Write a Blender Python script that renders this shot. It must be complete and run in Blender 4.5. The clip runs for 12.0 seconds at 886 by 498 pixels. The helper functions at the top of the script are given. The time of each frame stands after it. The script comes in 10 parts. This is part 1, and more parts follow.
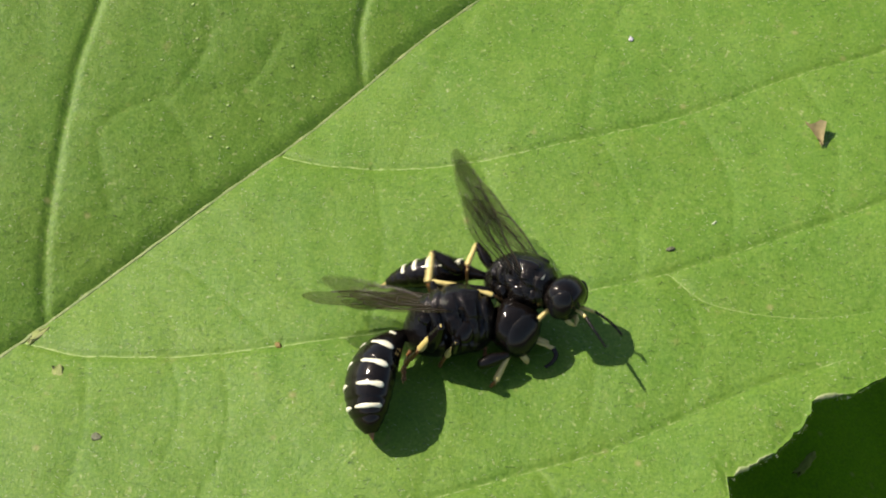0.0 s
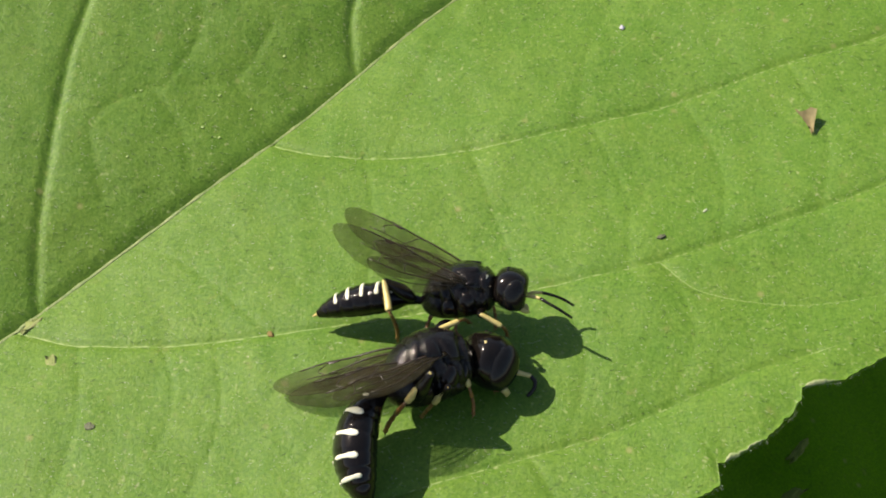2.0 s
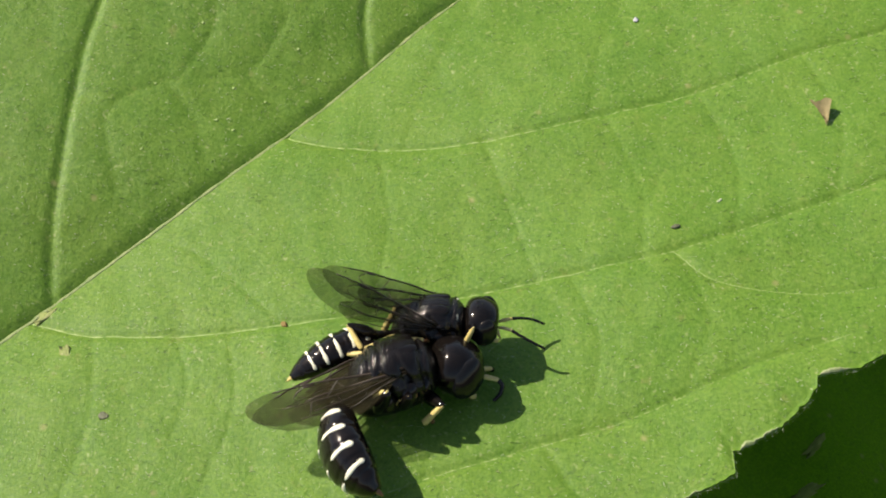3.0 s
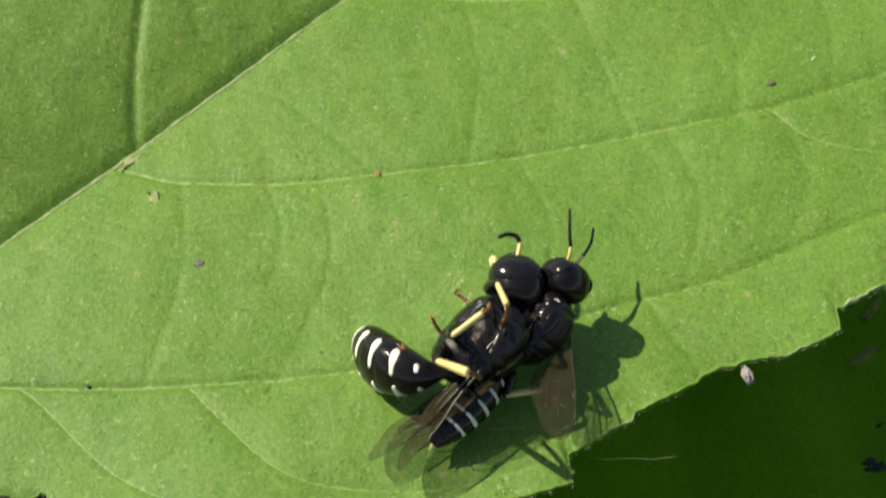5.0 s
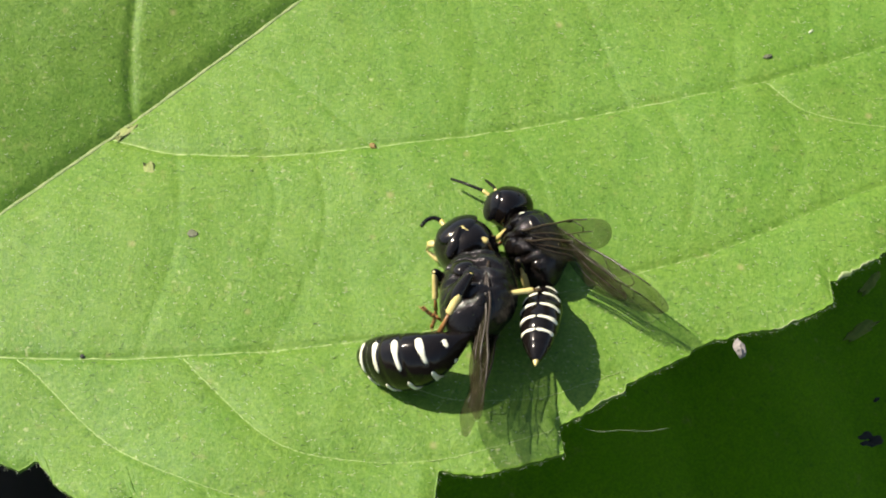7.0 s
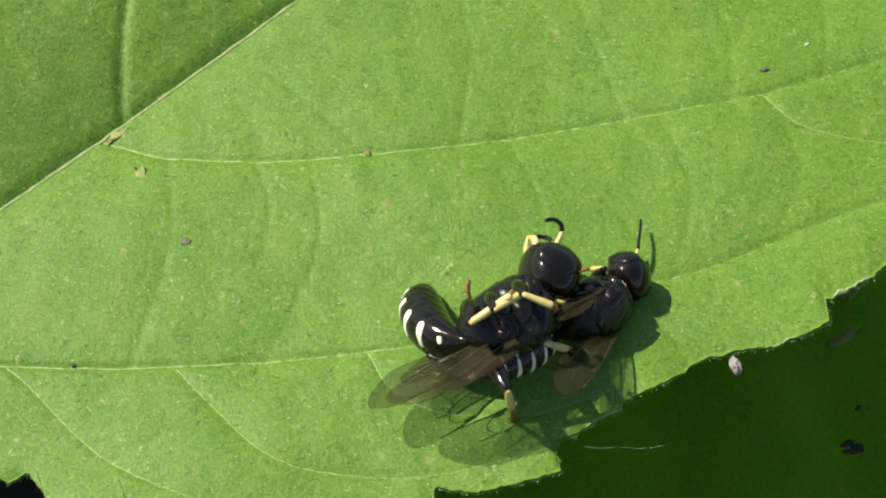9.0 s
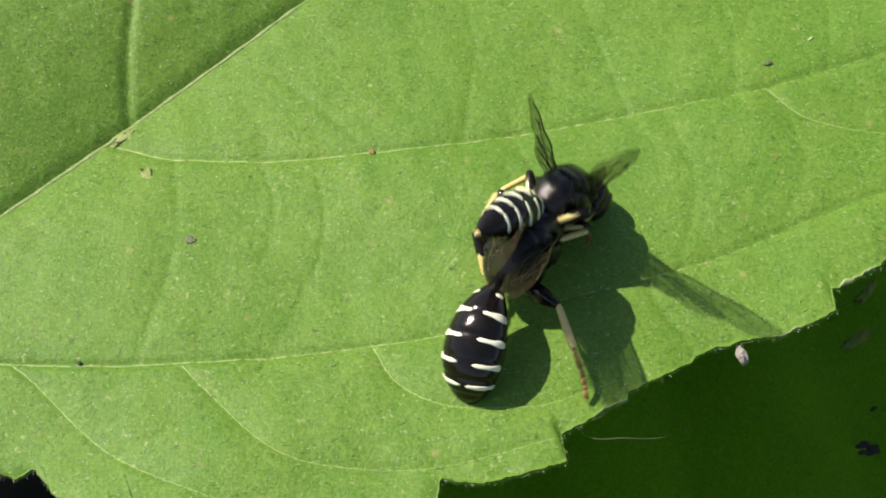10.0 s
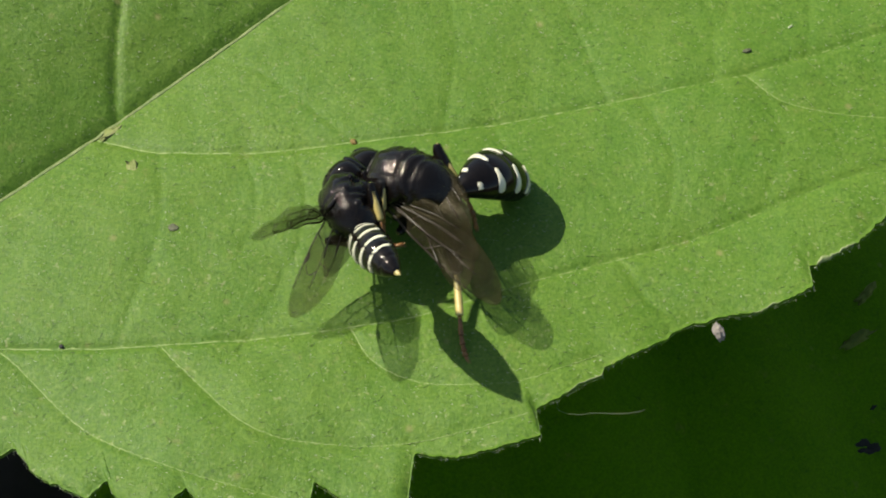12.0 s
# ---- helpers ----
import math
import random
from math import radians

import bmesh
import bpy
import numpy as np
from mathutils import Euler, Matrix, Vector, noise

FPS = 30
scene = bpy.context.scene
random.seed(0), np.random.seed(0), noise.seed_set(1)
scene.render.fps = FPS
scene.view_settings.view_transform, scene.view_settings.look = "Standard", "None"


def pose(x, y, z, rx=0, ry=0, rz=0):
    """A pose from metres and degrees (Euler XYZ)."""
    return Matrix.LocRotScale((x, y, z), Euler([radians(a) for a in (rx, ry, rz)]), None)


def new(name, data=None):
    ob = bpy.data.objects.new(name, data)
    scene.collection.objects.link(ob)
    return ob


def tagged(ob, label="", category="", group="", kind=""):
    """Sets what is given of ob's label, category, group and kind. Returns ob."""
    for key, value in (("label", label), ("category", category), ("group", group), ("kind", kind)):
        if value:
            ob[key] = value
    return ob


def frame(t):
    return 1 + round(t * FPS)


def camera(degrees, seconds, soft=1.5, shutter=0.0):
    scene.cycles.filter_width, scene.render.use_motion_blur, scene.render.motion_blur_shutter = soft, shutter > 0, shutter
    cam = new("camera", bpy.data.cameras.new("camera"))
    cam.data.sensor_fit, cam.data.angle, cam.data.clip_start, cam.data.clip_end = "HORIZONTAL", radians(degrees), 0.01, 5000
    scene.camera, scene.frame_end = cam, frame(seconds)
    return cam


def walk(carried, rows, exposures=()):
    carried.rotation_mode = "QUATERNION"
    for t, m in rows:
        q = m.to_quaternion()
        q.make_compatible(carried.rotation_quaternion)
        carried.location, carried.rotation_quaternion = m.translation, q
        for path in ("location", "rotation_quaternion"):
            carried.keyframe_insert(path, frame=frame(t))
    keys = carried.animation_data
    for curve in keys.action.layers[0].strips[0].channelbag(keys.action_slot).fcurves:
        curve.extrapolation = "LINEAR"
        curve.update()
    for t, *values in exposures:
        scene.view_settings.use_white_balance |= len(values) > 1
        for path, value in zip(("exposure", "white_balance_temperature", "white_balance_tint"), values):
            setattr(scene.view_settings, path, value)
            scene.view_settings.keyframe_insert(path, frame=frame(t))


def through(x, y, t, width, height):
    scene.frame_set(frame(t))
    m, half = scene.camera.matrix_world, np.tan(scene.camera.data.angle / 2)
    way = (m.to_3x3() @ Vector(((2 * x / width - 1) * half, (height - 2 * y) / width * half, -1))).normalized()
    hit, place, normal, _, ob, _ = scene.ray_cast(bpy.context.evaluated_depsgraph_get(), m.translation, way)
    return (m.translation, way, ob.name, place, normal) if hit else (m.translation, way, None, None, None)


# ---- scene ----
# ---- camera ----
cam = camera(30, 12.0, soft=1.9, shutter=0.4)
walk(cam, [
    (0, pose(0.00742, -0.04018, 0.06834, 36.95, 2.47, 0.14)),
    (0.5, pose(0.00881, -0.04126, 0.06772, 37.36, 3.46, 0.37)),
    (1, pose(0.00858, -0.04144, 0.06772, 37.44, 3.40, 0.19)),
    (1.5, pose(0.00794, -0.04049, 0.06820, 37.07, 2.72, 0.09)),
    (2, pose(0.00780, -0.04040, 0.06847, 36.61, 2.60, -0.10)),
    (2.5, pose(0.00851, -0.04099, 0.06797, 37.29, 3.01, 0.48)),
    (2.7, pose(0.00867, -0.04155, 0.06762, 37.39, 3.50, 0.22)),
    (4.3, pose(0.00112, -0.04063, 0.06735, 35.83, 0.05, -0.34)),
    (4.5, pose(0.00229, -0.04227, 0.06626, 36.45, 1.34, -0.44)),
    (5, pose(-0.00058, -0.04177, 0.06620, 32.92, 0.39, -0.45)),
    (5.5, pose(-0.00008, -0.04128, 0.06669, 31.59, 0.46, -0.12)),
    (6, pose(-0.00227, -0.04002, 0.06688, 31.04, -0.95, -0.72)),
    (6.5, pose(0.00000, -0.04153, 0.06646, 32.03, 0.06, 0.02)),
    (7, pose(0.00041, -0.04193, 0.06623, 32.03, 0.68, 0.04)),
    (7.2, pose(-0.00033, -0.04019, 0.06652, 31.04, 0.35, -0.19)),
    (8.8, pose(-0.00144, -0.04056, 0.06650, 31.08, -0.90, -0.32)),
    (9, pose(-0.00178, -0.03987, 0.06681, 30.91, -1.26, -0.16)),
    (9.5, pose(-0.00092, -0.04131, 0.06593, 31.50, -0.42, -0.22)),
    (10, pose(-0.00053, -0.04193, 0.06562, 32.50, 0.07, -0.27)),
    (10.5, pose(0.00134, -0.04454, 0.06419, 34.38, 0.89, 0.13)),
    (11, pose(0.00277, -0.04479, 0.06423, 34.73, 1.39, 0.52)),
    (11.5, pose(0.00258, -0.04533, 0.06395, 34.52, 1.60, 0.15)),
    (12, pose(0.00322, -0.04605, 0.06361, 35.25, 2.18, 0.25)),
], exposures=[
    (0, 0.80, 7000, 13), (0.5, 0.77, 7000, 13), (1, 0.82, 7000, 13), (1.5, 0.92, 7000, 13), (2, 0.82, 7000, 13), (2.5, 0.82, 7000, 13), (4.5, 0.87, 6800, 10), (5, 0.82, 6800, 10), (5.5, 0.65, 6800, 6), (5.8, 0.69, 6800, 6), (6, 0.88, 6800, 6), (6.5, 0.87, 6800, 6), (7, 1.12, 6800, 11), (9, 0.95, 6800, 6), (9.5, 1.18, 6800, 9), (10, 0.92, 6800, 9), (10.5, 0.77, 6850, 9), (11, 1.09, 6850, 14), (11.5, 1.02, 6850, 14), (12, 0.55, 6850, 6),
])

# ---- sun and sky ----
SUN_WAY = Vector((0.78, -0.38, -1.0))     # the way the sunlight falls on the level leaf
sun_el = math.atan2(1.0, math.hypot(0.78, 0.38))
sun_az = math.atan2(-0.78, 0.38)          # from +y, towards +x
world = bpy.data.worlds.new("sky")
scene.world = world
world.use_nodes = True
wn = world.node_tree.nodes
sky = wn.new("ShaderNodeTexSky")
sky.sky_type = "NISHITA"
sky.sun_disc = False
sky.sun_elevation = sun_el
sky.sun_rotation = sun_az
wn["Background"].inputs["Strength"].default_value = 0.085
world.node_tree.links.new(sky.outputs["Color"], wn["Background"].inputs["Color"])
sun = new("sun", bpy.data.lights.new("sun", "SUN"))
sun.data.energy = 4.5
sun.data.angle = radians(0.6)
sun.data.color = (1.0, 0.96, 0.88)
sun.matrix_world = Matrix.Translation((0, 0, 1)) @ SUN_WAY.to_track_quat("-Z", "Y").to_matrix().to_4x4()

MM = 0.001


# ---- materials ----
class Nodes:
    """A small hand for node materials."""

    def __init__(self, name):
        self.material = bpy.data.materials.new(name)
        self.material.use_nodes = True
        self.tree = self.material.node_tree
        self.bsdf = self.tree.nodes["Principled BSDF"]
        self.out = self.tree.nodes["Material Output"]
        self.coord = self.add("ShaderNodeTexCoord").outputs["Object"]

    def add(self, kind, **values):
        node = self.tree.nodes.new(kind)
        for key, value in values.items():
            node.inputs[key.replace("_", " ")].default_value = value
        return node

    def link(self, a, b):
        self.tree.links.new(a, b)

    def noise(self, size_mm, detail=4.0, rough=0.55, coord=None):
        node = self.add("ShaderNodeTexNoise", Scale=1.0 / (size_mm * MM), Detail=detail, Roughness=rough)
        self.link(coord or self.coord, node.inputs["Vector"])
        return node.outputs["Fac"]

    def ramp(self, value, *stops):
        node = self.add("ShaderNodeValToRGB")
        el = node.color_ramp.elements
        while len(el) < len(stops):
            el.new(0.5)
        for e, (at, colour) in zip(el, stops):
            e.position = at
            e.color = (*colour, 1) if not isinstance(colour, (int, float)) else (colour, colour, colour, 1)
        self.link(value, node.inputs["Fac"])
        return node.outputs["Color"]

    def mix(self, fac, a, b, blend="MIX"):
        node = self.tree.nodes.new("ShaderNodeMix")
        node.data_type = "RGBA"
        node.blend_type = blend
        for value, socket in ((fac, node.inputs[0]), (a, node.inputs[6]), (b, node.inputs[7])):
            if isinstance(value, (int, float)):
                socket.default_value = value
            elif isinstance(value, tuple):
                socket.default_value = (*value, 1)
            else:
                self.link(value, socket)
        return node.outputs[2]

    def bump(self, height, distance_mm, strength=1.0, normal=None):
        node = self.add("ShaderNodeBump", Strength=strength, Distance=distance_mm * MM)
        self.link(height, node.inputs["Height"])
        if normal:
            self.link(normal, node.inputs["Normal"])
        return node.outputs["Normal"]

    def set(self, **values):
        for key, value in values.items():
            socket = self.bsdf.inputs[key.replace("_", " ")]
            if isinstance(value, (int, float)):
                socket.default_value = value
            elif isinstance(value, tuple):
                socket.default_value = (*value, 1)
            else:
                self.link(value, socket)
        return self


def plain(name, dark, light, rough=0.5, grain=0.2, bump_mm=0.01, **more):
    n = Nodes(name)
    big, fine = n.noise(grain * 6, 3), n.noise(grain, 5)
    tone = n.mix(0.5, n.ramp(big, (0.3, 0.0), (0.7, 1.0)), n.ramp(fine, (0.3, 0.0), (0.7, 1.0)))
    n.set(Base_Color=n.mix(tone, dark, light), Roughness=rough, Normal=n.bump(fine, bump_mm), **more)
    return n.material


def leaf_material(name, dark, mid, pale, through=(0.25, 0.42, 0.03), clear=0.18, spots=1.0, shine=0.30, glints=0.8, drift=0.0):
    n = Nodes(name)
    big, middle, fine, grit = n.noise(14, 3), n.noise(2.2, 4), n.noise(0.35, 5, 0.65), n.noise(0.09, 3, 0.7)
    colour = n.mix(n.ramp(big, (0.35, 0.0), (0.65, 1.0)), dark, mid)
    colour = n.mix(n.ramp(middle, (0.40, 0.0), (0.75, 0.28)), colour, pale)
    colour = n.mix(n.ramp(n.noise(0.55, 3, 0.65), (0.48, 0.0), (0.72, 0.5)), colour, pale)
    colour = n.mix(n.ramp(fine, (0.30, 0.0), (0.75, 0.75)), n.mix(0.30, colour, (0.03, 0.09, 0.012)), colour)
    # the net of the finest veins
    net = n.add("ShaderNodeTexVoronoi", Scale=1.0 / (1.5 * MM))
    net.feature = "DISTANCE_TO_EDGE"
    bent = n.add("ShaderNodeMixRGB", Fac=0.0006)
    bent.blend_type = "ADD"
    warp = n.add("ShaderNodeTexNoise", Scale=1.0 / (1.0 * MM))
    n.link(n.coord, warp.inputs["Vector"])
    n.link(n.coord, bent.inputs[1])
    n.link(warp.outputs["Color"], bent.inputs[2])
    n.link(bent.outputs[0], net.inputs["Vector"])
    line = n.ramp(net.outputs["Distance"], (0.0, 1.0), (0.07, 0.0))
    colour = n.mix(n.mix(0.14, (0, 0, 0), line), colour, pale)
    # yellower patches, bright glints painted in as pale colour, dark pricks and brown scabs
    patch = n.noise(3.2, 3, 0.6)
    colour = n.mix(n.ramp(patch, (0.40, 0.0), (0.66, 0.34)), colour, n.mix(0.5, pale, (0.16, 0.26, 0.02)))
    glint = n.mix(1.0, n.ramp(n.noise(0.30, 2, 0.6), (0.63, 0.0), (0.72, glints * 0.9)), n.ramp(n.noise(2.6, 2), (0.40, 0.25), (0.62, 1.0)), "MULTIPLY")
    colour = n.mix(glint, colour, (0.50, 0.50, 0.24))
    prick = n.mix(1.0, n.ramp(n.noise(0.42, 2, 0.6), (0.60, 0.0), (0.70, 0.65)), n.ramp(n.noise(3.7, 2), (0.42, 0.2), (0.62, 1.0)), "MULTIPLY")
    colour = n.mix(prick, colour, (0.035, 0.085, 0.012))
    scab = n.ramp(n.noise(1.1, 5, 0.7), (0.62, 0.0), (0.76, 0.50 * spots))
    colour = n.mix(scab, colour, (0.30, 0.21, 0.10))
    # fine leathery grain
    grain = n.noise(0.16, 4, 0.7)
    colour = n.mix(n.ramp(grain, (0.36, 0.0), (0.64, 1.0)), n.mix(0.44, colour, (0.03, 0.085, 0.008)), n.mix(0.34, colour, pale))
    # deeper green towards the right-hand margin
    if drift:
        axes = n.add("ShaderNodeSeparateXYZ")
        n.link(n.coord, axes.inputs[0])
        reach = n.add("ShaderNodeMapRange", From_Min=-0.018, From_Max=0.026)
        n.link(axes.outputs["X"], reach.inputs["Value"])
        colour = n.mix(n.mix(reach.outputs[0], (0, 0, 0), (drift, drift, drift)), colour, (0.072, 0.205, 0.018))
    # small pinkish-brown pits, sparse and round
    pit = n.add("ShaderNodeTexVoronoi", Scale=1.0 / (2.1 * MM))
    n.link(n.coord, pit.inputs["Vector"])
    dot = n.mix(1.0, n.ramp(pit.outputs["Distance"], (0.03, 0.60), (0.12, 0.0)), n.ramp(n.noise(3.1, 2), (0.46, 0.0), (0.58, 1.0)), "MULTIPLY")
    colour = n.mix(dot, colour, (0.32, 0.28, 0.11))
    height = n.mix(0.6, fine, n.mix(0.5, grit, grain))
    normal = n.bump(height, 0.125, 0.65, n.bump(n.noise(1.0, 3, 0.55), 0.14, 0.4, n.bump(net.outputs["Distance"], 0.07, 0.5)))
    n.set(Base_Color=colour, Roughness=n.ramp(fine, (0.3, 0.42), (0.7, 0.62)), Normal=normal)
    n.bsdf.inputs["Specular IOR Level"].default_value = shine
    glow = n.add("ShaderNodeBsdfTranslucent")
    n.link(n.mix(0.5, colour, through), glow.inputs["Color"])
    n.link(normal, glow.inputs["Normal"])
    both = n.add("ShaderNodeMixShader", Fac=clear)
    n.link(n.bsdf.outputs[0], both.inputs[1])
    n.link(glow.outputs[0], both.inputs[2])
    n.link(both.outputs[0], n.out.inputs["Surface"])
    return n.material


def wing_material():
    n = Nodes("smoky_wing")
    tone = n.ramp(n.noise(0.9, 4), (0.3, (0.018, 0.016, 0.008)), (0.7, (0.040, 0.034, 0.016)))
    n.set(Base_Color=tone, Roughness=0.36, Specular_Tint=(1.0, 0.85, 0.6), Alpha=n.ramp(n.noise(2.2, 3), (0.3, 0.22), (0.7, 0.38)),
          Normal=n.bump(n.noise(0.5, 4), 0.03))
    n.bsdf.inputs["Specular IOR Level"].default_value = 0.08
    return n.material


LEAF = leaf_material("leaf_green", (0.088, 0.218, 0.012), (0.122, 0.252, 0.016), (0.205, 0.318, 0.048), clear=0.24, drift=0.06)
LEAF_LOW = leaf_material("lower_leaf_green", (0.085, 0.24, 0.002), (0.14, 0.36, 0.003), (0.19, 0.38, 0.006), spots=1.3, clear=0.3, shine=0.03, glints=0.0)
# near-black: deep shade under the leaf put into colour, also the dark blotches
SHADE_AND_BLOTCH = plain("shade_and_blotch", (0.006, 0.005, 0.003), (0.016, 0.013, 0.007), 0.85, 2.0, 0.2)
VEIN = plain("vein_pale", (0.13, 0.24, 0.03), (0.36, 0.42, 0.16), 0.6, 0.09, 0.02)
MIDRIB = plain("midrib_pale", (0.07, 0.14, 0.022), (0.26, 0.28, 0.11), 0.6, 0.13, 0.05)
RIM = plain("dry_rim", (0.13, 0.20, 0.05), (0.36, 0.36, 0.19), 0.6, 0.15, 0.04)
HAIR = plain("leaf_hair", (0.30, 0.36, 0.16), (0.6, 0.62, 0.45), 0.4, 0.2, 0.0)
HAIR_DARK = plain("leaf_hair_dark", (0.02, 0.04, 0.008), (0.05, 0.075, 0.02), 0.5, 0.2, 0.0)
SOIL = plain("dark_soil", (0.018, 0.014, 0.009), (0.05, 0.038, 0.024), 0.9, 8.0, 2.0)
BLACK = plain("black_shell", (0.003, 0.0025, 0.002), (0.008, 0.006, 0.005), 0.10, 0.25, 0.010, Specular_IOR_Level=0.34, Specular_Tint=(1.0, 0.94, 0.88))
BLACK_MATT = plain("black_shell_pitted", (0.003, 0.0025, 0.002), (0.009, 0.007, 0.006), 0.11, 0.13, 0.035, Specular_IOR_Level=0.36, Specular_Tint=(1.0, 0.94, 0.88))
EYE = plain("dark_eye", (0.004, 0.004, 0.004), (0.008, 0.008, 0.009), 0.10, 0.05, 0.002, Specular_IOR_Level=0.34, Specular_Tint=(1.0, 0.88, 0.74))
IVORY = plain("ivory_mark", (0.58, 0.54, 0.36), (0.78, 0.76, 0.60), 0.35, 0.2, 0.01)
YELLOW = plain("yellow_leg", (0.36, 0.26, 0.06), (0.66, 0.55, 0.22), 0.38, 0.25, 0.01)
ORANGE = plain("orange_foot", (0.11, 0.045, 0.012), (0.30, 0.14, 0.04), 0.4, 0.35, 0.01)
BROWN = plain("brown_bit", (0.10, 0.07, 0.015), (0.28, 0.18, 0.05), 0.8, 0.2, 0.05)
TAN = plain("tan_bit", (0.10, 0.085, 0.03), (0.24, 0.19, 0.08), 0.8, 0.3, 0.06)
SCAB = plain("scab_dark", (0.05, 0.06, 0.025), (0.12, 0.12, 0.06), 0.7, 0.15, 0.05)
STAIN = plain("brown_stain", (0.13, 0.19, 0.03), (0.24, 0.23, 0.085), 0.7, 0.15, 0.04)
FLUFF = plain("dull_fluff", (0.15, 0.13, 0.11), (0.33, 0.29, 0.25), 0.85, 0.15, 0.08)
GREY = plain("grey_fluff", (0.30, 0.29, 0.30), (0.52, 0.50, 0.52), 0.8, 0.2, 0.06)
DARKBIT = plain("dark_bit", (0.012, 0.012, 0.01), (0.04, 0.035, 0.025), 0.7, 0.2, 0.06)
DULL = plain("dull_brown_streak", (0.07, 0.12, 0.004), (0.15, 0.17, 0.015), 0.85, 0.3, 0.03)
WING = wing_material()
WING_VEIN = plain("wing_vein", (0.016, 0.010, 0.006), (0.04, 0.025, 0.012), 0.35, 0.2, 0.0)


# ---- mesh helpers: lengths in millimetres ----
def mesh_of(name, verts, faces, material, smooth=True):
    me = bpy.data.meshes.new(name)
    me.from_pydata((np.asarray(verts, float) * MM).tolist(), [], faces)
    me.materials.append(material)
    if smooth:
        me.polygons.foreach_set("use_smooth", [True] * len(me.polygons))
    me.update()
    return me


def part(name, me, parent=None, label="", at=None):
    ob = new(name, me)
    ob.parent = parent
    if at is not None:
        ob.matrix_basis = at
    if label:
        ob["label"] = label
    return ob


def spot(x, y, z, rx=0, ry=0, rz=0):
    """A pose from millimetres."""
    return pose(x * MM, y * MM, z * MM, rx, ry, rz)


def curve_through(points, count):
    """Points evenly spread along a soft line through the given ones."""
    p = np.asarray(points, float)
    d = np.r_[0, np.cumsum(np.linalg.norm(np.diff(p, axis=0), axis=1))]
    q = np.vstack([2 * p[0] - p[1], p, 2 * p[-1] - p[-2]])
    out = []
    for s in np.linspace(0, d[-1], count):
        i = min(max(np.searchsorted(d, s, side="right") - 1, 0), len(p) - 2)
        u = (s - d[i]) / max(d[i + 1] - d[i], 1e-9)
        a, b, c, e = q[i], q[i + 1], q[i + 2], q[i + 3]
        out.append(0.5 * (2 * b + (c - a) * u + (2 * a - 5 * b + 4 * c - e) * u * u + (3 * b - a - 3 * c + e) * u ** 3))
    return np.array(out)


def straight(points, count):
    p = np.asarray(points, float)
    d = np.r_[0, np.cumsum(np.linalg.norm(np.diff(p, axis=0), axis=1))]
    s = np.linspace(0, d[-1], count)
    return np.stack([np.interp(s, d, p[:, k]) for k in range(p.shape[1])], 1)


def loft(sections, rings=24, around=20):
    """A closed body along x. Sections: x, z of the middle, half width, half height, squareness (2 is round)."""
    s = np.asarray(sections, float)
    key = np.linspace(0, 1, len(s))
    c = curve_through(np.c_[key * 10, s], rings)[:, 1:]
    verts, faces = [], []
    for x, z, w, h, p in c:
        w, h = max(w, 0.01), max(h, 0.01)
        for k in range(around):
            a = 2 * math.pi * k / around
            ca, sa = math.cos(a), math.sin(a)
            verts.append((x, w * math.copysign(abs(ca) ** (2 / p), ca), z + h * math.copysign(abs(sa) ** (2 / p), sa)))
    for i in range(rings - 1):
        for k in range(around):
            a, b = i * around + k, i * around + (k + 1) % around
            faces.append((a, a + around, b + around, b))
    faces.append(tuple(range(around)))
    faces.append(tuple(reversed(range((rings - 1) * around, rings * around))))
    return verts, faces


def tube(points, radii, around=8):
    p = [Vector(q) for q in points]
    verts, faces = [], []
    up = Vector((0.123, 0.31, 1)).normalized()
    for i, q in enumerate(p):
        way = (p[min(i + 1, len(p) - 1)] - p[max(i - 1, 0)]).normalized()
        side = way.cross(up)
        side = side.normalized() if side.length > 1e-4 else Vector((1, 0, 0))
        top = side.cross(way)
        r = radii[i] if not isinstance(radii, (int, float)) else radii
        for k in range(around):
            a = 2 * math.pi * k / around
            verts.append(tuple(q + (side * math.cos(a) + top * math.sin(a)) * r))
    for i in range(len(p) - 1):
        for k in range(around):
            a, b = i * around + k, i * around + (k + 1) % around
            faces.append((a, b, b + around, a + around))
    faces.append(tuple(reversed(range(around))))
    faces.append(tuple(range((len(p) - 1) * around, len(p) * around)))
    return verts, faces


def joined(*bits):
    verts, faces = [], []
    for v, f in bits:
        n = len(verts)
        verts += list(v)
        faces += [tuple(i + n for i in q) for q in f]
    return verts, faces


def blob(size, seed, rough=0.25, rings=9, around=12):
    """An uneven lump."""
    rng = random.Random(seed)
    off = Vector((rng.uniform(0, 50), rng.uniform(0, 50), 0))
    verts, faces = [], []
    for i in range(rings + 1):
        b = math.pi * i / rings
        for k in range(around):
            a = 2 * math.pi * k / around
            d = Vector((math.sin(b) * math.cos(a), math.sin(b) * math.sin(a), math.cos(b)))
            r = 1 + rough * 2 * noise.noise(d * 1.7 + off)
            verts.append((d.x * size[0] * r, d.y * size[1] * r, d.z * size[2] * r))
    for i in range(rings):
        for k in range(around):
            a, b = i * around + k, i * around + (k + 1) % around
            faces.append((a, a + around, b + around, b))
    return verts, faces


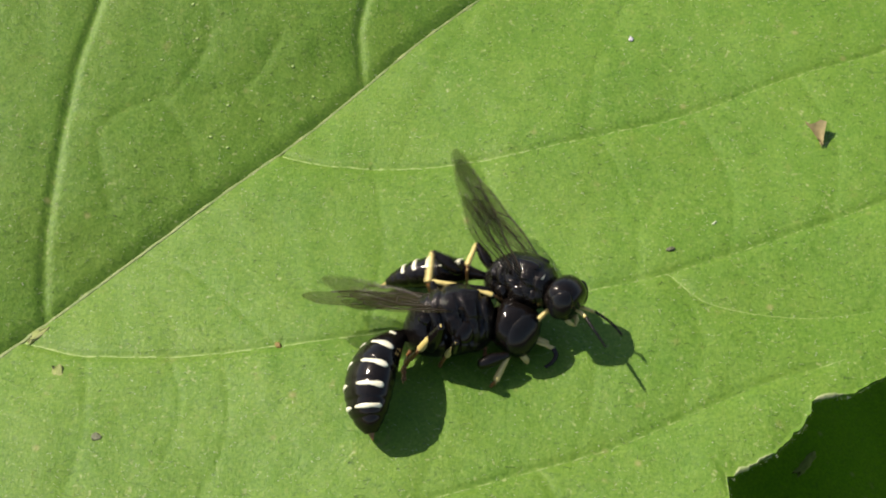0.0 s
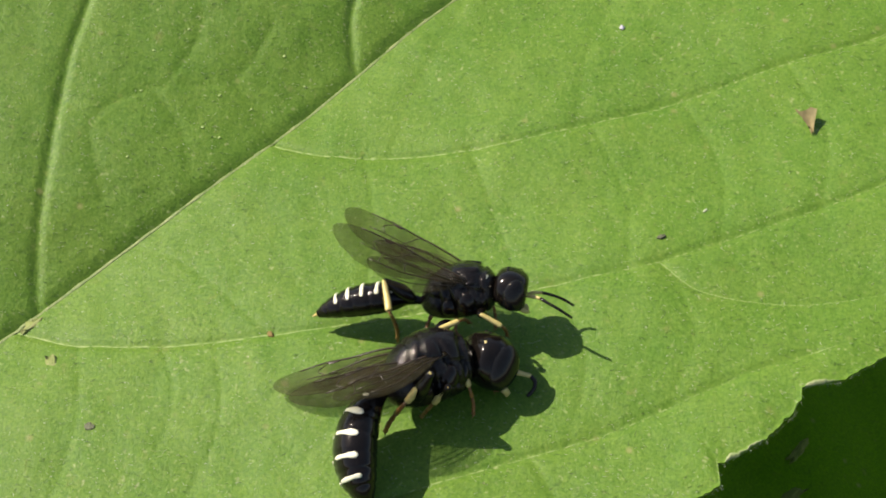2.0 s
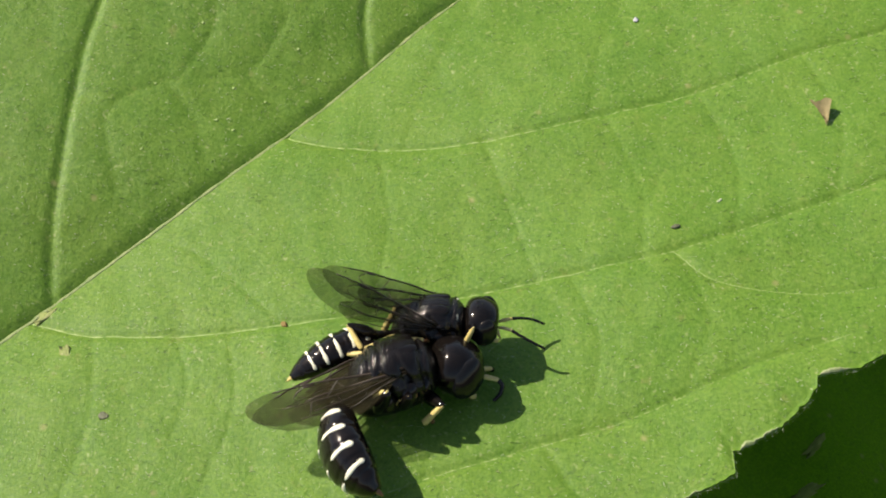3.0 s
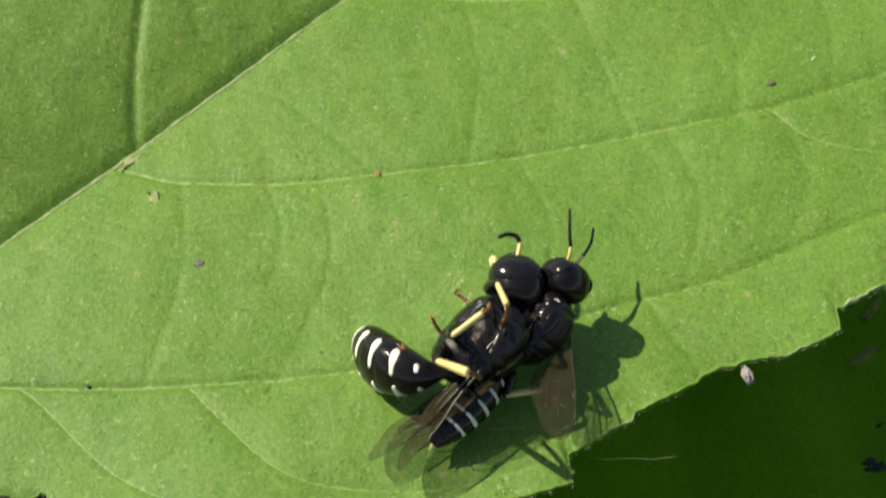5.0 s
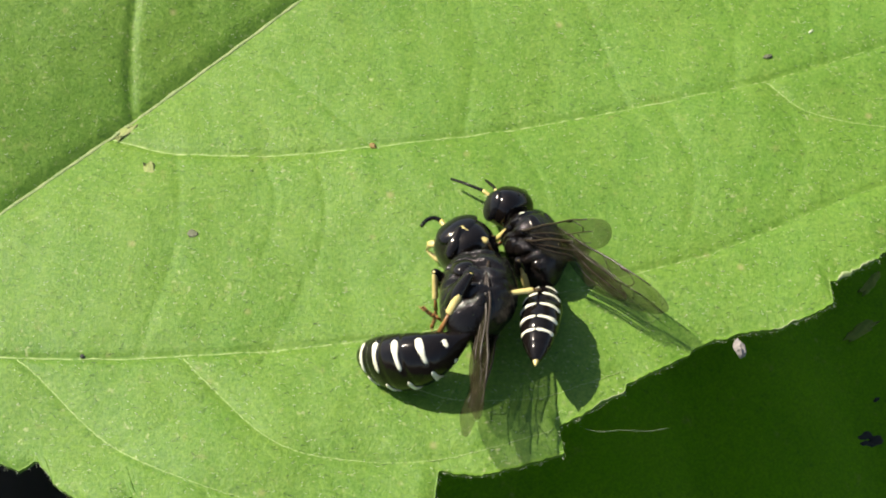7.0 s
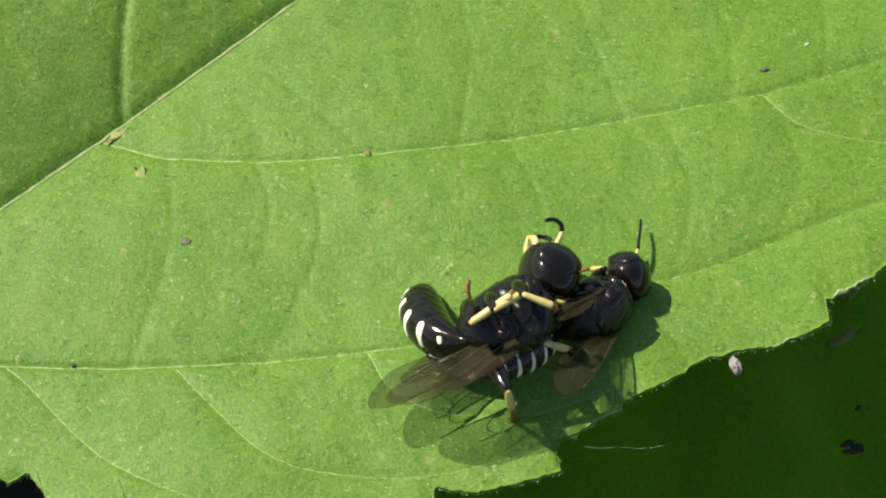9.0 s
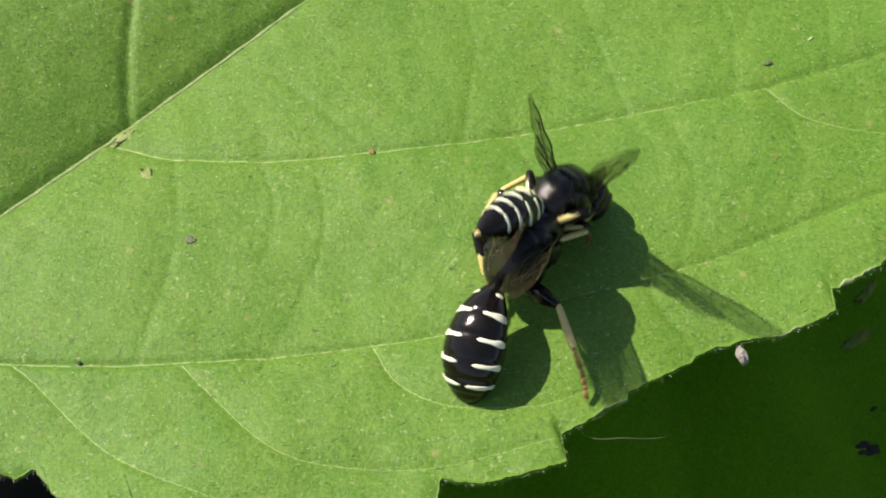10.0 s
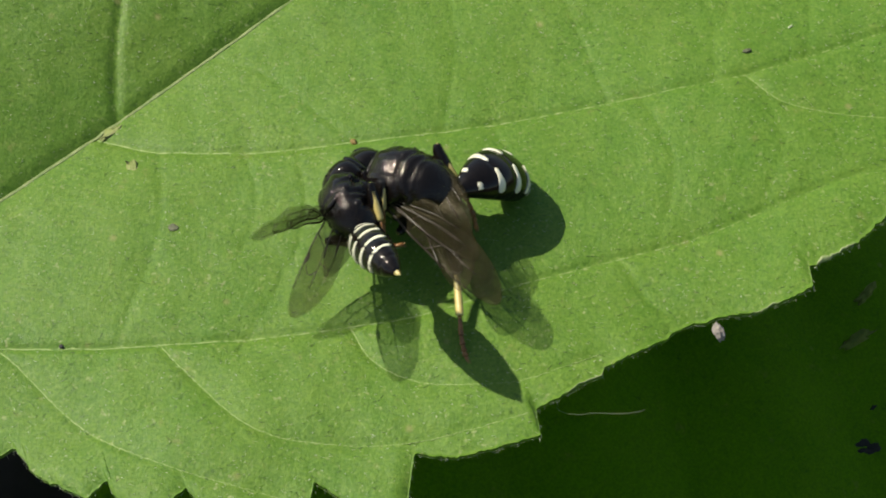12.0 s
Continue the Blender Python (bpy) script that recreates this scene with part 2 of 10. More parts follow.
# ---- the leaf ----
MID = [(-48, -24), (-34, -10.5), (-21.4, 1.9), (-17.5, 5.7), (-14.2, 8.9), (-11.6, 11.3), (-8.8, 13.85), (-6.8, 15.75), (-4.4, 18.25), (0.1, 23.0), (6.3, 29.3), (20, 42), (34, 54), (44, 64)]
LOW_EDGE = [(-48, -24), (-47, -30), (-42, -31), (-41.6, -29.5), (-36, -29), (-30, -25.5), (-29.6, -23), (-25, -19.5), (-22.6, -16.0),
            (-22.2, -12.6), (-20.0, -11.3), (-19.1, -11.7), (-18.2, -11.3), (-17.1, -12.7), (-14.7, -13.9), (-13.9, -13.1), (-13.2, -14.2), (-11.5, -14.9),
            (-10.4, -13.5), (-9.4, -14.6), (-6.6, -15.3), (-5.1, -14.4), (-4.9, -13.2), (-3.5, -14.1), (-1.0, -15.2), (-0.6, -11.9),
            (1.05, -12.15), (2.8, -11.8), (4.9, -11.2), (4.75, -9.8), (5.2, -9.6), (5.8, -9.3), (6.6, -8.7), (7.7, -8.15), (7.85, -7.75), (9.4, -6.95), (10.3, -6.45), (11.6, -5.45), (13.5, -4.95),
            (15.0, -4.85), (16.6, -4.2), (17.6, -3.6), (17.6, -2.4), (18.5, -2.05), (20.0, -1.2), (21.4, 0.2), (21.9, 0.9), (22.0, 1.5), (24.1, 2.0),
            (25.8, 3.0), (28.4, 4.6), (28.6, 6.2), (33, 10.7), (33.2, 12.5), (37, 18), (37.2, 20), (40.4, 27), (40.6, 29), (43, 37),
            (43, 39), (44.6, 47), (44.4, 49), (45.5, 56), (44, 64)]
HIGH_EDGE = [(-48, -24), (-53, -20), (-55, -10), (-54, 2), (-51, 14), (-46, 25), (-39, 36), (-29, 47), (-16, 57), (0, 64), (16, 68), (32, 68), (44, 64)]
VEINS = {
    "v1": [(-4.4, 17.9), (-3.4, 17.5), (-1.3, 17.0), (2.4, 16.8), (6.4, 17.1), (10.9, 18.1), (17.2, 20.0), (23.6, 22.5), (29.2, 24.4), (35, 28)],
    "v2": [(-16.9, 6.2), (-15.4, 5.7), (-13.6, 5.2), (-9.0, 5.0), (-4.6, 5.35), (0.4, 6.0), (8.2, 7.6), (13.1, 8.6), (16.0, 9.3), (21.3, 11.3), (27.5, 13.7), (33, 16.8)],
    "v2c": [(15.8, 9.2), (17.9, 7.3), (22.4, 6.5), (27, 7)],
    "v3": [(-30, -5.8), (-20.5, -6.2), (-15.0, -6.3), (-9.7, -6.0), (-4.4, -5.4), (-0.3, -4.75), (3.8, -3.3), (7.7, -2.1), (12.8, -0.5), (18.4, 2.0), (21.2, 3.1), (24, 3.9)],
    "v4": [(-3.6, -5.4), (-2.5, -7.2), (-0.2, -8.4), (3.6, -8.5), (6.1, -7.7), (7.6, -7.1)],
    "v5": [(-19.8, -6.3), (-18.7, -7.2), (-15.2, -10.5), (-11.2, -12.5), (-6.2, -14.0)],
    "v6": [(-12.2, -6.3), (-10.9, -7.7), (-7.7, -10.6), (-3.9, -11.4), (-0.2, -11.3), (4.4, -10.1)],
    "v7": [(9.0, -2.0), (10.5, -4.6), (13.5, -5.2)],
    "upA": [(-15.95, 7.4), (-16.1, 8.6), (-16.15, 11.3), (-16.0, 14.2), (-15.4, 21.7), (-14.65, 25.5), (-12, 40), (-9, 52)],
    "upB": [(-0.2, 23.2), (-0.4, 25.7), (0.0, 28.2), (3, 42), (8, 56)],
    "upC": [(-30, -6), (-34, 4), (-37, 18), (-38, 32)],
    "v0": [(5.7, 30), (12, 30.5), (22, 34), (34, 40)],
}
FINE = [[(-13, 13.5), (-13.8, 18), (-10.5, 20.5), (-6.8, 21.4), (-4.6, 25)], [(-13.8, 18), (-15.7, 19)], [(-6.8, 21.4), (-4.9, 19.6)],
        [(-10.4, 20.4), (-8.5, 24.5), (-9.5, 29)], [(-8.7, 15.5), (-9.3, 18), (-11, 20.4)],
        [(6.2, 17.3), (7.4, 13), (8.8, 7.8)], [(0.5, 17), (1.2, 12), (0.6, 6)], [(12.8, 18.7), (14.4, 13.5), (14.2, 8.6)], [(18, 20.3), (19.6, 15), (19, 10.3)],
        [(-6.6, 5.1), (-6.1, 0), (-8.6, -6.6)], [(-9.3, 5), (-8.4, 2), (-8.9, -1)], [(3, 6.5), (4.6, 1.8), (3, -3.9)], [(10.5, 8), (11.8, 3.6), (10.6, -1.5)],
        [(-11.5, 11.5), (-8, 9.5), (-4, 5.5)], [(16, 9.1), (17.2, 5), (15.6, 0.6)], [(24, 22.6), (25.4, 17.6), (24.5, 12.4)], [(-13.5, 5.2), (-13, 0), (-14.5, -6.9)],
        [(7.4, 13), (14.4, 13.5)], [(1.2, 12), (7.4, 13)], [(-6.1, 0), (4.6, 1.8)], [(-15, -11), (-12, -9.2), (-10.7, -8.2)], [(2, 17), (3.4, 22), (7, 30.2)], [(12, 18.4), (13, 24), (16, 31.6)]]
MID_LINE = curve_through(MID, 160)
VEIN_LINES = {k: curve_through(v, 60) for k, v in VEINS.items()}
FINE_LINES = [curve_through(v, 16) for v in FINE]
FOLD = 0.38
WARTS = [(-9.5, 26.2), (-9.2, 24.2), (-11.0, 22.6), (-7.4, 20.4), (-8.2, 18.3), (-5.7, 19.9), (-4.0, 23.3), (-11.5, 20.1), (-7.3, 17.8), (-11.9, 15.9), (-17.1, 26.6), (-2.9, 21.7)]


def nearest(xy, lines):
    """Distance of each point to the nearest of the polylines."""
    best = np.full(len(xy), 1e9)
    for line in lines:
        for a, b in zip(line[:-1], line[1:]):
            ab = b - a
            u = np.clip(((xy - a) @ ab) / (ab @ ab), 0, 1)
            d = xy - a - u[:, None] * ab
            best = np.minimum(best, (d * d).sum(1))
    return np.sqrt(best)


def side_of_midrib(xy):
    """Distance to the midrib, above nought on the far half."""
    best, sign = np.full(len(xy), 1e9), np.zeros(len(xy))
    for a, b in zip(MID_LINE[:-1], MID_LINE[1:]):
        ab = b - a
        u = np.clip(((xy - a) @ ab) / (ab @ ab), 0, 1)
        d = xy - a - u[:, None] * ab
        dd = (d * d).sum(1)
        closer = dd < best
        best[closer] = dd[closer]
        sign[closer] = (ab[0] * d[:, 1] - ab[1] * d[:, 0])[closer]
    return np.sqrt(best) * np.sign(sign)


WAVES = [(random.Random(5 + k).uniform(0, 6.3), random.Random(60 + k).uniform(0, 6.3), 2 * math.pi / w, amp)
         for k, (w, amp) in enumerate([(17, 0.12), (13, 0.09), (7.5, 0.03), (5.2, 0.016), (3.1, 0.012), (2.3, 0.009)])]


def leaf_height(xy):
    xy = np.asarray(xy, float).reshape(-1, 2)
    d = side_of_midrib(xy)
    up = np.maximum(d, 0)
    z = FOLD * 20 * np.tanh(up / 20)
    dv = nearest(xy, [v[::2] for v in VEIN_LINES.values()])
    dm = nearest(xy, [VEIN_LINES[k][::2] for k in ("v1", "v2", "v3", "upA", "upB", "v0")])
    df = nearest(xy, FINE_LINES)
    reach = np.minimum(np.abs(d) * np.where(d > 0, 2.2, 1.0), dv)
    z += np.where(d > 0, 0.07, 0.09) * (1 - np.exp(-(reach / 0.95) ** 2)) - 0.06 * np.exp(-(dv / 0.22) ** 2) - 0.055 * np.exp(-(dm / 0.18) ** 2)
    du = nearest(xy, [VEIN_LINES[k][::2] for k in ("upA", "upB", "upC")])
    z -= np.where(d > 0, 0.05, 0.028) * np.exp(-(df / 0.17) ** 2) + 0.10 * np.exp(-(du / 0.20) ** 2)
    z += 0.03 * (1 - np.exp(-(df / 0.7) ** 2))
    z += np.where(d > 0, 0.11, 0.06) * (1 - np.exp(-(d / 0.28) ** 2)) - 0.12
    for way, phase, k, amp in WAVES:
        z += amp * np.sin(k * (xy[:, 0] * math.cos(way) + xy[:, 1] * math.sin(way)) + phase + 1.3 * np.sin(0.4 * k * (xy[:, 0] * math.sin(way) - xy[:, 1] * math.cos(way))))
    return z + 0.10


def half_leaf(edge, rows, across, flip):
    mid, rim = straight(MID_LINE, rows), straight(edge, rows)
    if flip:
        rim = rim + np.array([(0.03 * noise.noise(Vector((k * 0.31, 4, 0))), 0.14 * noise.noise(Vector((k * 0.23, 9, 0))) + 0.10 * noise.noise(Vector((k * 0.7, 2, 0)))) for k in range(rows)])
    v = np.linspace(0, 1, across) ** 0.9
    xy = mid[:, None] * (1 - v[None, :, None]) + rim[:, None] * v[None, :, None]
    z = leaf_height(xy.reshape(-1, 2)).reshape(rows, across)
    along = np.arange(rows) / rows
    lift = 0.12 * np.sin(along * 190) * np.sin(along * 71 + 1) - 0.15
    z += lift[:, None] * np.clip((v[None] - 0.94) / 0.06, 0, 1) ** 2
    verts = np.concatenate([xy, z[..., None]], -1).reshape(-1, 3)
    i = np.arange((rows - 1) * across).reshape(rows - 1, across)[:, :-1].ravel()
    quads = np.stack([i, i + 1, i + across + 1, i + across] if flip else [i, i + across, i + across + 1, i + 1], 1)
    return verts, quads, np.concatenate([rim, z[:, -1:]], 1)


def make_leaf():
    leaf = tagged(new("leaf"), "large bright green leaf, veined and toothed, with small brown flecks", "leaf")
    rims = []
    for edge, rows, across, flip in ((LOW_EDGE, 1400, 150, True), (HIGH_EDGE, 560, 250, False)):
        verts, quads, rim = half_leaf(edge, rows, across, flip)
        n = len(verts)
        under = verts - (0, 0, 0.22)
        i = np.arange(rows - 1) * across + across - 1
        wall = np.stack([i, i + n, i + across + n, i + across], 1)
        faces = np.concatenate([quads, quads[:, ::-1] + n, wall if not flip else wall[:, ::-1]]).tolist()
        part("blade", mesh_of("blade", np.concatenate([verts, under]), faces, LEAF), leaf)
        rims.append(rim)
    line = straight(MID_LINE, 420)
    way = np.gradient(line, axis=0)
    way /= np.linalg.norm(way, axis=1)[:, None]
    z = leaf_height(line) + 0.012
    line = line + 0.07 * np.c_[way[:, 1], -way[:, 0]]
    r = np.interp(np.arange(420), [0, 419], [0.42, 0.10])
    r = r * np.array([0.33 + 0.30 * noise.noise(Vector((k * 0.35, 1, 5))) for k in range(420)])
    verts, faces = tube(np.c_[line, 0 * z], r, 8)
    verts = np.array(verts) * (1, 1, 0.4) + np.c_[np.zeros((3360, 2)), np.repeat(z, 8)]
    part("midrib", mesh_of("midrib", verts, faces, MIDRIB), leaf, "pale raised midrib")
    for name, line in VEIN_LINES.items():
        if name in ("v7", "upA", "upB", "upC"):
            continue
        slim = 0.55 if name in ("v2c", "v4", "v5", "v6") else 0.85
        line = curve_through(line, 240)
        line = line + np.array([(0.0, 0.05 * noise.noise(Vector((k * 0.21, len(name), 8.0)))) for k in range(240)])
        size = slim * np.linspace(0.066, 0.030, 240) * np.array([0.70 + 1.5 * noise.noise(Vector((k * 0.55, len(name), 2.0))) for k in range(240)])
        z = leaf_height(line) - 0.006
        part("vein", mesh_of("vein", *tube(np.c_[line, z], np.maximum(size, 0.012), 6), VEIN), leaf)
    low = rims[0]
    # small pale warts on the far half
    wart = mesh_of("wart", *blob((0.10, 0.08, 0.03), 9, 0.5, 7, 9), VEIN)
    for x, y in WARTS:
        h = float(leaf_height([(x, y)])[0])
        part("wart", wart, leaf, "", spot(x, y, h, 0, 0, 70 * x))
    # pale dry stretches of the margin
    for a, b, wide in ((17.9, 19.9, 0.20), (22.1, 23.8, 0.24), (14.6, 16.2, 0.08), (6.0, 8.0, 0.07), (-9.2, -6.8, 0.07)):
        run = [p for p in low if a < p[0] < b and p[1] < 4]
        verts, faces = [], []
        for k, p in enumerate(run):
            s = math.sin(math.pi * (k / (len(run) - 1)) ** 0.7) * wide * (0.7 + 0.9 * noise.noise(Vector((k * 0.16, a, 0))))
            s = max(s, 0.01)
            for q in range(6):
                c = q / 5
                verts.append((p[0] + (0.12 - 0.55 * c) * s, p[1] + (-0.25 + 1.1 * c) * s, p[2] - 0.12 * s + s * 0.75 * math.sin(c * 2.6) + 0.02))
        for k in range(len(run) - 1):
            for q in range(5):
                i = k * 6 + q
                faces.append((i, i + 6, i + 7, i + 1))
        part("dry_margin", mesh_of("dry_margin", verts, faces, RIM), leaf, "pale dry leaf margin")
    return leaf, low


def hairs(name, roots, ways, lengths, width, material):
    verts, faces = [], []
    for (x, y, z), w, length in zip(roots, ways, lengths):
        w = Vector(w).normalized()
        s = w.cross(Vector((0.2, 0.1, 1))).normalized() * width
        p = Vector((x, y, z))
        q, t = p + w * length * 0.55, p + w * length + Vector((0, 0, 0.12 * length))
        n = len(verts)
        up = s.cross(w).normalized() * width
        verts += [tuple(p + s), tuple(p - s), tuple(p + up), tuple(q + s * 0.7), tuple(q - s * 0.7), tuple(q + up * 0.7), tuple(t)]
        faces += [(n, n + 1, n + 4, n + 3), (n + 1, n + 2, n + 5, n + 4), (n + 2, n, n + 3, n + 5), (n + 3, n + 4, n + 6), (n + 4, n + 5, n + 6), (n + 5, n + 3, n + 6)]
    return mesh_of(name, verts, faces, material)


leaf, low_rim = make_leaf()

rng = np.random.default_rng(7)


def scatter(count, x0=-26, x1=31, y0=-15, y1=34):
    """Places on the leaf's blade."""
    xy = rng.uniform((x0, y0), (x1, y1), (count * 2, 2))
    poly = np.array(LOW_EDGE + HIGH_EDGE[::-1])
    a, b = poly, np.roll(poly, -1, 0)
    cut = (a[:, 1] > xy[:, 1:2]) != (b[:, 1] > xy[:, 1:2])
    span = np.where(b[:, 1] == a[:, 1], 1e-9, b[:, 1] - a[:, 1])
    at = a[:, 0] + (xy[:, 1:2] - a[:, 1]) / span * (b[:, 0] - a[:, 0])
    inside = ((cut & (xy[:, :1] < at)).sum(1) % 2) == 1
    xy = xy[inside][:count]
    return np.c_[xy, leaf_height(xy)]


roots = scatter(9000)
ways = np.c_[rng.normal(0.8, 0.35, len(roots)), rng.normal(-0.25, 0.4, len(roots)), rng.uniform(0.05, 0.35, len(roots))]
ob = part("surface_hair", hairs("surface_hair", roots, ways, rng.uniform(0.06, 0.22, len(roots)), 0.010, HAIR), leaf, "fine pale hairs lying on the leaf")
ob["kind"] = "stuff"
roots = scatter(3600)
ways = np.c_[rng.normal(0.8, 0.35, len(roots)), rng.normal(-0.1, 0.4, len(roots)), rng.uniform(0.0, 0.15, len(roots))]
ob = part("surface_hair", hairs("surface_hair", roots, ways, rng.uniform(0.10, 0.38, len(roots)), 0.012, HAIR_DARK), leaf, "fine dark hairs lying on the leaf")
ob["kind"] = "stuff"
pick = low_rim[(low_rim[:, 0] > -24) & (low_rim[:, 0] < 30)]
pick = pick[rng.integers(0, len(pick), 620)] - (0, 0, 0.1)
ways = np.c_[rng.normal(0.45, 0.4, len(pick)), rng.normal(-0.8, 0.3, len(pick)), rng.normal(-0.1, 0.3, len(pick))]
ob = part("margin_hair", hairs("margin_hair", pick, ways, rng.uniform(0.08, 0.34, len(pick)), 0.006, HAIR), leaf, "short pale hairs along the leaf margin")
ob["kind"] = "stuff"

# ---- what lies below ----
gv, gf = [], []
steps = [-40000, -8000, -2000, -600] + list(range(-300, 301, 30)) + [600, 2000, 8000, 40000]
for gx in steps:
    for gy in steps:
        gv.append((gx, gy, -260 + 14 * noise.noise(Vector((gx * 0.012, gy * 0.012, 3)))))
for i in range(len(steps) - 1):
    for k in range(len(steps) - 1):
        a = i * len(steps) + k
        gf.append((a, a + len(steps), a + len(steps) + 1, a + 1))
tagged(new("ground", mesh_of("ground", gv, gf, SOIL)), "dark bare soil far beneath the leaves", "ground", kind="structure")


def under_leaf(length, width, seed, material, label):
    """A plainer leaf, pointing along +x, for the layers beneath."""
    r = random.Random(seed)
    rows, across = 70, 40
    verts, faces = [], []
    for i in range(rows):
        u = i / (rows - 1)
        half = width / 2 * (math.sin(math.pi * u ** 0.75)) ** 0.8 + 0.2
        tooth = 1 - 0.05 * ((u * 16) % 1)
        for k in range(across):
            v = 2 * k / (across - 1) - 1
            y = v * half * tooth
            x = u * length + 0.10 * abs(v) * half
            rib = abs((x - 0.55 * abs(y)) / (length / 8) % 1 - 0.5)
            z = 0.16 * abs(y) + 0.9 * math.sin(rib * math.pi) - 0.004 * (x - length / 2) ** 2 + 0.8 * noise.noise(Vector((x * 0.08, y * 0.08, seed)))
            verts.append((x, y, z))
    n = len(verts)
    verts += [(x, y, z - 0.25) for x, y, z in verts]
    for i in range(rows - 1):
        for k in range(across - 1):
            a = i * across + k
            faces += [(a, a + across, a + across + 1, a + 1), (a + n, a + 1 + n, a + across + 1 + n, a + across + n)]
    thing = tagged(new("lower_leaf"), label, "leaf", "leaves beneath")
    part("blade", mesh_of("blade", verts, faces, material), thing)
    line = [(length * k / 20, 0, -0.004 * (length * k / 20 - length / 2) ** 2 + 0.3) for k in range(21)]
    part("midrib", mesh_of("midrib", *tube(line, np.linspace(0.4, 0.15, 21), 6), material), thing)
    return thing


under_leaf(95, 76, 3, LEAF_LOW, "dark green shaded leaf below the bright one").matrix_basis = spot(-14, -44, -18, 4, 6, 42)
# added leaf; the black shade at lower left is put into its colour
under_leaf(90, 78, 9, SHADE_AND_BLOTCH, "added near-black leaf standing in for deep shade").matrix_basis = spot(-84, -22, -24, 0, 0, 14)
under_leaf(120, 90, 14, LEAF_LOW, "dark green leaf deep in the shade").matrix_basis = spot(10, 20, -62, 3, 4, 30)
# added as well, coloured near-black so the depth below looks unlit
under_leaf(120, 90, 21, SHADE_AND_BLOTCH, "added near-black leaf for the deepest shade beneath the others").matrix_basis = spot(-60, 10, -85, 0, 0, -20)

# ---- crumbs and specks ----


def on_leaf(x, y, dz=0.0):
    return float(leaf_height([(x, y)])[0]) + dz


def crumb(name, label, category, x, y, size, material, seed, lift=0.5, turn=0, rough=0.3):
    ob = new(name, mesh_of(name, *blob(size, seed, rough), material))
    ob.matrix_basis = spot(x, y, on_leaf(x, y, size[2] * lift), 0, 0, turn)
    return tagged(ob, label, category)


crumb("speck", "small dark dropping on the green leaf", "speck", 16.0, 10.65, (0.22, 0.12, 0.07), SCAB, 2, 0.6, 20)
crumb("crumb", "tiny orange-brown crumb on the leaf", "crumb", -3.85, 5.45, (0.14, 0.20, 0.10), BROWN, 4, 0.6, 30)
crumb("scab", "flat dark scab on the leaf", "scab", -12.3, 0.3, (0.24, 0.2, 0.025), SCAB, 5, 0.4)
crumb("scab", "flat faint brown scab on the leaf", "scab", -14.7, 4.0, (0.24, 0.40, 0.010), STAIN, 6, 0.2, 20, 0.7)
crumb("grain", "tiny white grain on the leaf", "grain", 15.0, 25.7, (0.13, 0.17, 0.1), GREY, 7, 0.6)
crumb("grain", "tiny pale grain on the leaf", "grain", 18.4, 12.4, (0.16, 0.06, 0.04), HAIR, 8, 0.6, 40)
crumb("speck", "tiny dark speck on the leaf", "speck", -16.8, -6.2, (0.1, 0.1, 0.08), DARKBIT, 12, 0.6)


def blotch(label, x, y, z, size, material, seed, turn):
    ob = new("blotch", mesh_of("blotch", *blob(size, seed, 0.6, 12, 18), material))
    ob.matrix_basis = spot(x, y, z, 0, 8, turn)
    return tagged(ob, label, "blotch")


blotch("dark blotch on the shaded lower leaf", 24.5, 0.3, -22.7, (0.75, 0.45, 0.12), SHADE_AND_BLOTCH, 31, 20)
blotch("small dark blotch on the shaded lower leaf", 25.2, 2.9, -22.6, (0.30, 0.16, 0.10), SHADE_AND_BLOTCH, 32, 60)
blotch("faint brown streak on the shaded lower leaf", 24.7, 7.3, -22.12, (1.1, 0.30, 0.08), DULL, 33, 35)
blotch("faint brown streak on the shaded lower leaf", 25.8, 10.6, -22.06, (0.9, 0.25, 0.08), DULL, 34, 50)
crumb("stain", "pale brown patch at the midrib's fork", "stain", -16.2, 6.5, (0.55, 0.22, 0.02), STAIN, 35, 0.3, 45, 0.6)


def make_flake():
    """A dry torn flake that stands on a corner."""
    verts, faces = [], []
    for k in range(9):
        u = k / 8
        for q in range(5):
            v = q / 4 - 0.5
            wide = 1.1 * (1 - u) ** 1.2 + 0.10
            verts.append((v * wide + 0.25 * u, -1.25 * u + 0.15 * math.sin(7 * v), 0.45 * (1 - u) + 0.25 * abs(v) + 0.08 * noise.noise(Vector((u * 4, v * 4, 1)))))
    n = len(verts)
    verts += [(x, y, z - 0.06) for x, y, z in verts]
    for k in range(8):
        for q in range(4):
            a = k * 5 + q
            faces += [(a, a + 5, a + 6, a + 1), (a + n, a + 1 + n, a + 6 + n, a + 5 + n)]
    ob = new("dry_flake", mesh_of("dry_flake", verts, faces, TAN))
    ob.matrix_basis = spot(24.35, 18.6, on_leaf(24.4, 18.0, 0.12))
    return tagged(ob, "torn tan flake of dry plant matter on the leaf", "flake")


make_flake()

fluff = tagged(new("seed_fluff", mesh_of("seed_fluff", *blob((0.22, 0.38, 0.16), 21, 0.45, 14, 18), FLUFF)), "small grey tuft hanging from the leaf margin", "fluff")
fluff.matrix_basis = spot(13.15, -5.75, on_leaf(13.3, -5.2, -0.25), 20, 0, 15)
thread = [(6.0, -8.8, -0.2), (5.7, -9.5, -0.5), (6.5, -9.75, -0.6), (7.5, -9.7, -0.6), (8.7, -9.75, -0.6), (9.6, -9.65, -0.5)]
tagged(new("silk_thread", mesh_of("silk_thread", *tube(curve_through(thread, 30), 0.0035, 5), HAIR)), "thin pale silk thread off the leaf margin", "thread")


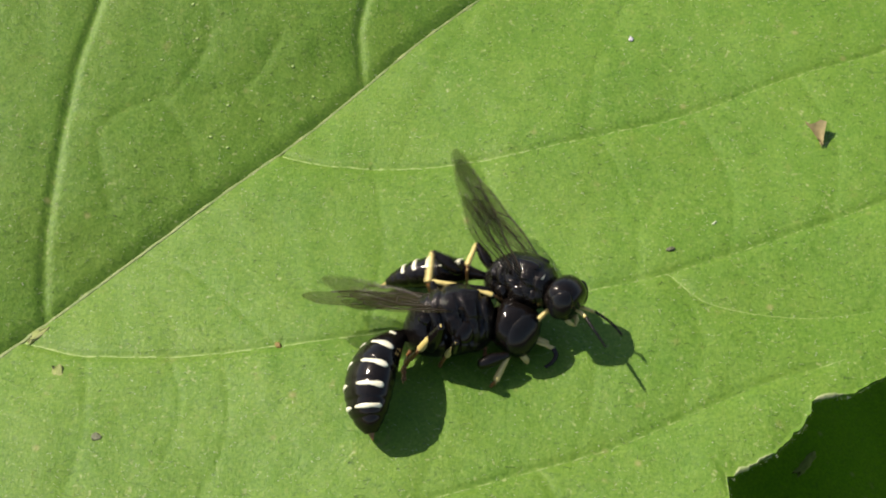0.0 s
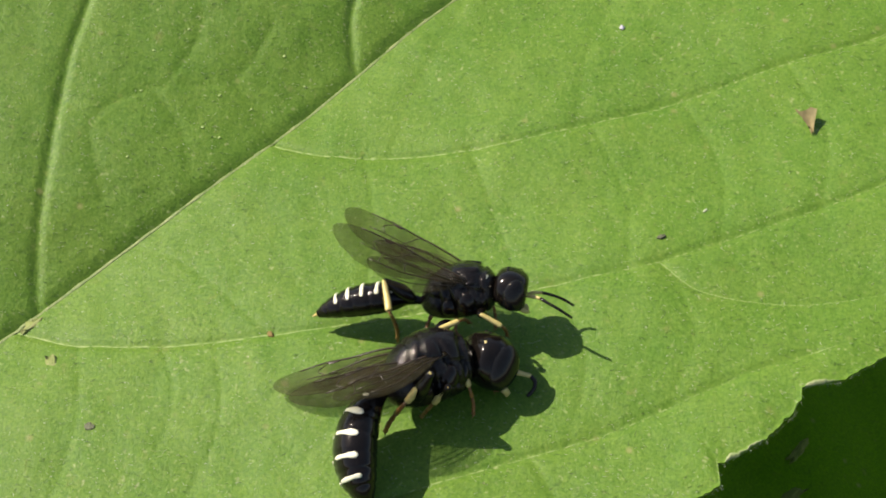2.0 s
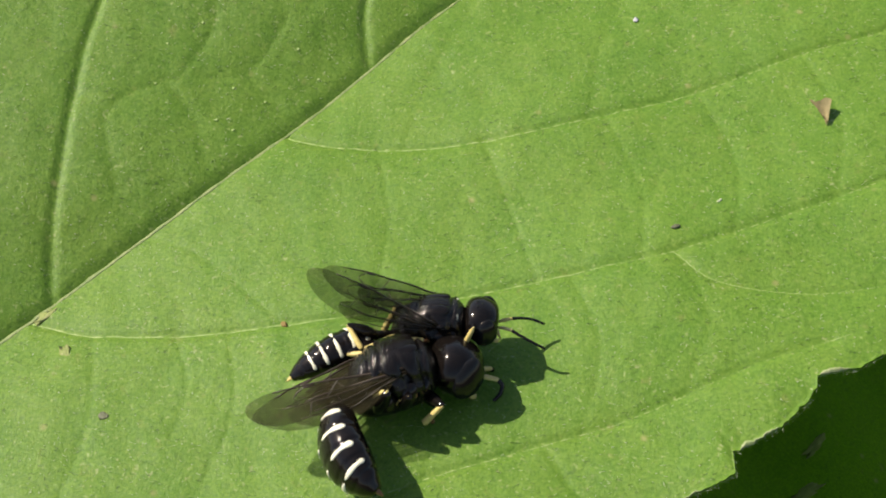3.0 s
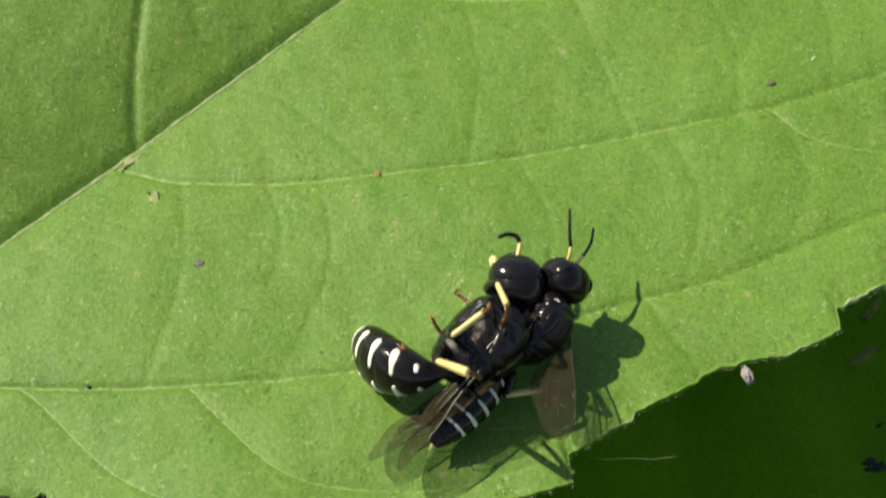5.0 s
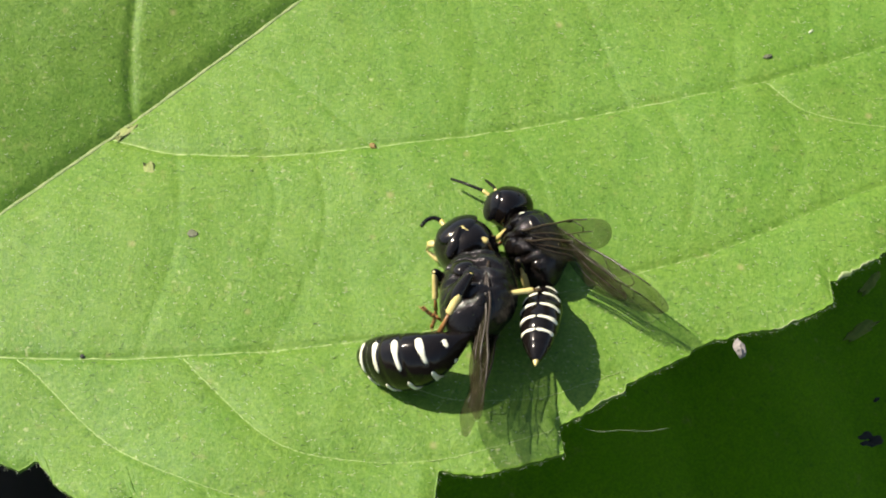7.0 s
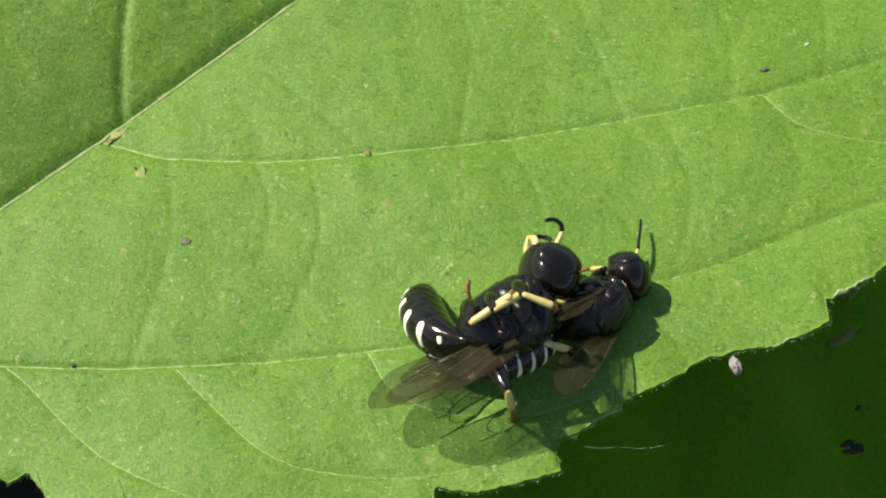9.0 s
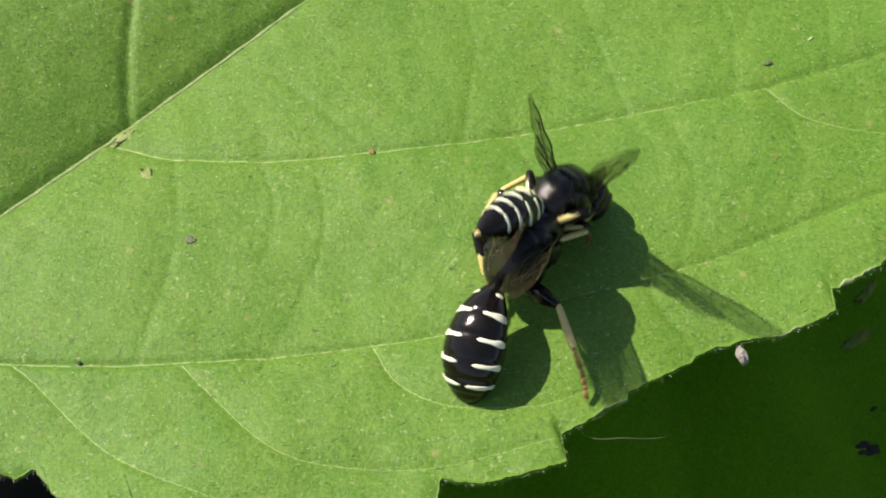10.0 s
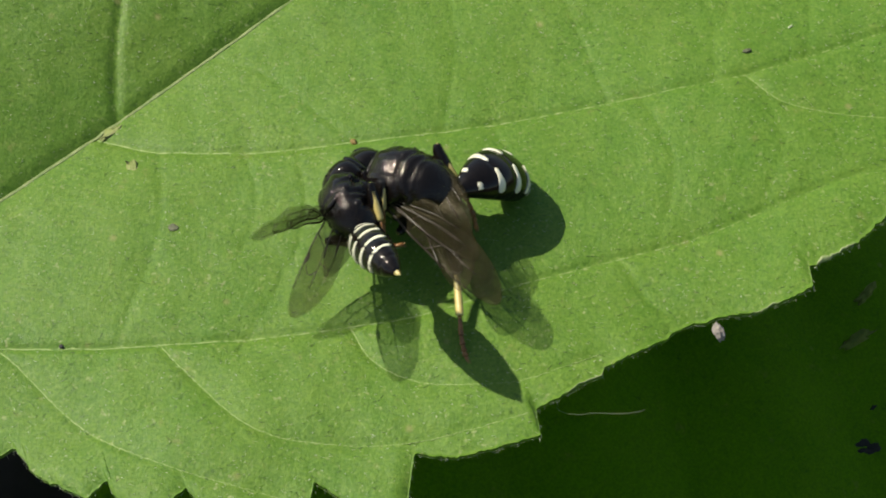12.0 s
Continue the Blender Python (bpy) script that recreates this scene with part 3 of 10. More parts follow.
# ---- the two wasps: +x towards the head, +z the back ----
def curl(x, z, length, total):
    """A place on the straight abdomen, carried onto an arc that curls down by `total` radians at the tip."""
    th = total * np.clip(x / length, 0, 1.2)
    r = length / total
    return r * np.sin(th) + z * np.sin(th) + min(x, 0), r * (np.cos(th) - 1) + z * np.cos(th)


def gaster_patch(sections, bend, x0, x1, a0, a1, taper, proud=0.03, steps=15):
    """A mark on the abdomen between two places along it and two angles from the back's middle line."""
    s = np.asarray(sections, float)
    verts, faces = [], []
    for layer in (proud, -0.03):
        for i in range(4):
            for k in range(steps):
                u, a = i / 3, radians(a0 + (a1 - a0) * k / (steps - 1))
                at = k / (steps - 1)
                wide = (1 - taper * (1 - at)) * max(1 - abs(2 * at - 1) ** 14, 0.05) ** 0.5 * (1 + 0.16 * math.sin(9 * at + 5 * x0))
                mid = (x0 + x1) / 2
                x = mid + (x1 - x0) * (u - 0.5) * wide
                z, w, h, p = (np.interp(x, s[:, 0], s[:, c]) for c in (1, 2, 3, 4))
                sa, ca = math.sin(a), math.cos(a)
                up = z + (h + layer) * math.copysign(abs(ca) ** (2 / p), ca)
                px, pz = curl(x, up, s[-1, 0], bend)
                verts.append((px, (w + layer) * math.copysign(abs(sa) ** (2 / p), sa), pz))
    n = 4 * steps
    for i in range(3):
        for k in range(steps - 1):
            a = i * steps + k
            faces += [(a, a + 1, a + steps + 1, a + steps), (a + n, a + n + steps, a + n + steps + 1, a + n + 1)]
    ring = [k for k in range(steps)] + [i * steps + steps - 1 for i in range(1, 4)] + [3 * steps + k for k in range(steps - 2, -1, -1)] + [i * steps for i in (2, 1)]
    for a, b in zip(ring, ring[1:] + ring[:1]):
        faces.append((a, a + n, b + n, b))
    return verts, faces


def wing_outline(length, width, fore):
    if fore:
        pts = [(0, 0.06), (0.25, 0.10), (0.55, 0.14), (0.80, 0.12), (0.94, 0.02), (1.0, -0.16), (0.97, -0.42), (0.86, -0.70), (0.70, -0.86), (0.52, -0.84), (0.34, -0.60), (0.16, -0.32), (0.0, -0.08)]
    else:
        pts = [(0, 0.06), (0.35, 0.16), (0.7, 0.14), (0.92, 0.02), (1.0, -0.2), (0.93, -0.55), (0.74, -0.85), (0.5, -0.92), (0.3, -0.8), (0.12, -0.45), (0, -0.1)]
    return [(x * length, y * width) for x, y in pts]


def wing_meshes(length, width, fore, side):
    """A thin, gently wavy membrane and its veins. The leading edge lies towards +y for side 1."""
    line = curve_through(wing_outline(length, width, fore), 61)
    top = line[:31]
    low = line[60:29:-1]
    verts, faces = [], []
    across = 8

    def rise(x, y):
        return 0.05 * math.sin(x * 2.1 + y) + 0.03 * math.sin(y * 5 + x * 1.3)

    for layer in (0.012, -0.012):
        for a, b in zip(top, low):
            for k in range(across):
                p = a + (b - a) * k / (across - 1)
                verts.append((p[0], p[1] * side, rise(p[0], p[1]) + layer))
    n = 31 * across
    for i in range(30):
        for k in range(across - 1):
            a = i * across + k
            faces += [(a, a + 1, a + across + 1, a + across), (a + n, a + across + n, a + across + 1 + n, a + 1 + n)]
    ring = [i * across for i in range(31)] + [30 * across + k for k in range(1, across)] + [i * across + across - 1 for i in range(29, -1, -1)] + [k for k in range(across - 2, 0, -1)]
    for a, b in zip(ring, ring[1:] + ring[:1]):
        faces.append((a, b, b + n, a + n))
    L, W = length, width
    runs = [[(0, 0.05 * W), (0.3 * L, 0.10 * W), (0.6 * L, 0.14 * W), (0.82 * L, 0.10 * W)],
            [(0, -0.02 * W), (0.3 * L, -0.16 * W), (0.5 * L, -0.26 * W), (0.78 * L, -0.30 * W)],
            [(0, -0.06 * W), (0.2 * L, -0.30 * W), (0.45 * L, -0.56 * W), (0.68 * L, -0.62 * W)]]
    if fore:
        runs += [[(0.42 * L, 0.12 * W), (0.5 * L, -0.24 * W)], [(0.62 * L, 0.13 * W), (0.70 * L, -0.10 * W), (0.66 * L, -0.29 * W)], [(0.44 * L, -0.23 * W), (0.42 * L, -0.52 * W)],
                 [(0.24 * L, -0.12 * W), (0.28 * L, -0.40 * W)], [(0.60 * L, -0.28 * W), (0.62 * L, -0.60 * W)]]
    bits = []
    for j, run in enumerate(runs):
        c = curve_through(run, 14)
        bits.append(tube([(x, y * side, rise(x, y)) for x, y in c], np.linspace(0.065, 0.035, 14) if j == 0 else 0.026, 5))
    if fore:
        v, f = blob((0.32, 0.09, 0.03), 3, 0.05, 6, 10)
        bits.append(([(x + 0.60 * L, (y + 0.10 * W) * side, z + rise(0.6 * L, 0)) for x, y, z in v], f))
    return (verts, faces), joined(*bits)


HIPS = {"fore": (1.35, 0.62, -1.05), "mid": (0.15, 0.72, -1.25), "hind": (-1.05, 0.68, -1.15)}
LEGS = {"fore": (1.55, 1.40, 1.5), "mid": (1.75, 1.60, 1.8), "hind": (2.1, 2.05, 2.3)}


def leg_meshes(which, size):
    femur, tibia, foot = (v * size for v in LEGS[which])
    thick = {"fore": 0.32, "mid": 0.33, "hind": 0.40}[which] * size
    upper = loft([(-0.05, 0, 0.05, 0.05, 2), (0.08 * femur, 0, thick * 0.75, thick * 0.8, 2), (0.45 * femur, 0.03, thick, thick * 1.1, 2),
                  (0.8 * femur, 0, thick * 0.7, thick * 0.75, 2), (femur, 0, thick * 0.45, thick * 0.45, 2), (femur + 0.04, 0, 0.03, 0.03, 2)], 14, 12)
    shin = loft([(-0.03, 0, 0.03, 0.03, 2), (0.06, 0, thick * 0.36, thick * 0.36, 2), (0.5 * tibia, 0, thick * 0.46, thick * 0.42, 2),
                 (0.92 * tibia, 0, thick * 0.52, thick * 0.44, 2), (tibia, 0, thick * 0.4, thick * 0.35, 2), (tibia + 0.02, 0, 0.03, 0.03, 2)], 14, 10)
    bits, x, z = [], 0.0, 0.0
    for k, share in enumerate((0.40, 0.19, 0.14, 0.10, 0.17)):
        ln = foot * share
        a = 0.10 * k
        nx, nz = x + ln * math.cos(a), z - ln * math.sin(a)
        bits.append(tube([(x, 0, z), (x + 0.3 * (nx - x), 0, z + 0.3 * (nz - z)), (nx, 0, nz)], [thick * 0.20, thick * 0.24, thick * 0.34], 7))
        x, z = nx, nz
    for s in (1, -1):
        bits.append(tube([(x, 0, z), (x + 0.10, s * 0.09, z + 0.02), (x + 0.17, s * 0.12, z - 0.07)], [0.045, 0.035, 0.012], 5))
    spur = [tube([(tibia - 0.05, 0.04, -thick * 0.3), (tibia + 0.25, 0.08, -thick * 0.5)], [0.03, 0.008], 4)]
    return upper, joined(shin, *spur), joined(*bits)


def make_wasp(label, size, gaster, bend, marks, tip_material, hind_shin):
    S = size
    wasp = tagged(new("wasp"), label, "wasp", "pair of wasps")
    made = {"root": wasp}

    def scaled(bits):
        v, f = bits
        return (np.asarray(v, float) * S).tolist(), f

    # the middle body
    shape = loft([(2.25, 0.05, 0.35, 0.40, 2.0), (2.05, 0.12, 0.85, 0.85, 2.2), (1.55, 0.15, 1.30, 1.28, 2.3), (0.7, 0.18, 1.50, 1.50, 2.3), (-0.2, 0.12, 1.46, 1.52, 2.4),
                  (-1.0, 0.0, 1.28, 1.40, 2.4), (-1.65, -0.15, 1.02, 1.12, 2.3), (-2.08, -0.32, 0.62, 0.68, 2.1), (-2.28, -0.42, 0.26, 0.28, 2.0)], 72, 60)
    v = np.array(shape[0])
    top = np.clip(v[:, 2] / 1.5, 0, 1)
    for at, depth, wide in ((1.55, 0.17, 0.12), (-0.40, 0.12, 0.09), (-0.98, 0.15, 0.10), (-1.30, 0.05, 0.07)):
        v[:, 2] -= depth * top * np.exp(-((v[:, 0] - at + 0.14 * v[:, 1] ** 2) / wide) ** 2)
    v[:, 2] -= 0.07 * top * np.exp(-(v[:, 1] / 0.10) ** 2) * (v[:, 0] < -1.0)
    v[:, 2] -= 0.05 * top * np.exp(-((np.abs(v[:, 1]) - 0.55) / 0.08) ** 2) * ((v[:, 0] > -0.3) & (v[:, 0] < 1.4))
    sides = np.clip(np.abs(v[:, 1]) / 1.4, 0, 1) ** 3
    for at, lean in ((1.45, 0.15), (0.70, 0.35), (-0.35, 0.3), (-1.05, 0.2)):
        v[:, 1] *= 1 - 0.20 * sides * np.exp(-((v[:, 0] - at + lean * v[:, 2]) / 0.13) ** 2)
    v[:, 1:] *= (1.08, 1.14) if size == 1 else (1.0, 1.04)
    for up in (0.75, -0.35):
        v[:, 1] *= 1 - 0.15 * sides * np.exp(-((v[:, 2] - up + 0.3 * v[:, 0]) / 0.11) ** 2)
    thorax = part("thorax", mesh_of("thorax", *scaled((v.tolist(), shape[1])), BLACK_MATT), wasp, "black finely pitted thorax")
    for s in (1, -1):
        part("shoulder_spot", mesh_of("shoulder_spot", *scaled(blob((0.10, 0.24, 0.08), 3, 0.1)), IVORY), thorax, "small ivory shoulder spot",
             spot(1.72 * S, s * 0.72 * S, 1.10 * S, s * -30))
        part("wing_cap", mesh_of("wing_cap", *scaled(blob((0.30, 0.18, 0.14), 5, 0.1)), BLACK), thorax, "", spot(0.78 * S, s * 1.28 * S, 0.92 * S))
    part("back_plate", mesh_of("back_plate", *scaled(blob((0.34, 0.62, 0.16), 8, 0.06, 10, 18)), BLACK), thorax, "", spot(-0.70 * S, 0, 1.42 * S))
    wide, tall = (1.08, 1.14) if size == 1 else (1.0, 1.04)
    for s in (1, -1):
        for k, (x, y, z, size3) in enumerate(((0.55, 1.34, -0.15, (0.52, 0.26, 0.55)), (-0.55, 1.22, -0.45, (0.42, 0.24, 0.50)), (1.35, 1.02, -0.20, (0.34, 0.30, 0.50)), (-1.15, 0.88, 0.35, (0.50, 0.34, 0.36)))):
            part("side_plate", mesh_of("side_plate", *scaled(blob(size3, 11 + k, 0.07, 10, 14)), BLACK), thorax, "", spot(x * S, s * y * S * wide, z * S * tall, 0, 10, s * -8))
        part("back_lobe", mesh_of("back_lobe", *scaled(blob((0.85, 0.42, 0.20), 21, 0.05, 12, 18)), BLACK), thorax, "", spot(0.55 * S, s * 0.60 * S, 1.44 * S * tall, s * -18))
    part("collar", mesh_of("collar", *scaled(blob((0.22, 1.02, 0.30), 31, 0.04, 10, 22)), BLACK), thorax, "", spot(1.66 * S, 0, 0.98 * S * tall))
    fuzz_rng = np.random.default_rng(3)
    roots, ways = [], []
    for i in fuzz_rng.integers(0, len(v), 130):
        p = np.array(v[i])
        if p[0] < 2.0:
            roots.append(p * S * 0.99)
            ways.append(p / (2.2, 1.5, 1.5) + fuzz_rng.normal(0, 0.3, 3))
    part("fuzz", hairs("fuzz", roots, ways, fuzz_rng.uniform(0.12, 0.28, len(roots)) * S, 0.005, HAIR_DARK), thorax, "sparse short dark hairs")["kind"] = "stuff"

    # the head, with eyes that wrap its sides
    head = part("head", mesh_of("head", *scaled(loft([(0.92, -0.12, 0.10, 0.2, 2.2), (0.86, -0.12, 0.75, 0.85, 2.4), (0.55, -0.08, 1.12, 1.08, 2.5), (0.05, 0.0, 1.28, 1.14, 2.5), (-0.4, 0.05, 1.22, 1.02, 2.4),
                                                    (-0.72, 0.05, 1.0, 0.78, 2.3), (-0.86, 0.0, 0.45, 0.4, 2.0), (-0.90, 0, 0.1, 0.1, 2)], 30, 30)), BLACK), wasp, "large glossy black head",
                spot((3.10 if size == 1 else 2.95) * S, 0, (-0.15 if size == 1 else 0.05) * S, 0, 26 if size == 1 else 14) @ Matrix.Diagonal((1.36, 1.20, 1.18, 1) if size == 1 else (1.12, 1.04, 1.04, 1)))
    made["head"] = head
    for s in (1, -1):
        part("compound_eye", mesh_of("compound_eye", *scaled(blob((0.62, 0.36, 0.92), 2, 0.03, 14, 20)), EYE), head, "dark glossy compound eye", spot(0.28 * S, s * 1.00 * S, -0.05 * S, 0, 0, s * -16))
        part("jaw", mesh_of("jaw", *scaled(tube([(0, 0, 0), (0.35, -s * 0.12, -0.22), (0.55, -s * 0.5, -0.4)], [0.17, 0.13, 0.03], 8)), YELLOW), head, "", spot(0.62 * S, s * 0.5 * S, -0.85 * S))
        line = curve_through([(0, 0, 0), (0.35, s * 0.12, 0.10), (0.75, s * 0.28, 0.12)], 8)
        part("scape", mesh_of("scape", *scaled(tube(line, np.interp(np.arange(8), [0, 3, 7], [0.06, 0.11, 0.09]), 8)), YELLOW), head, "yellow base joint of the feeler", spot(0.88 * S, s * 0.22 * S, -0.25 * S))
        bent = [(0.92, s * 0.40, -0.05), (0.90, s * 0.50, -0.38), (0.72, s * 0.55, -0.70)] if size == 1 else [(1.15, s * 0.5, 0.02), (1.8, s * 0.72, -0.18), (2.5, s * 0.8, -0.5)]
        line = curve_through([(0.75, s * 0.28, 0.12)] + bent, 24)
        part("feeler", mesh_of("feeler", *scaled(tube(line, [0.088 + 0.016 * (k % 2) - 0.001 * k for k in range(24)], 8)), BLACK_MATT), head, "black jointed feeler", spot(0.88 * S, s * 0.22 * S, -0.25 * S))
    for k in range(3):
        part("simple_eye", mesh_of("simple_eye", *scaled(blob((0.09, 0.09, 0.07), 2, 0.02, 6, 8)), EYE), head, "", spot((-0.25 if k else 0.0) * S, (k - 1.5) * 0.4 * S if k else 0, 1.09 * S))

    # the abdomen, +x towards its tip
    g = np.asarray(gaster, float)
    fine = curve_through(np.c_[np.linspace(0, 10, len(g)), g], 70)[:, 1:]
    length = g[-1, 0]
    for at in (0.30, 0.46, 0.61, 0.75, 0.87):
        step = 0.045 * np.exp(-np.clip((fine[:, 0] / length - at) / 0.03, 0, 9) ** 2) * (fine[:, 0] / length >= at)
        fine[:, 2] -= step
        fine[:, 3] -= step
    v, f = loft(fine, 100, 36)
    v = [(curl(x, z, length, bend)[0], y, curl(x, z, length, bend)[1]) for x, y, z in v]
    ab = part("abdomen", mesh_of("abdomen", *scaled((v, f)), BLACK), wasp, "glossy black abdomen with ivory bars", spot(-2.15 * S, 0, -0.40 * S, 0, 0, 180))
    made["abdomen"] = ab
    for x0, x1, a0, a1, taper in marks:
        for s in (1, -1):
            part("bar", mesh_of("bar", *scaled(gaster_patch(fine, bend, x0, x1, s * a0, s * a1, taper)), IVORY), ab, "ivory bar")
    tx, tz = curl(length - 0.1, g[-1, 1], length, bend)
    part("tip", mesh_of("tip", *scaled(loft([(-0.25, 0, 0.22, 0.16, 2), (0.0, 0, 0.2, 0.14, 2), (0.3, 0, 0.1, 0.08, 2), (0.45, 0, 0.02, 0.02, 2)], 10, 10)), tip_material), ab, "orange abdomen tip", spot(tx * S, 0, tz * S, 0, math.degrees(bend)))

    # wings
    for s, side in ((1, "left"), (-1, "right")):
        for kind, long, wide in (("forewing", 7.7 if size == 1 else 8.2, 2.0), ("hindwing", 5.3, 1.4)):
            skin, net = wing_meshes(long, wide, kind == "forewing", s)
            x, zz = (0.62, 1.0) if kind == "forewing" else (0.05, 0.92)
            w = part(kind, mesh_of(kind, *scaled(skin), WING), wasp, "smoky brown transparent wing", spot(x * S, s * 1.32 * S, zz * S, 0, 0, 180))
            part("wing_vein", mesh_of("wing_vein", *scaled(net), WING_VEIN), w, "dark wing veins")
            made[kind + "_" + side] = w
        for which in HIPS:
            upper, shin, foot = leg_meshes(which, S)
            x, y, zz = HIPS[which]
            leg = part("leg", mesh_of("leg", *upper, BLACK), wasp, "black thigh with yellow shin", spot(x * S, s * y * S, zz * S, 0, 40, s * 60))
            tib = part("shin", mesh_of("shin", *shin, hind_shin if which == "hind" else YELLOW), leg, "yellow shin", spot(LEGS[which][0] * S, 0, 0, 0, 60, 0))
            toe = part("foot", mesh_of("foot", *foot, ORANGE), leg, "slender orange-brown foot", spot(LEGS[which][0] * S, 0, 0, 0, 60, 0))
            made["leg_%s_%s" % (which, side)] = leg
            made["shin_%s_%s" % (which, side)] = tib
            made["foot_%s_%s" % (which, side)] = toe
    return made


FEMALE_GASTER = [(-0.05, 0, 0.20, 0.20, 2), (0.28, 0.0, 0.32, 0.32, 2), (0.84, 0.05, 0.66, 0.56, 2), (1.6, 0.1, 1.04, 0.82, 2.1), (2.6, 0.1, 1.33, 1.0, 2.15), (3.7, 0.06, 1.40, 1.02, 2.2), (4.65, 0.0, 1.22, 0.88, 2.2), (5.4, -0.05, 0.84, 0.62, 2.1), (5.95, -0.08, 0.34, 0.28, 2)]
MALE_GASTER = [(-0.05, 0, 0.20, 0.20, 2), (0.4, 0, 0.27, 0.27, 2), (1.0, 0.02, 0.40, 0.40, 2), (1.7, 0.05, 0.80, 0.74, 2), (2.7, 0.05, 1.06, 0.94, 2), (3.7, 0.02, 1.08, 0.94, 2), (4.8, 0, 0.94, 0.80, 2), (5.8, -0.03, 0.64, 0.54, 2), (6.5, -0.05, 0.26, 0.22, 2)]
FEMALE_MARKS = [(0.92, 1.12, 30, 60, 0.3), (1.77, 2.12, 11, 84, 0.6), (2.80, 3.10, 13, 86, 0.6), (3.78, 4.05, 13, 86, 0.6), (4.70, 4.92, 5, 88, 0.4)]
MALE_MARKS = [(1.62, 1.88, 12, 66, 0.5), (2.50, 2.74, 6, 74, 0.5), (3.36, 3.60, 4, 76, 0.5), (4.20, 4.43, 2, 78, 0.4), (4.98, 5.18, 1, 78, 0.4)]
female = make_wasp("glossy black wasp with broken ivory abdomen bars and yellow legs", 1.0, FEMALE_GASTER, 1.25, FEMALE_MARKS, ORANGE, YELLOW)
male = make_wasp("slimmer black wasp with ivory-banded pointed abdomen, clinging to another wasp", 0.84, MALE_GASTER, 0.55, MALE_MARKS, YELLOW, YELLOW)


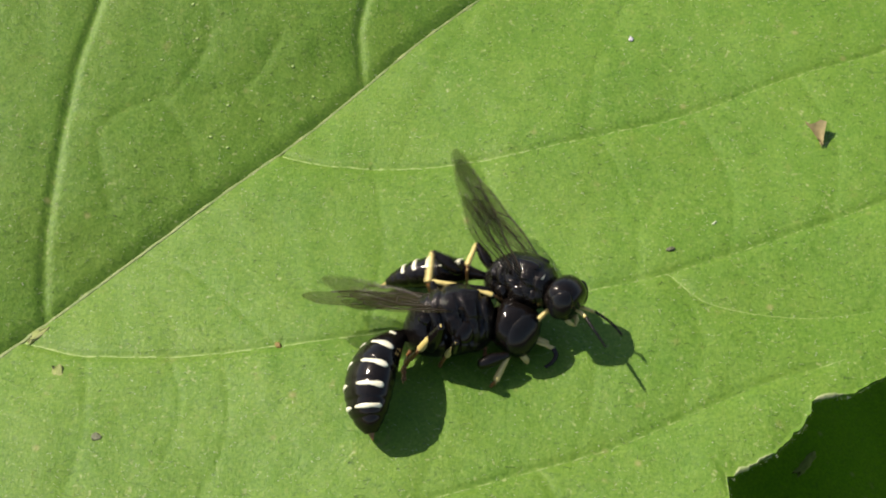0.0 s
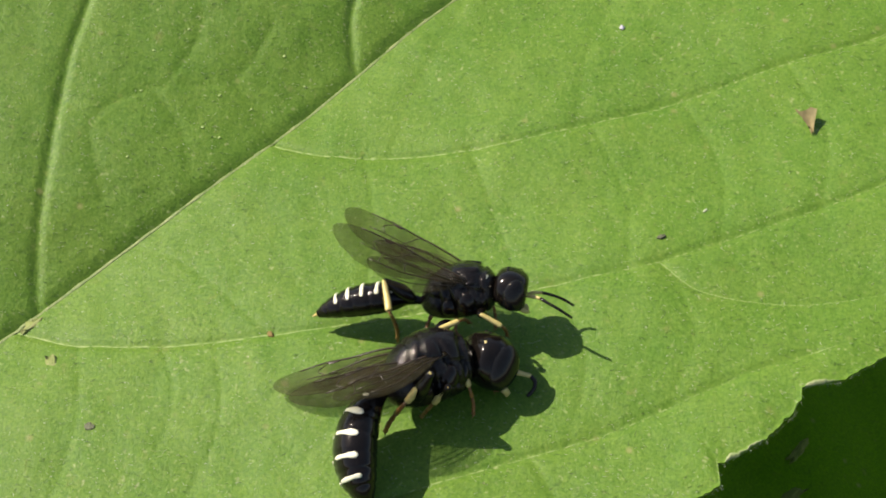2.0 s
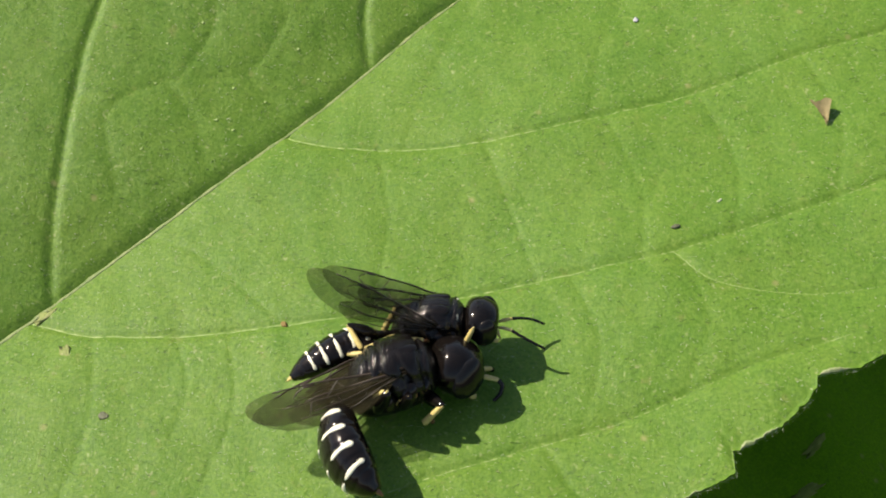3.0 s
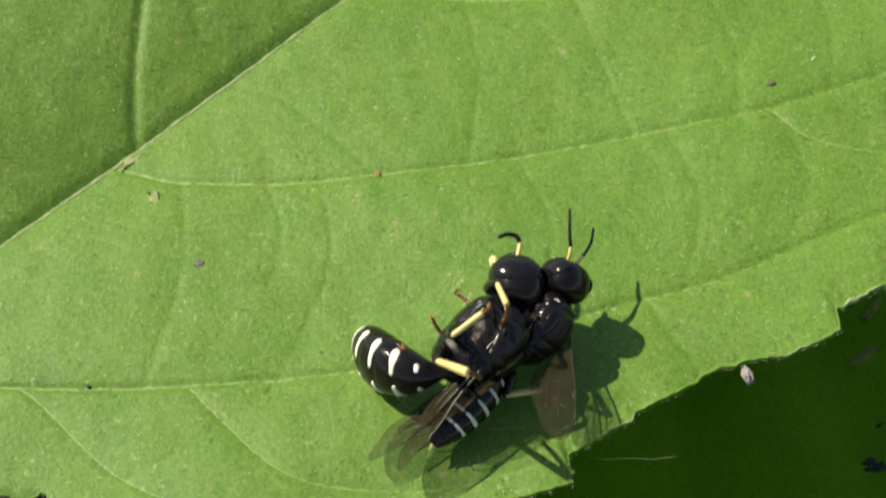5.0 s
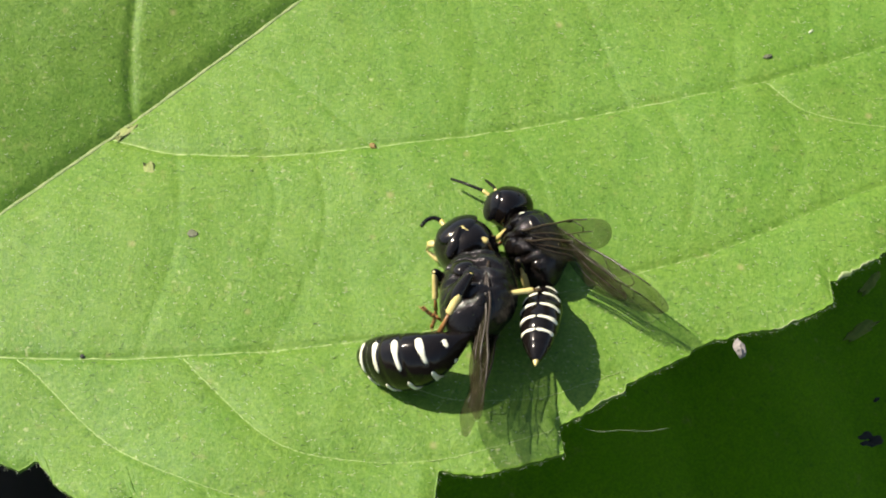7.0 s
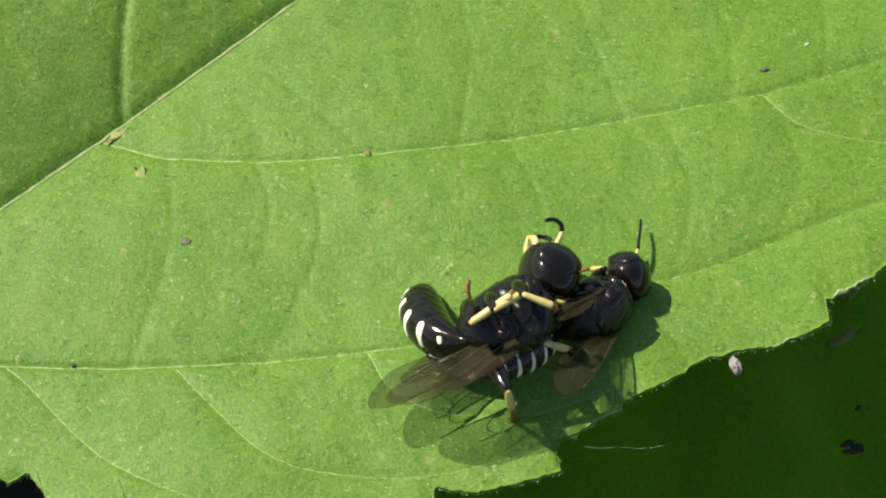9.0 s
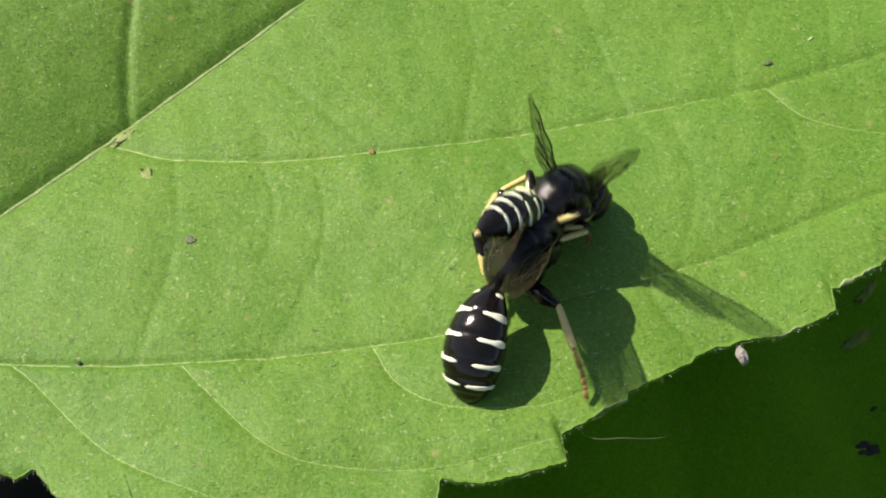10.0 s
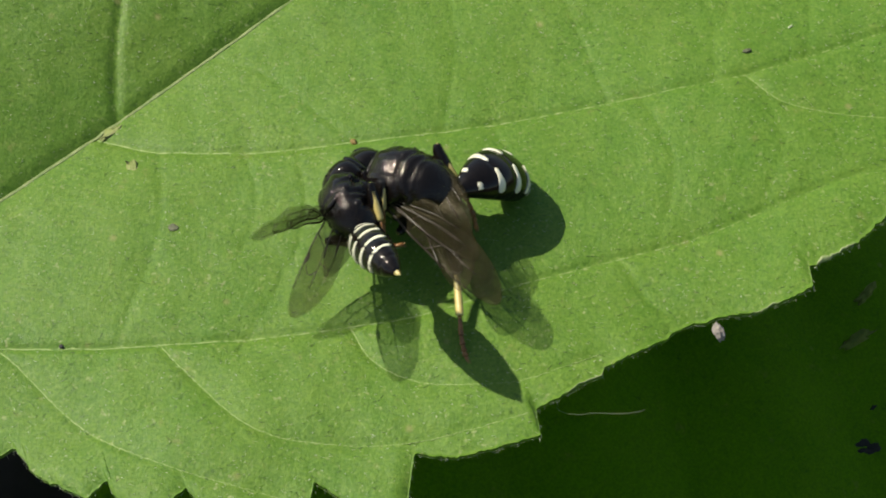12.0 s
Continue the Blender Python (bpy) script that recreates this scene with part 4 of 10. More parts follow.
# ---- what moves ----
def motions():
    walk(female["root"], [(0, spot(4.76, 5.27, 1.95, -42.5, 7.1, 5.1)), (0.5, spot(3.65, 5.14, 1.75, -40.8, 6.0, 20.6)), (1, spot(2.59, 4.12, 1.83, -45.0, 4.3, 6.5)), (1.5, spot(2.81, 1.71, 2.47, -25.1, -9.2, -22.9)), (2, spot(4.13, 1.69, 2.34, -42.1, 13.2, 21.5)), (2.5, spot(1.77, 0.82, 2.02, -39.8, -5.3, 18.5)), (2.7, spot(1.74, 0.82, 2.10, -31.4, 6.6, 22.4)), (4.3, spot(2.42, -1.54, 1.84, -3.6, -7.5, -31.3)), (4.4, spot(2.71, -3.33, 2.42, 51.3, 22.9, 0.8)), (4.5, spot(2.99, -5.12, 3.00, 111.7, 5.1, 43.2)), (5, spot(0.93, -5.76, 2.97, 87.5, -0.8, 54.5)), (5.5, spot(0.99, -5.47, 2.68, 86.1, 8.0, 62.8)), (5.8, spot(1.93, -3.79, 1.75, 65.1, 8.0, 53.6)), (6, spot(2.65, -2.08, 1.51, -8.7, -0.2, 51.7)), (6.25, spot(2.41, -2.88, 1.83, 28.5, 9.0, 62.3)), (6.5, spot(2.17, -3.68, 2.16, 67.1, 9.7, 76.5)), (7, spot(1.08, -4.58, 2.42, 74.7, 15.4, 92.5)), (7.2, spot(0.84, -4.61, 2.55, 70.7, 18.8, 98.5)), (8.8, spot(3.01, -4.38, 2.85, 108.5, 7.2, 46.9)), (9, spot(2.51, -5.23, 3.02, 105.5, 9.6, 48.1)), (9.267, spot(2.12, -3.99, 2.43, 50.6, 1.3, 46.8)), (9.5, spot(1.79, -2.80, 1.82, -3.6, -3.2, 48.1)), (9.6, spot(2.22, -2.88, 1.82, 45.2, -3.3, 49.9)), (9.7, spot(2.67, -2.94, 1.81, 94.2, -3.2, 49.9)), (9.867, spot(2.94, -2.23, 2.12, 45.8, 3.5, 57.2)), (10, spot(3.14, -1.53, 2.41, -2.0, 12.4, 60.1)), (10.2, spot(4.30, -1.46, 2.37, -1.5, 24.5, 57.0)), (10.5, spot(0.69, 0.46, 2.20, -65.4, 3.6, 64.2)), (11, spot(1.05, -0.05, 1.66, -79.7, -4.1, 58.6)), (11.1, spot(0.62, 0.60, 1.41, -53.9, 22.2, 92.2)), (11.2, spot(0.19, 1.26, 1.16, -15.4, 24.2, 138.3)), (11.5, spot(0.39, 0.38, 2.59, -23.0, 16.6, 142.8)), (12, spot(-0.68, 0.46, 2.92, -16.2, 25.0, 149.7))])
    walk(female["abdomen"], [(0, spot(-2.15, 0.00, -0.40, 21.8, 14.6, -140.1)), (0.5, spot(-2.15, 0.00, -0.40, 32.8, 20.6, -139.6)), (1, spot(-2.15, -0.00, -0.40, 58.8, 35.3, -119.0)), (1.5, spot(-2.15, 0.00, -0.40, 51.2, 12.4, -117.2)), (2, spot(-2.15, 0.00, -0.40, 30.2, 27.7, -170.6)), (2.5, spot(-2.15, -0.00, -0.40, 48.6, 17.9, -114.6)), (2.7, spot(-2.15, 0.00, -0.40, 54.7, 17.3, -125.5)), (4.3, spot(-2.15, 0.00, -0.40, 83.3, -17.3, -122.7)), (4.5, spot(-2.15, 0.00, -0.40, 86.6, 43.7, -129.6)), (5, spot(-2.15, -0.00, -0.40, 47.3, 60.3, -157.9)), (5.25, spot(-2.15, -0.00, -0.40, 93.0, 76.6, -162.7)), (5.5, spot(-2.15, -0.00, -0.40, -133.2, 79.1, -77.9)), (5.667, spot(-2.15, -0.00, -0.40, 47.2, 49.1, 131.0)), (5.833, spot(-2.15, -0.00, -0.40, 25.2, 0.9, 149.1)), (6, spot(-2.15, -0.00, -0.40, -17.1, -32.0, -170.2)), (6.5, spot(-2.15, -0.00, -0.40, 7.1, 32.9, 175.1)), (7, spot(-2.15, -0.00, -0.40, 24.4, 66.6, -165.3)), (7.2, spot(-2.15, -0.00, -0.40, 34.4, 61.1, -158.8)), (8.8, spot(-2.15, -0.00, -0.40, 58.4, 28.3, -125.2)), (9, spot(-2.15, -0.00, -0.40, 68.6, 30.8, -99.4)), (9.25, spot(-2.15, 0.00, -0.40, 22.1, 10.1, -138.0)), (9.5, spot(-2.15, 0.00, -0.40, -7.5, -28.2, -154.3)), (10, spot(-2.15, -0.00, -0.40, 10.3, 5.4, -173.9)), (10.5, spot(-2.15, -0.00, -0.40, 32.5, 67.8, -160.1)), (11, spot(-2.15, -0.00, -0.40, 9.6, 27.5, -148.1)), (11.5, spot(-2.15, -0.00, -0.40, 26.7, 28.5, -111.6)), (12, spot(-2.15, -0.00, -0.40, 28.8, 28.0, -105.6))])
    walk(female["forewing_left"], [(0, spot(0.62, 1.32, 1.00, 168.2, -2.6, 175.6)), (0.5, spot(0.62, 1.32, 1.00, 155.8, 2.7, 163.0)), (1, spot(0.62, 1.32, 1.00, 154.9, 1.8, 174.6)), (1.5, spot(0.62, 1.32, 1.00, -178.3, -4.7, -179.4)), (2, spot(0.62, 1.32, 1.00, 148.9, 7.6, 155.6)), (2.5, spot(0.62, 1.32, 1.00, 154.3, 1.9, 171.5)), (2.7, spot(0.62, 1.32, 1.00, 156.2, 4.7, -174.8)), (4.3, spot(0.62, 1.32, 1.00, -144.6, -10.4, -159.3)), (4.4, spot(0.62, 1.32, 1.00, -95.6, -2.0, -167.9)), (4.5, spot(0.62, 1.32, 1.00, -47.5, 10.0, -167.3)), (4.667, spot(0.62, 1.32, 1.00, -106.1, 6.4, -168.3)), (4.833, spot(0.62, 1.32, 1.00, -164.2, 3.7, -165.8)), (5, spot(0.62, 1.32, 1.00, 137.6, 4.4, -162.2)), (5.5, spot(0.62, 1.32, 1.00, 135.7, 12.3, -157.1)), (5.583, spot(0.62, 1.32, 1.00, 173.6, 15.5, -160.3)), (5.667, spot(0.62, 1.32, 1.00, -147.8, 19.9, -160.7)), (5.733, spot(0.62, 1.32, 1.00, -108.1, 23.6, -158.0)), (5.8, spot(0.62, 1.32, 1.00, -67.5, 24.9, -153.3)), (5.9, spot(0.62, 1.32, 1.00, -104.4, 7.0, -165.1)), (6, spot(0.62, 1.32, 1.00, -138.1, -14.1, -164.1)), (6.267, spot(0.62, 1.32, 1.00, 173.5, -7.3, -156.9)), (6.5, spot(0.62, 1.32, 1.00, 126.3, 0.1, -160.6)), (7, spot(0.62, 1.32, 1.00, 142.4, 8.0, -169.1)), (7.2, spot(0.62, 1.32, 1.00, 158.0, 10.5, -162.8)), (7.667, spot(0.62, 1.32, 1.00, -161.5, 12.1, -161.9)), (8.333, spot(0.62, 1.32, 1.00, -105.9, 13.9, -158.7)), (8.8, spot(0.62, 1.32, 1.00, -57.8, 12.7, -155.7)), (9, spot(0.62, 1.32, 1.00, -50.7, 16.7, -157.6)), (9.267, spot(0.62, 1.32, 1.00, -96.1, -3.7, -165.5)), (9.5, spot(0.62, 1.32, 1.00, -142.3, -22.0, -161.0)), (9.6, spot(0.62, 1.32, 1.00, 174.6, -5.6, -153.3)), (9.7, spot(0.62, 1.32, 1.00, 133.0, 11.5, -158.8)), (9.867, spot(0.62, 1.32, 1.00, -178.5, -5.6, -151.7)), (10, spot(0.62, 1.32, 1.00, -128.3, -22.2, -160.3)), (10.2, spot(0.62, 1.32, 1.00, -140.3, 15.7, -180.0)), (10.5, spot(0.62, 1.32, 1.00, 167.4, 4.1, 163.7)), (11, spot(0.62, 1.32, 1.00, 169.7, 7.5, -174.0)), (11.2, spot(0.62, 1.32, 1.00, -121.6, 0.9, 171.5)), (11.5, spot(0.62, 1.32, 1.00, -140.7, 39.5, -179.8)), (12, spot(0.62, 1.32, 1.00, -160.7, 22.7, 152.7))])
    walk(female["hindwing_left"], [(0, spot(0.05, 1.32, 0.92, 168.0, -1.2, -177.5)), (0.5, spot(0.05, 1.32, 0.92, 156.3, 5.5, 169.4)), (1, spot(0.05, 1.32, 0.92, 155.3, 4.7, -179.1)), (1.5, spot(0.05, 1.32, 0.92, -178.9, -4.8, -172.4)), (2, spot(0.05, 1.32, 0.92, 149.9, 11.1, 161.6)), (2.5, spot(0.05, 1.32, 0.92, 154.7, 4.9, 177.8)), (2.7, spot(0.05, 1.32, 0.92, 157.0, 7.3, -168.1)), (4.3, spot(0.05, 1.32, 0.92, -145.9, -14.4, -153.4)), (4.4, spot(0.05, 1.32, 0.92, -95.7, -8.9, -167.2)), (4.5, spot(0.05, 1.32, 0.92, -48.1, 4.8, -172.0)), (4.667, spot(0.05, 1.32, 0.92, -106.0, -0.3, -166.4)), (4.833, spot(0.05, 1.32, 0.92, -163.9, 1.8, -159.1)), (5, spot(0.05, 1.32, 0.92, 138.2, 9.1, -157.0)), (5.5, spot(0.05, 1.32, 0.92, 137.0, 17.1, -151.8)), (5.583, spot(0.05, 1.32, 0.92, 175.6, 16.1, -153.0)), (5.667, spot(0.05, 1.32, 0.92, -145.9, 16.1, -154.5)), (5.733, spot(0.05, 1.32, 0.92, -107.3, 17.0, -155.7)), (5.8, spot(0.05, 1.32, 0.92, -68.5, 18.4, -156.1)), (5.9, spot(0.05, 1.32, 0.92, -104.3, 0.3, -163.4)), (6, spot(0.05, 1.32, 0.92, -139.6, -18.7, -158.7)), (6.267, spot(0.05, 1.32, 0.92, 172.7, -6.4, -149.9)), (6.5, spot(0.05, 1.32, 0.92, 126.5, 5.7, -156.5)), (7, spot(0.05, 1.32, 0.92, 143.4, 12.4, -163.5)), (7.2, spot(0.05, 1.32, 0.92, 159.3, 12.8, -156.0)), (7.667, spot(0.05, 1.32, 0.92, -160.2, 9.8, -155.2)), (8.333, spot(0.05, 1.32, 0.92, -105.5, 7.1, -156.8)), (8.8, spot(0.05, 1.32, 0.92, -58.4, 6.8, -159.5)), (9, spot(0.05, 1.32, 0.92, -51.7, 11.3, -162.1)), (9.267, spot(0.05, 1.32, 0.92, -96.2, -10.6, -164.8)), (9.5, spot(0.05, 1.32, 0.92, -144.8, -26.2, -154.8)), (9.6, spot(0.05, 1.32, 0.92, 173.9, -4.9, -146.3)), (9.7, spot(0.05, 1.32, 0.92, 134.2, 16.6, -153.8)), (9.867, spot(0.05, 1.32, 0.92, -179.2, -5.8, -144.7)), (10, spot(0.05, 1.32, 0.92, -130.3, -27.7, -155.5)), (10.2, spot(0.05, 1.32, 0.92, -139.0, 11.2, -174.5)), (10.5, spot(0.05, 1.32, 0.92, 167.9, 5.6, 170.6)), (11, spot(0.05, 1.32, 0.92, 170.6, 8.7, -167.0)), (11.2, spot(0.05, 1.32, 0.92, -121.7, -5.1, 175.2)), (11.5, spot(0.05, 1.32, 0.92, -136.7, 34.9, -173.2)), (12, spot(0.05, 1.32, 0.92, -158.1, 20.2, 159.7))])
    walk(female["leg_fore_left"], [(0, spot(1.35, 0.62, -1.05, 111.2, -39.6, 65.9)), (0.5, spot(1.35, 0.62, -1.05, 116.4, -41.7, 70.2)), (0.733, spot(1.44, 0.52, -0.32, 144.0, -69.3, 87.3)), (1, spot(1.77, 0.33, 0.45, -35.4, -71.0, -46.1)), (1.5, spot(1.08, 1.11, -0.76, -34.7, -67.8, -68.6)), (2, spot(2.24, 0.10, -0.07, -14.1, -43.4, -64.7)), (2.5, spot(1.93, 0.77, -0.66, -13.3, -28.6, -62.6)), (2.7, spot(1.98, 0.16, -0.90, -6.3, -38.2, -82.4)), (4.3, spot(1.35, 0.62, -1.05, 38.7, -46.6, -169.2)), (4.4, spot(0.69, 1.74, -0.60, 33.1, -30.0, 154.4)), (4.5, spot(1.12, 1.91, -0.56, 21.5, -13.5, 112.0)), (5, spot(1.74, 1.40, -0.79, 17.3, -27.5, 99.2)), (5.5, spot(1.28, 1.66, -0.51, 1.1, -22.6, 98.8)), (5.667, spot(1.31, 1.25, -0.89, 71.8, -37.7, 97.8)), (5.8, spot(1.35, 0.62, -1.05, 157.9, -47.8, 68.1)), (5.9, spot(1.37, 0.62, -0.99, -151.7, -67.1, 59.0)), (6, spot(1.39, 0.62, -0.94, -58.2, -68.6, 4.6)), (6.5, spot(1.57, 0.66, -0.42, -93.5, -71.9, 29.8)), (6.733, spot(1.72, 0.86, -0.31, -50.3, -53.1, 19.6)), (7, spot(1.98, 0.87, -0.92, -12.8, -32.4, 32.4)), (7.2, spot(1.92, 0.96, -0.26, -2.6, -37.2, 45.8)), (8, spot(0.91, 1.61, -0.15, 2.1, -23.2, 81.6)), (8.8, spot(-0.62, 2.24, -0.63, 34.9, -22.6, 116.1)), (9, spot(0.14, 2.28, -0.71, 32.1, -21.6, 127.1)), (9.5, spot(0.59, 0.97, -0.52, 35.7, -36.5, 124.7)), (9.7, spot(-0.71, 3.33, 0.51, 21.9, -24.7, 127.3)), (10, spot(0.81, 1.22, -1.03, 21.1, -44.8, 100.7)), (10.1, spot(1.29, 0.87, -0.81, 67.7, -57.7, 112.3)), (10.2, spot(1.35, 0.62, -1.05, 142.4, -70.5, 89.8)), (10.333, spot(2.16, 0.65, -0.56, -70.8, -64.4, -8.8)), (10.5, spot(2.40, -0.63, -0.16, -24.8, -37.6, -8.7)), (11, spot(2.54, -0.84, -0.40, -7.8, -30.8, -9.3)), (11.067, spot(2.54, 0.67, -0.21, -4.6, -8.8, 41.7)), (11.133, spot(1.94, 0.64, -0.63, 29.3, -3.7, 86.4)), (11.2, spot(1.35, 0.62, -1.05, 58.0, -23.6, 127.9)), (11.5, spot(1.35, 0.62, -1.05, 138.3, -52.4, 77.7)), (12, spot(1.35, 0.62, -1.05, 166.9, -59.9, 69.5))])
    walk(female["shin_fore_left"], [(0, spot(1.55, 0.00, 0.00, 0.0, -17.2, 180.0)), (0.5, spot(1.55, 0.00, 0.00, -0.0, -17.2, 180.0)), (0.733333, spot(1.55, 0.00, 0.00, -63.4, 6.9, -154.9)), (1, spot(1.55, 0.00, 0.00, -129.4, 39.9, -166.5)), (1.26667, spot(1.55, 0.00, 0.00, 151.9, 57.9, 161.1)), (1.5, spot(1.55, 0.00, 0.00, 73.3, 39.9, 128.7)), (2, spot(1.55, 0.00, 0.00, 99.5, 64.3, 152.0)), (2.16667, spot(1.55, 0.00, 0.00, 58.3, 50.9, 167.3)), (2.33333, spot(1.55, 0.00, 0.00, 20.8, 45.8, -170.3)), (2.5, spot(1.55, 0.00, 0.00, -16.8, 50.9, -148.0)), (4.3, spot(1.55, 0.00, 0.00, -0.0, -17.2, -180.0)), (4.5, spot(1.55, 0.00, 0.00, -25.6, 3.5, -136.3)), (4.66667, spot(1.55, 0.00, 0.00, -21.9, -25.9, 173.9)), (4.83333, spot(1.55, 0.00, 0.00, 10.1, -38.6, 107.3)), (5, spot(1.55, 0.00, 0.00, 36.1, -19.3, 45.2)), (5.16667, spot(1.55, 0.00, 0.00, 43.6, -48.7, 88.7)), (5.33333, spot(1.55, 0.00, 0.00, -3.4, -67.7, 177.7)), (5.5, spot(1.55, 0.00, 0.00, -39.6, -44.3, -103.5)), (5.8, spot(1.55, 0.00, 0.00, -0.0, -27.6, -180.0)), (5.9, spot(1.55, 0.00, 0.00, 42.7, -22.1, 115.8)), (6, spot(1.55, 0.00, 0.00, 60.0, 12.9, 68.8)), (6.16667, spot(1.55, 0.00, 0.00, 41.5, -28.0, 101.8)), (6.33333, spot(1.55, 0.00, 0.00, -11.2, -42.6, 164.3)), (6.5, spot(1.55, 0.00, 0.00, -50.4, -13.4, -145.8)), (7, spot(1.55, 0.00, 0.00, -53.5, -64.7, -109.1)), (9, spot(1.55, 0.00, 0.00, 88.4, -80.5, 81.8)), (9.5, spot(1.55, 0.00, 0.00, -43.2, -45.6, -111.4)), (9.7, spot(1.55, 0.00, 0.00, 86.2, -79.2, 79.2)), (10, spot(1.55, 0.00, 0.00, -73.3, -41.9, -80.7)), (10.1, spot(1.55, 0.00, 0.00, -26.4, -43.1, -139.8)), (10.2, spot(1.55, 0.00, 0.00, 0.0, -17.2, 180.0)), (10.3333, spot(1.55, 0.00, 0.00, 45.6, 13.8, 139.2)), (10.5, spot(1.55, 0.00, 0.00, 78.7, 63.3, 122.8)), (11, spot(1.55, 0.00, 0.00, 103.7, 67.3, 135.3)), (11.1, spot(1.55, 0.00, 0.00, 53.3, 14.9, 138.0)), (11.2, spot(1.55, 0.00, 0.00, -0.0, -17.2, 180.0)), (11.5, spot(1.55, 0.00, 0.00, 0.0, -17.2, 180.0)), (12, spot(1.55, 0.00, 0.00, -0.0, -17.2, -180.0))])
    walk(female["foot_fore_left"], [(0, spot(0.21, 0.00, 0.41, 0.0, -17.2, 180.0)), (0.5, spot(0.21, 0.00, 0.41, -0.0, -17.2, 180.0)), (1, spot(0.51, -0.25, -0.90, 9.2, -18.9, 172.0)), (1.5, spot(0.88, 0.84, -0.90, -0.1, -0.4, -179.9)), (2, spot(1.01, 0.28, -1.26, 17.1, 6.1, 151.4)), (2.5, spot(0.80, -0.47, -1.09, 2.2, 11.4, 172.0)), (4.3, spot(0.21, -0.00, 0.41, -0.0, -17.2, -180.0)), (4.5, spot(0.54, -0.97, -0.09, -5.6, -6.4, -171.0)), (5, spot(2.48, 0.94, 0.46, 11.3, -22.8, 162.1)), (5.5, spot(1.32, -0.97, 0.98, -14.9, -19.4, -154.2)), (5.8, spot(0.31, -0.00, 0.65, -0.0, -27.6, -180.0)), (5.9, spot(1.18, 0.64, 0.17, 41.1, -16.2, 142.2)), (6, spot(2.04, 1.27, -0.31, 68.3, 13.0, 119.6)), (6.26667, spot(1.23, 0.25, 0.01, 123.1, 39.2, 142.9)), (6.5, spot(0.42, -0.77, 0.32, -168.3, 32.5, -176.5)), (6.73333, spot(0.89, -0.67, 0.80, -95.5, 31.3, -130.8)), (7, spot(1.35, -0.57, 1.27, -43.4, -3.7, -113.8)), (8, spot(1.47, -0.17, 1.32, -21.4, -27.5, -151.5)), (9, spot(1.58, 0.23, 1.38, 14.8, -29.9, 159.0)), (9.5, spot(1.19, -0.91, 1.00, -36.5, 2.6, -131.3)), (9.7, spot(1.60, 0.26, 1.38, 12.2, -26.6, 159.8)), (9.86667, spot(1.66, -0.38, 1.16, -29.4, -23.4, -156.4)), (10, spot(1.72, -1.03, 0.94, -57.6, 2.4, -125.3)), (10.2, spot(0.21, 0.00, 0.41, 0.0, -17.2, 180.0)), (10.3333, spot(0.71, 0.26, -0.42, 23.8, -5.6, 141.8)), (10.5, spot(1.21, 0.53, -1.25, 36.2, 17.4, 109.6)), (11, spot(1.17, 0.38, -1.29, 40.7, 17.7, 110.1)), (11.1, spot(0.69, 0.19, -0.44, 26.1, -6.1, 141.6)), (11.2, spot(0.21, 0.00, 0.41, -0.0, -17.2, 180.0)), (11.5, spot(0.21, 0.00, 0.41, 0.0, -17.2, 180.0)), (12, spot(0.21, -0.00, 0.41, -0.0, -17.2, -180.0))])
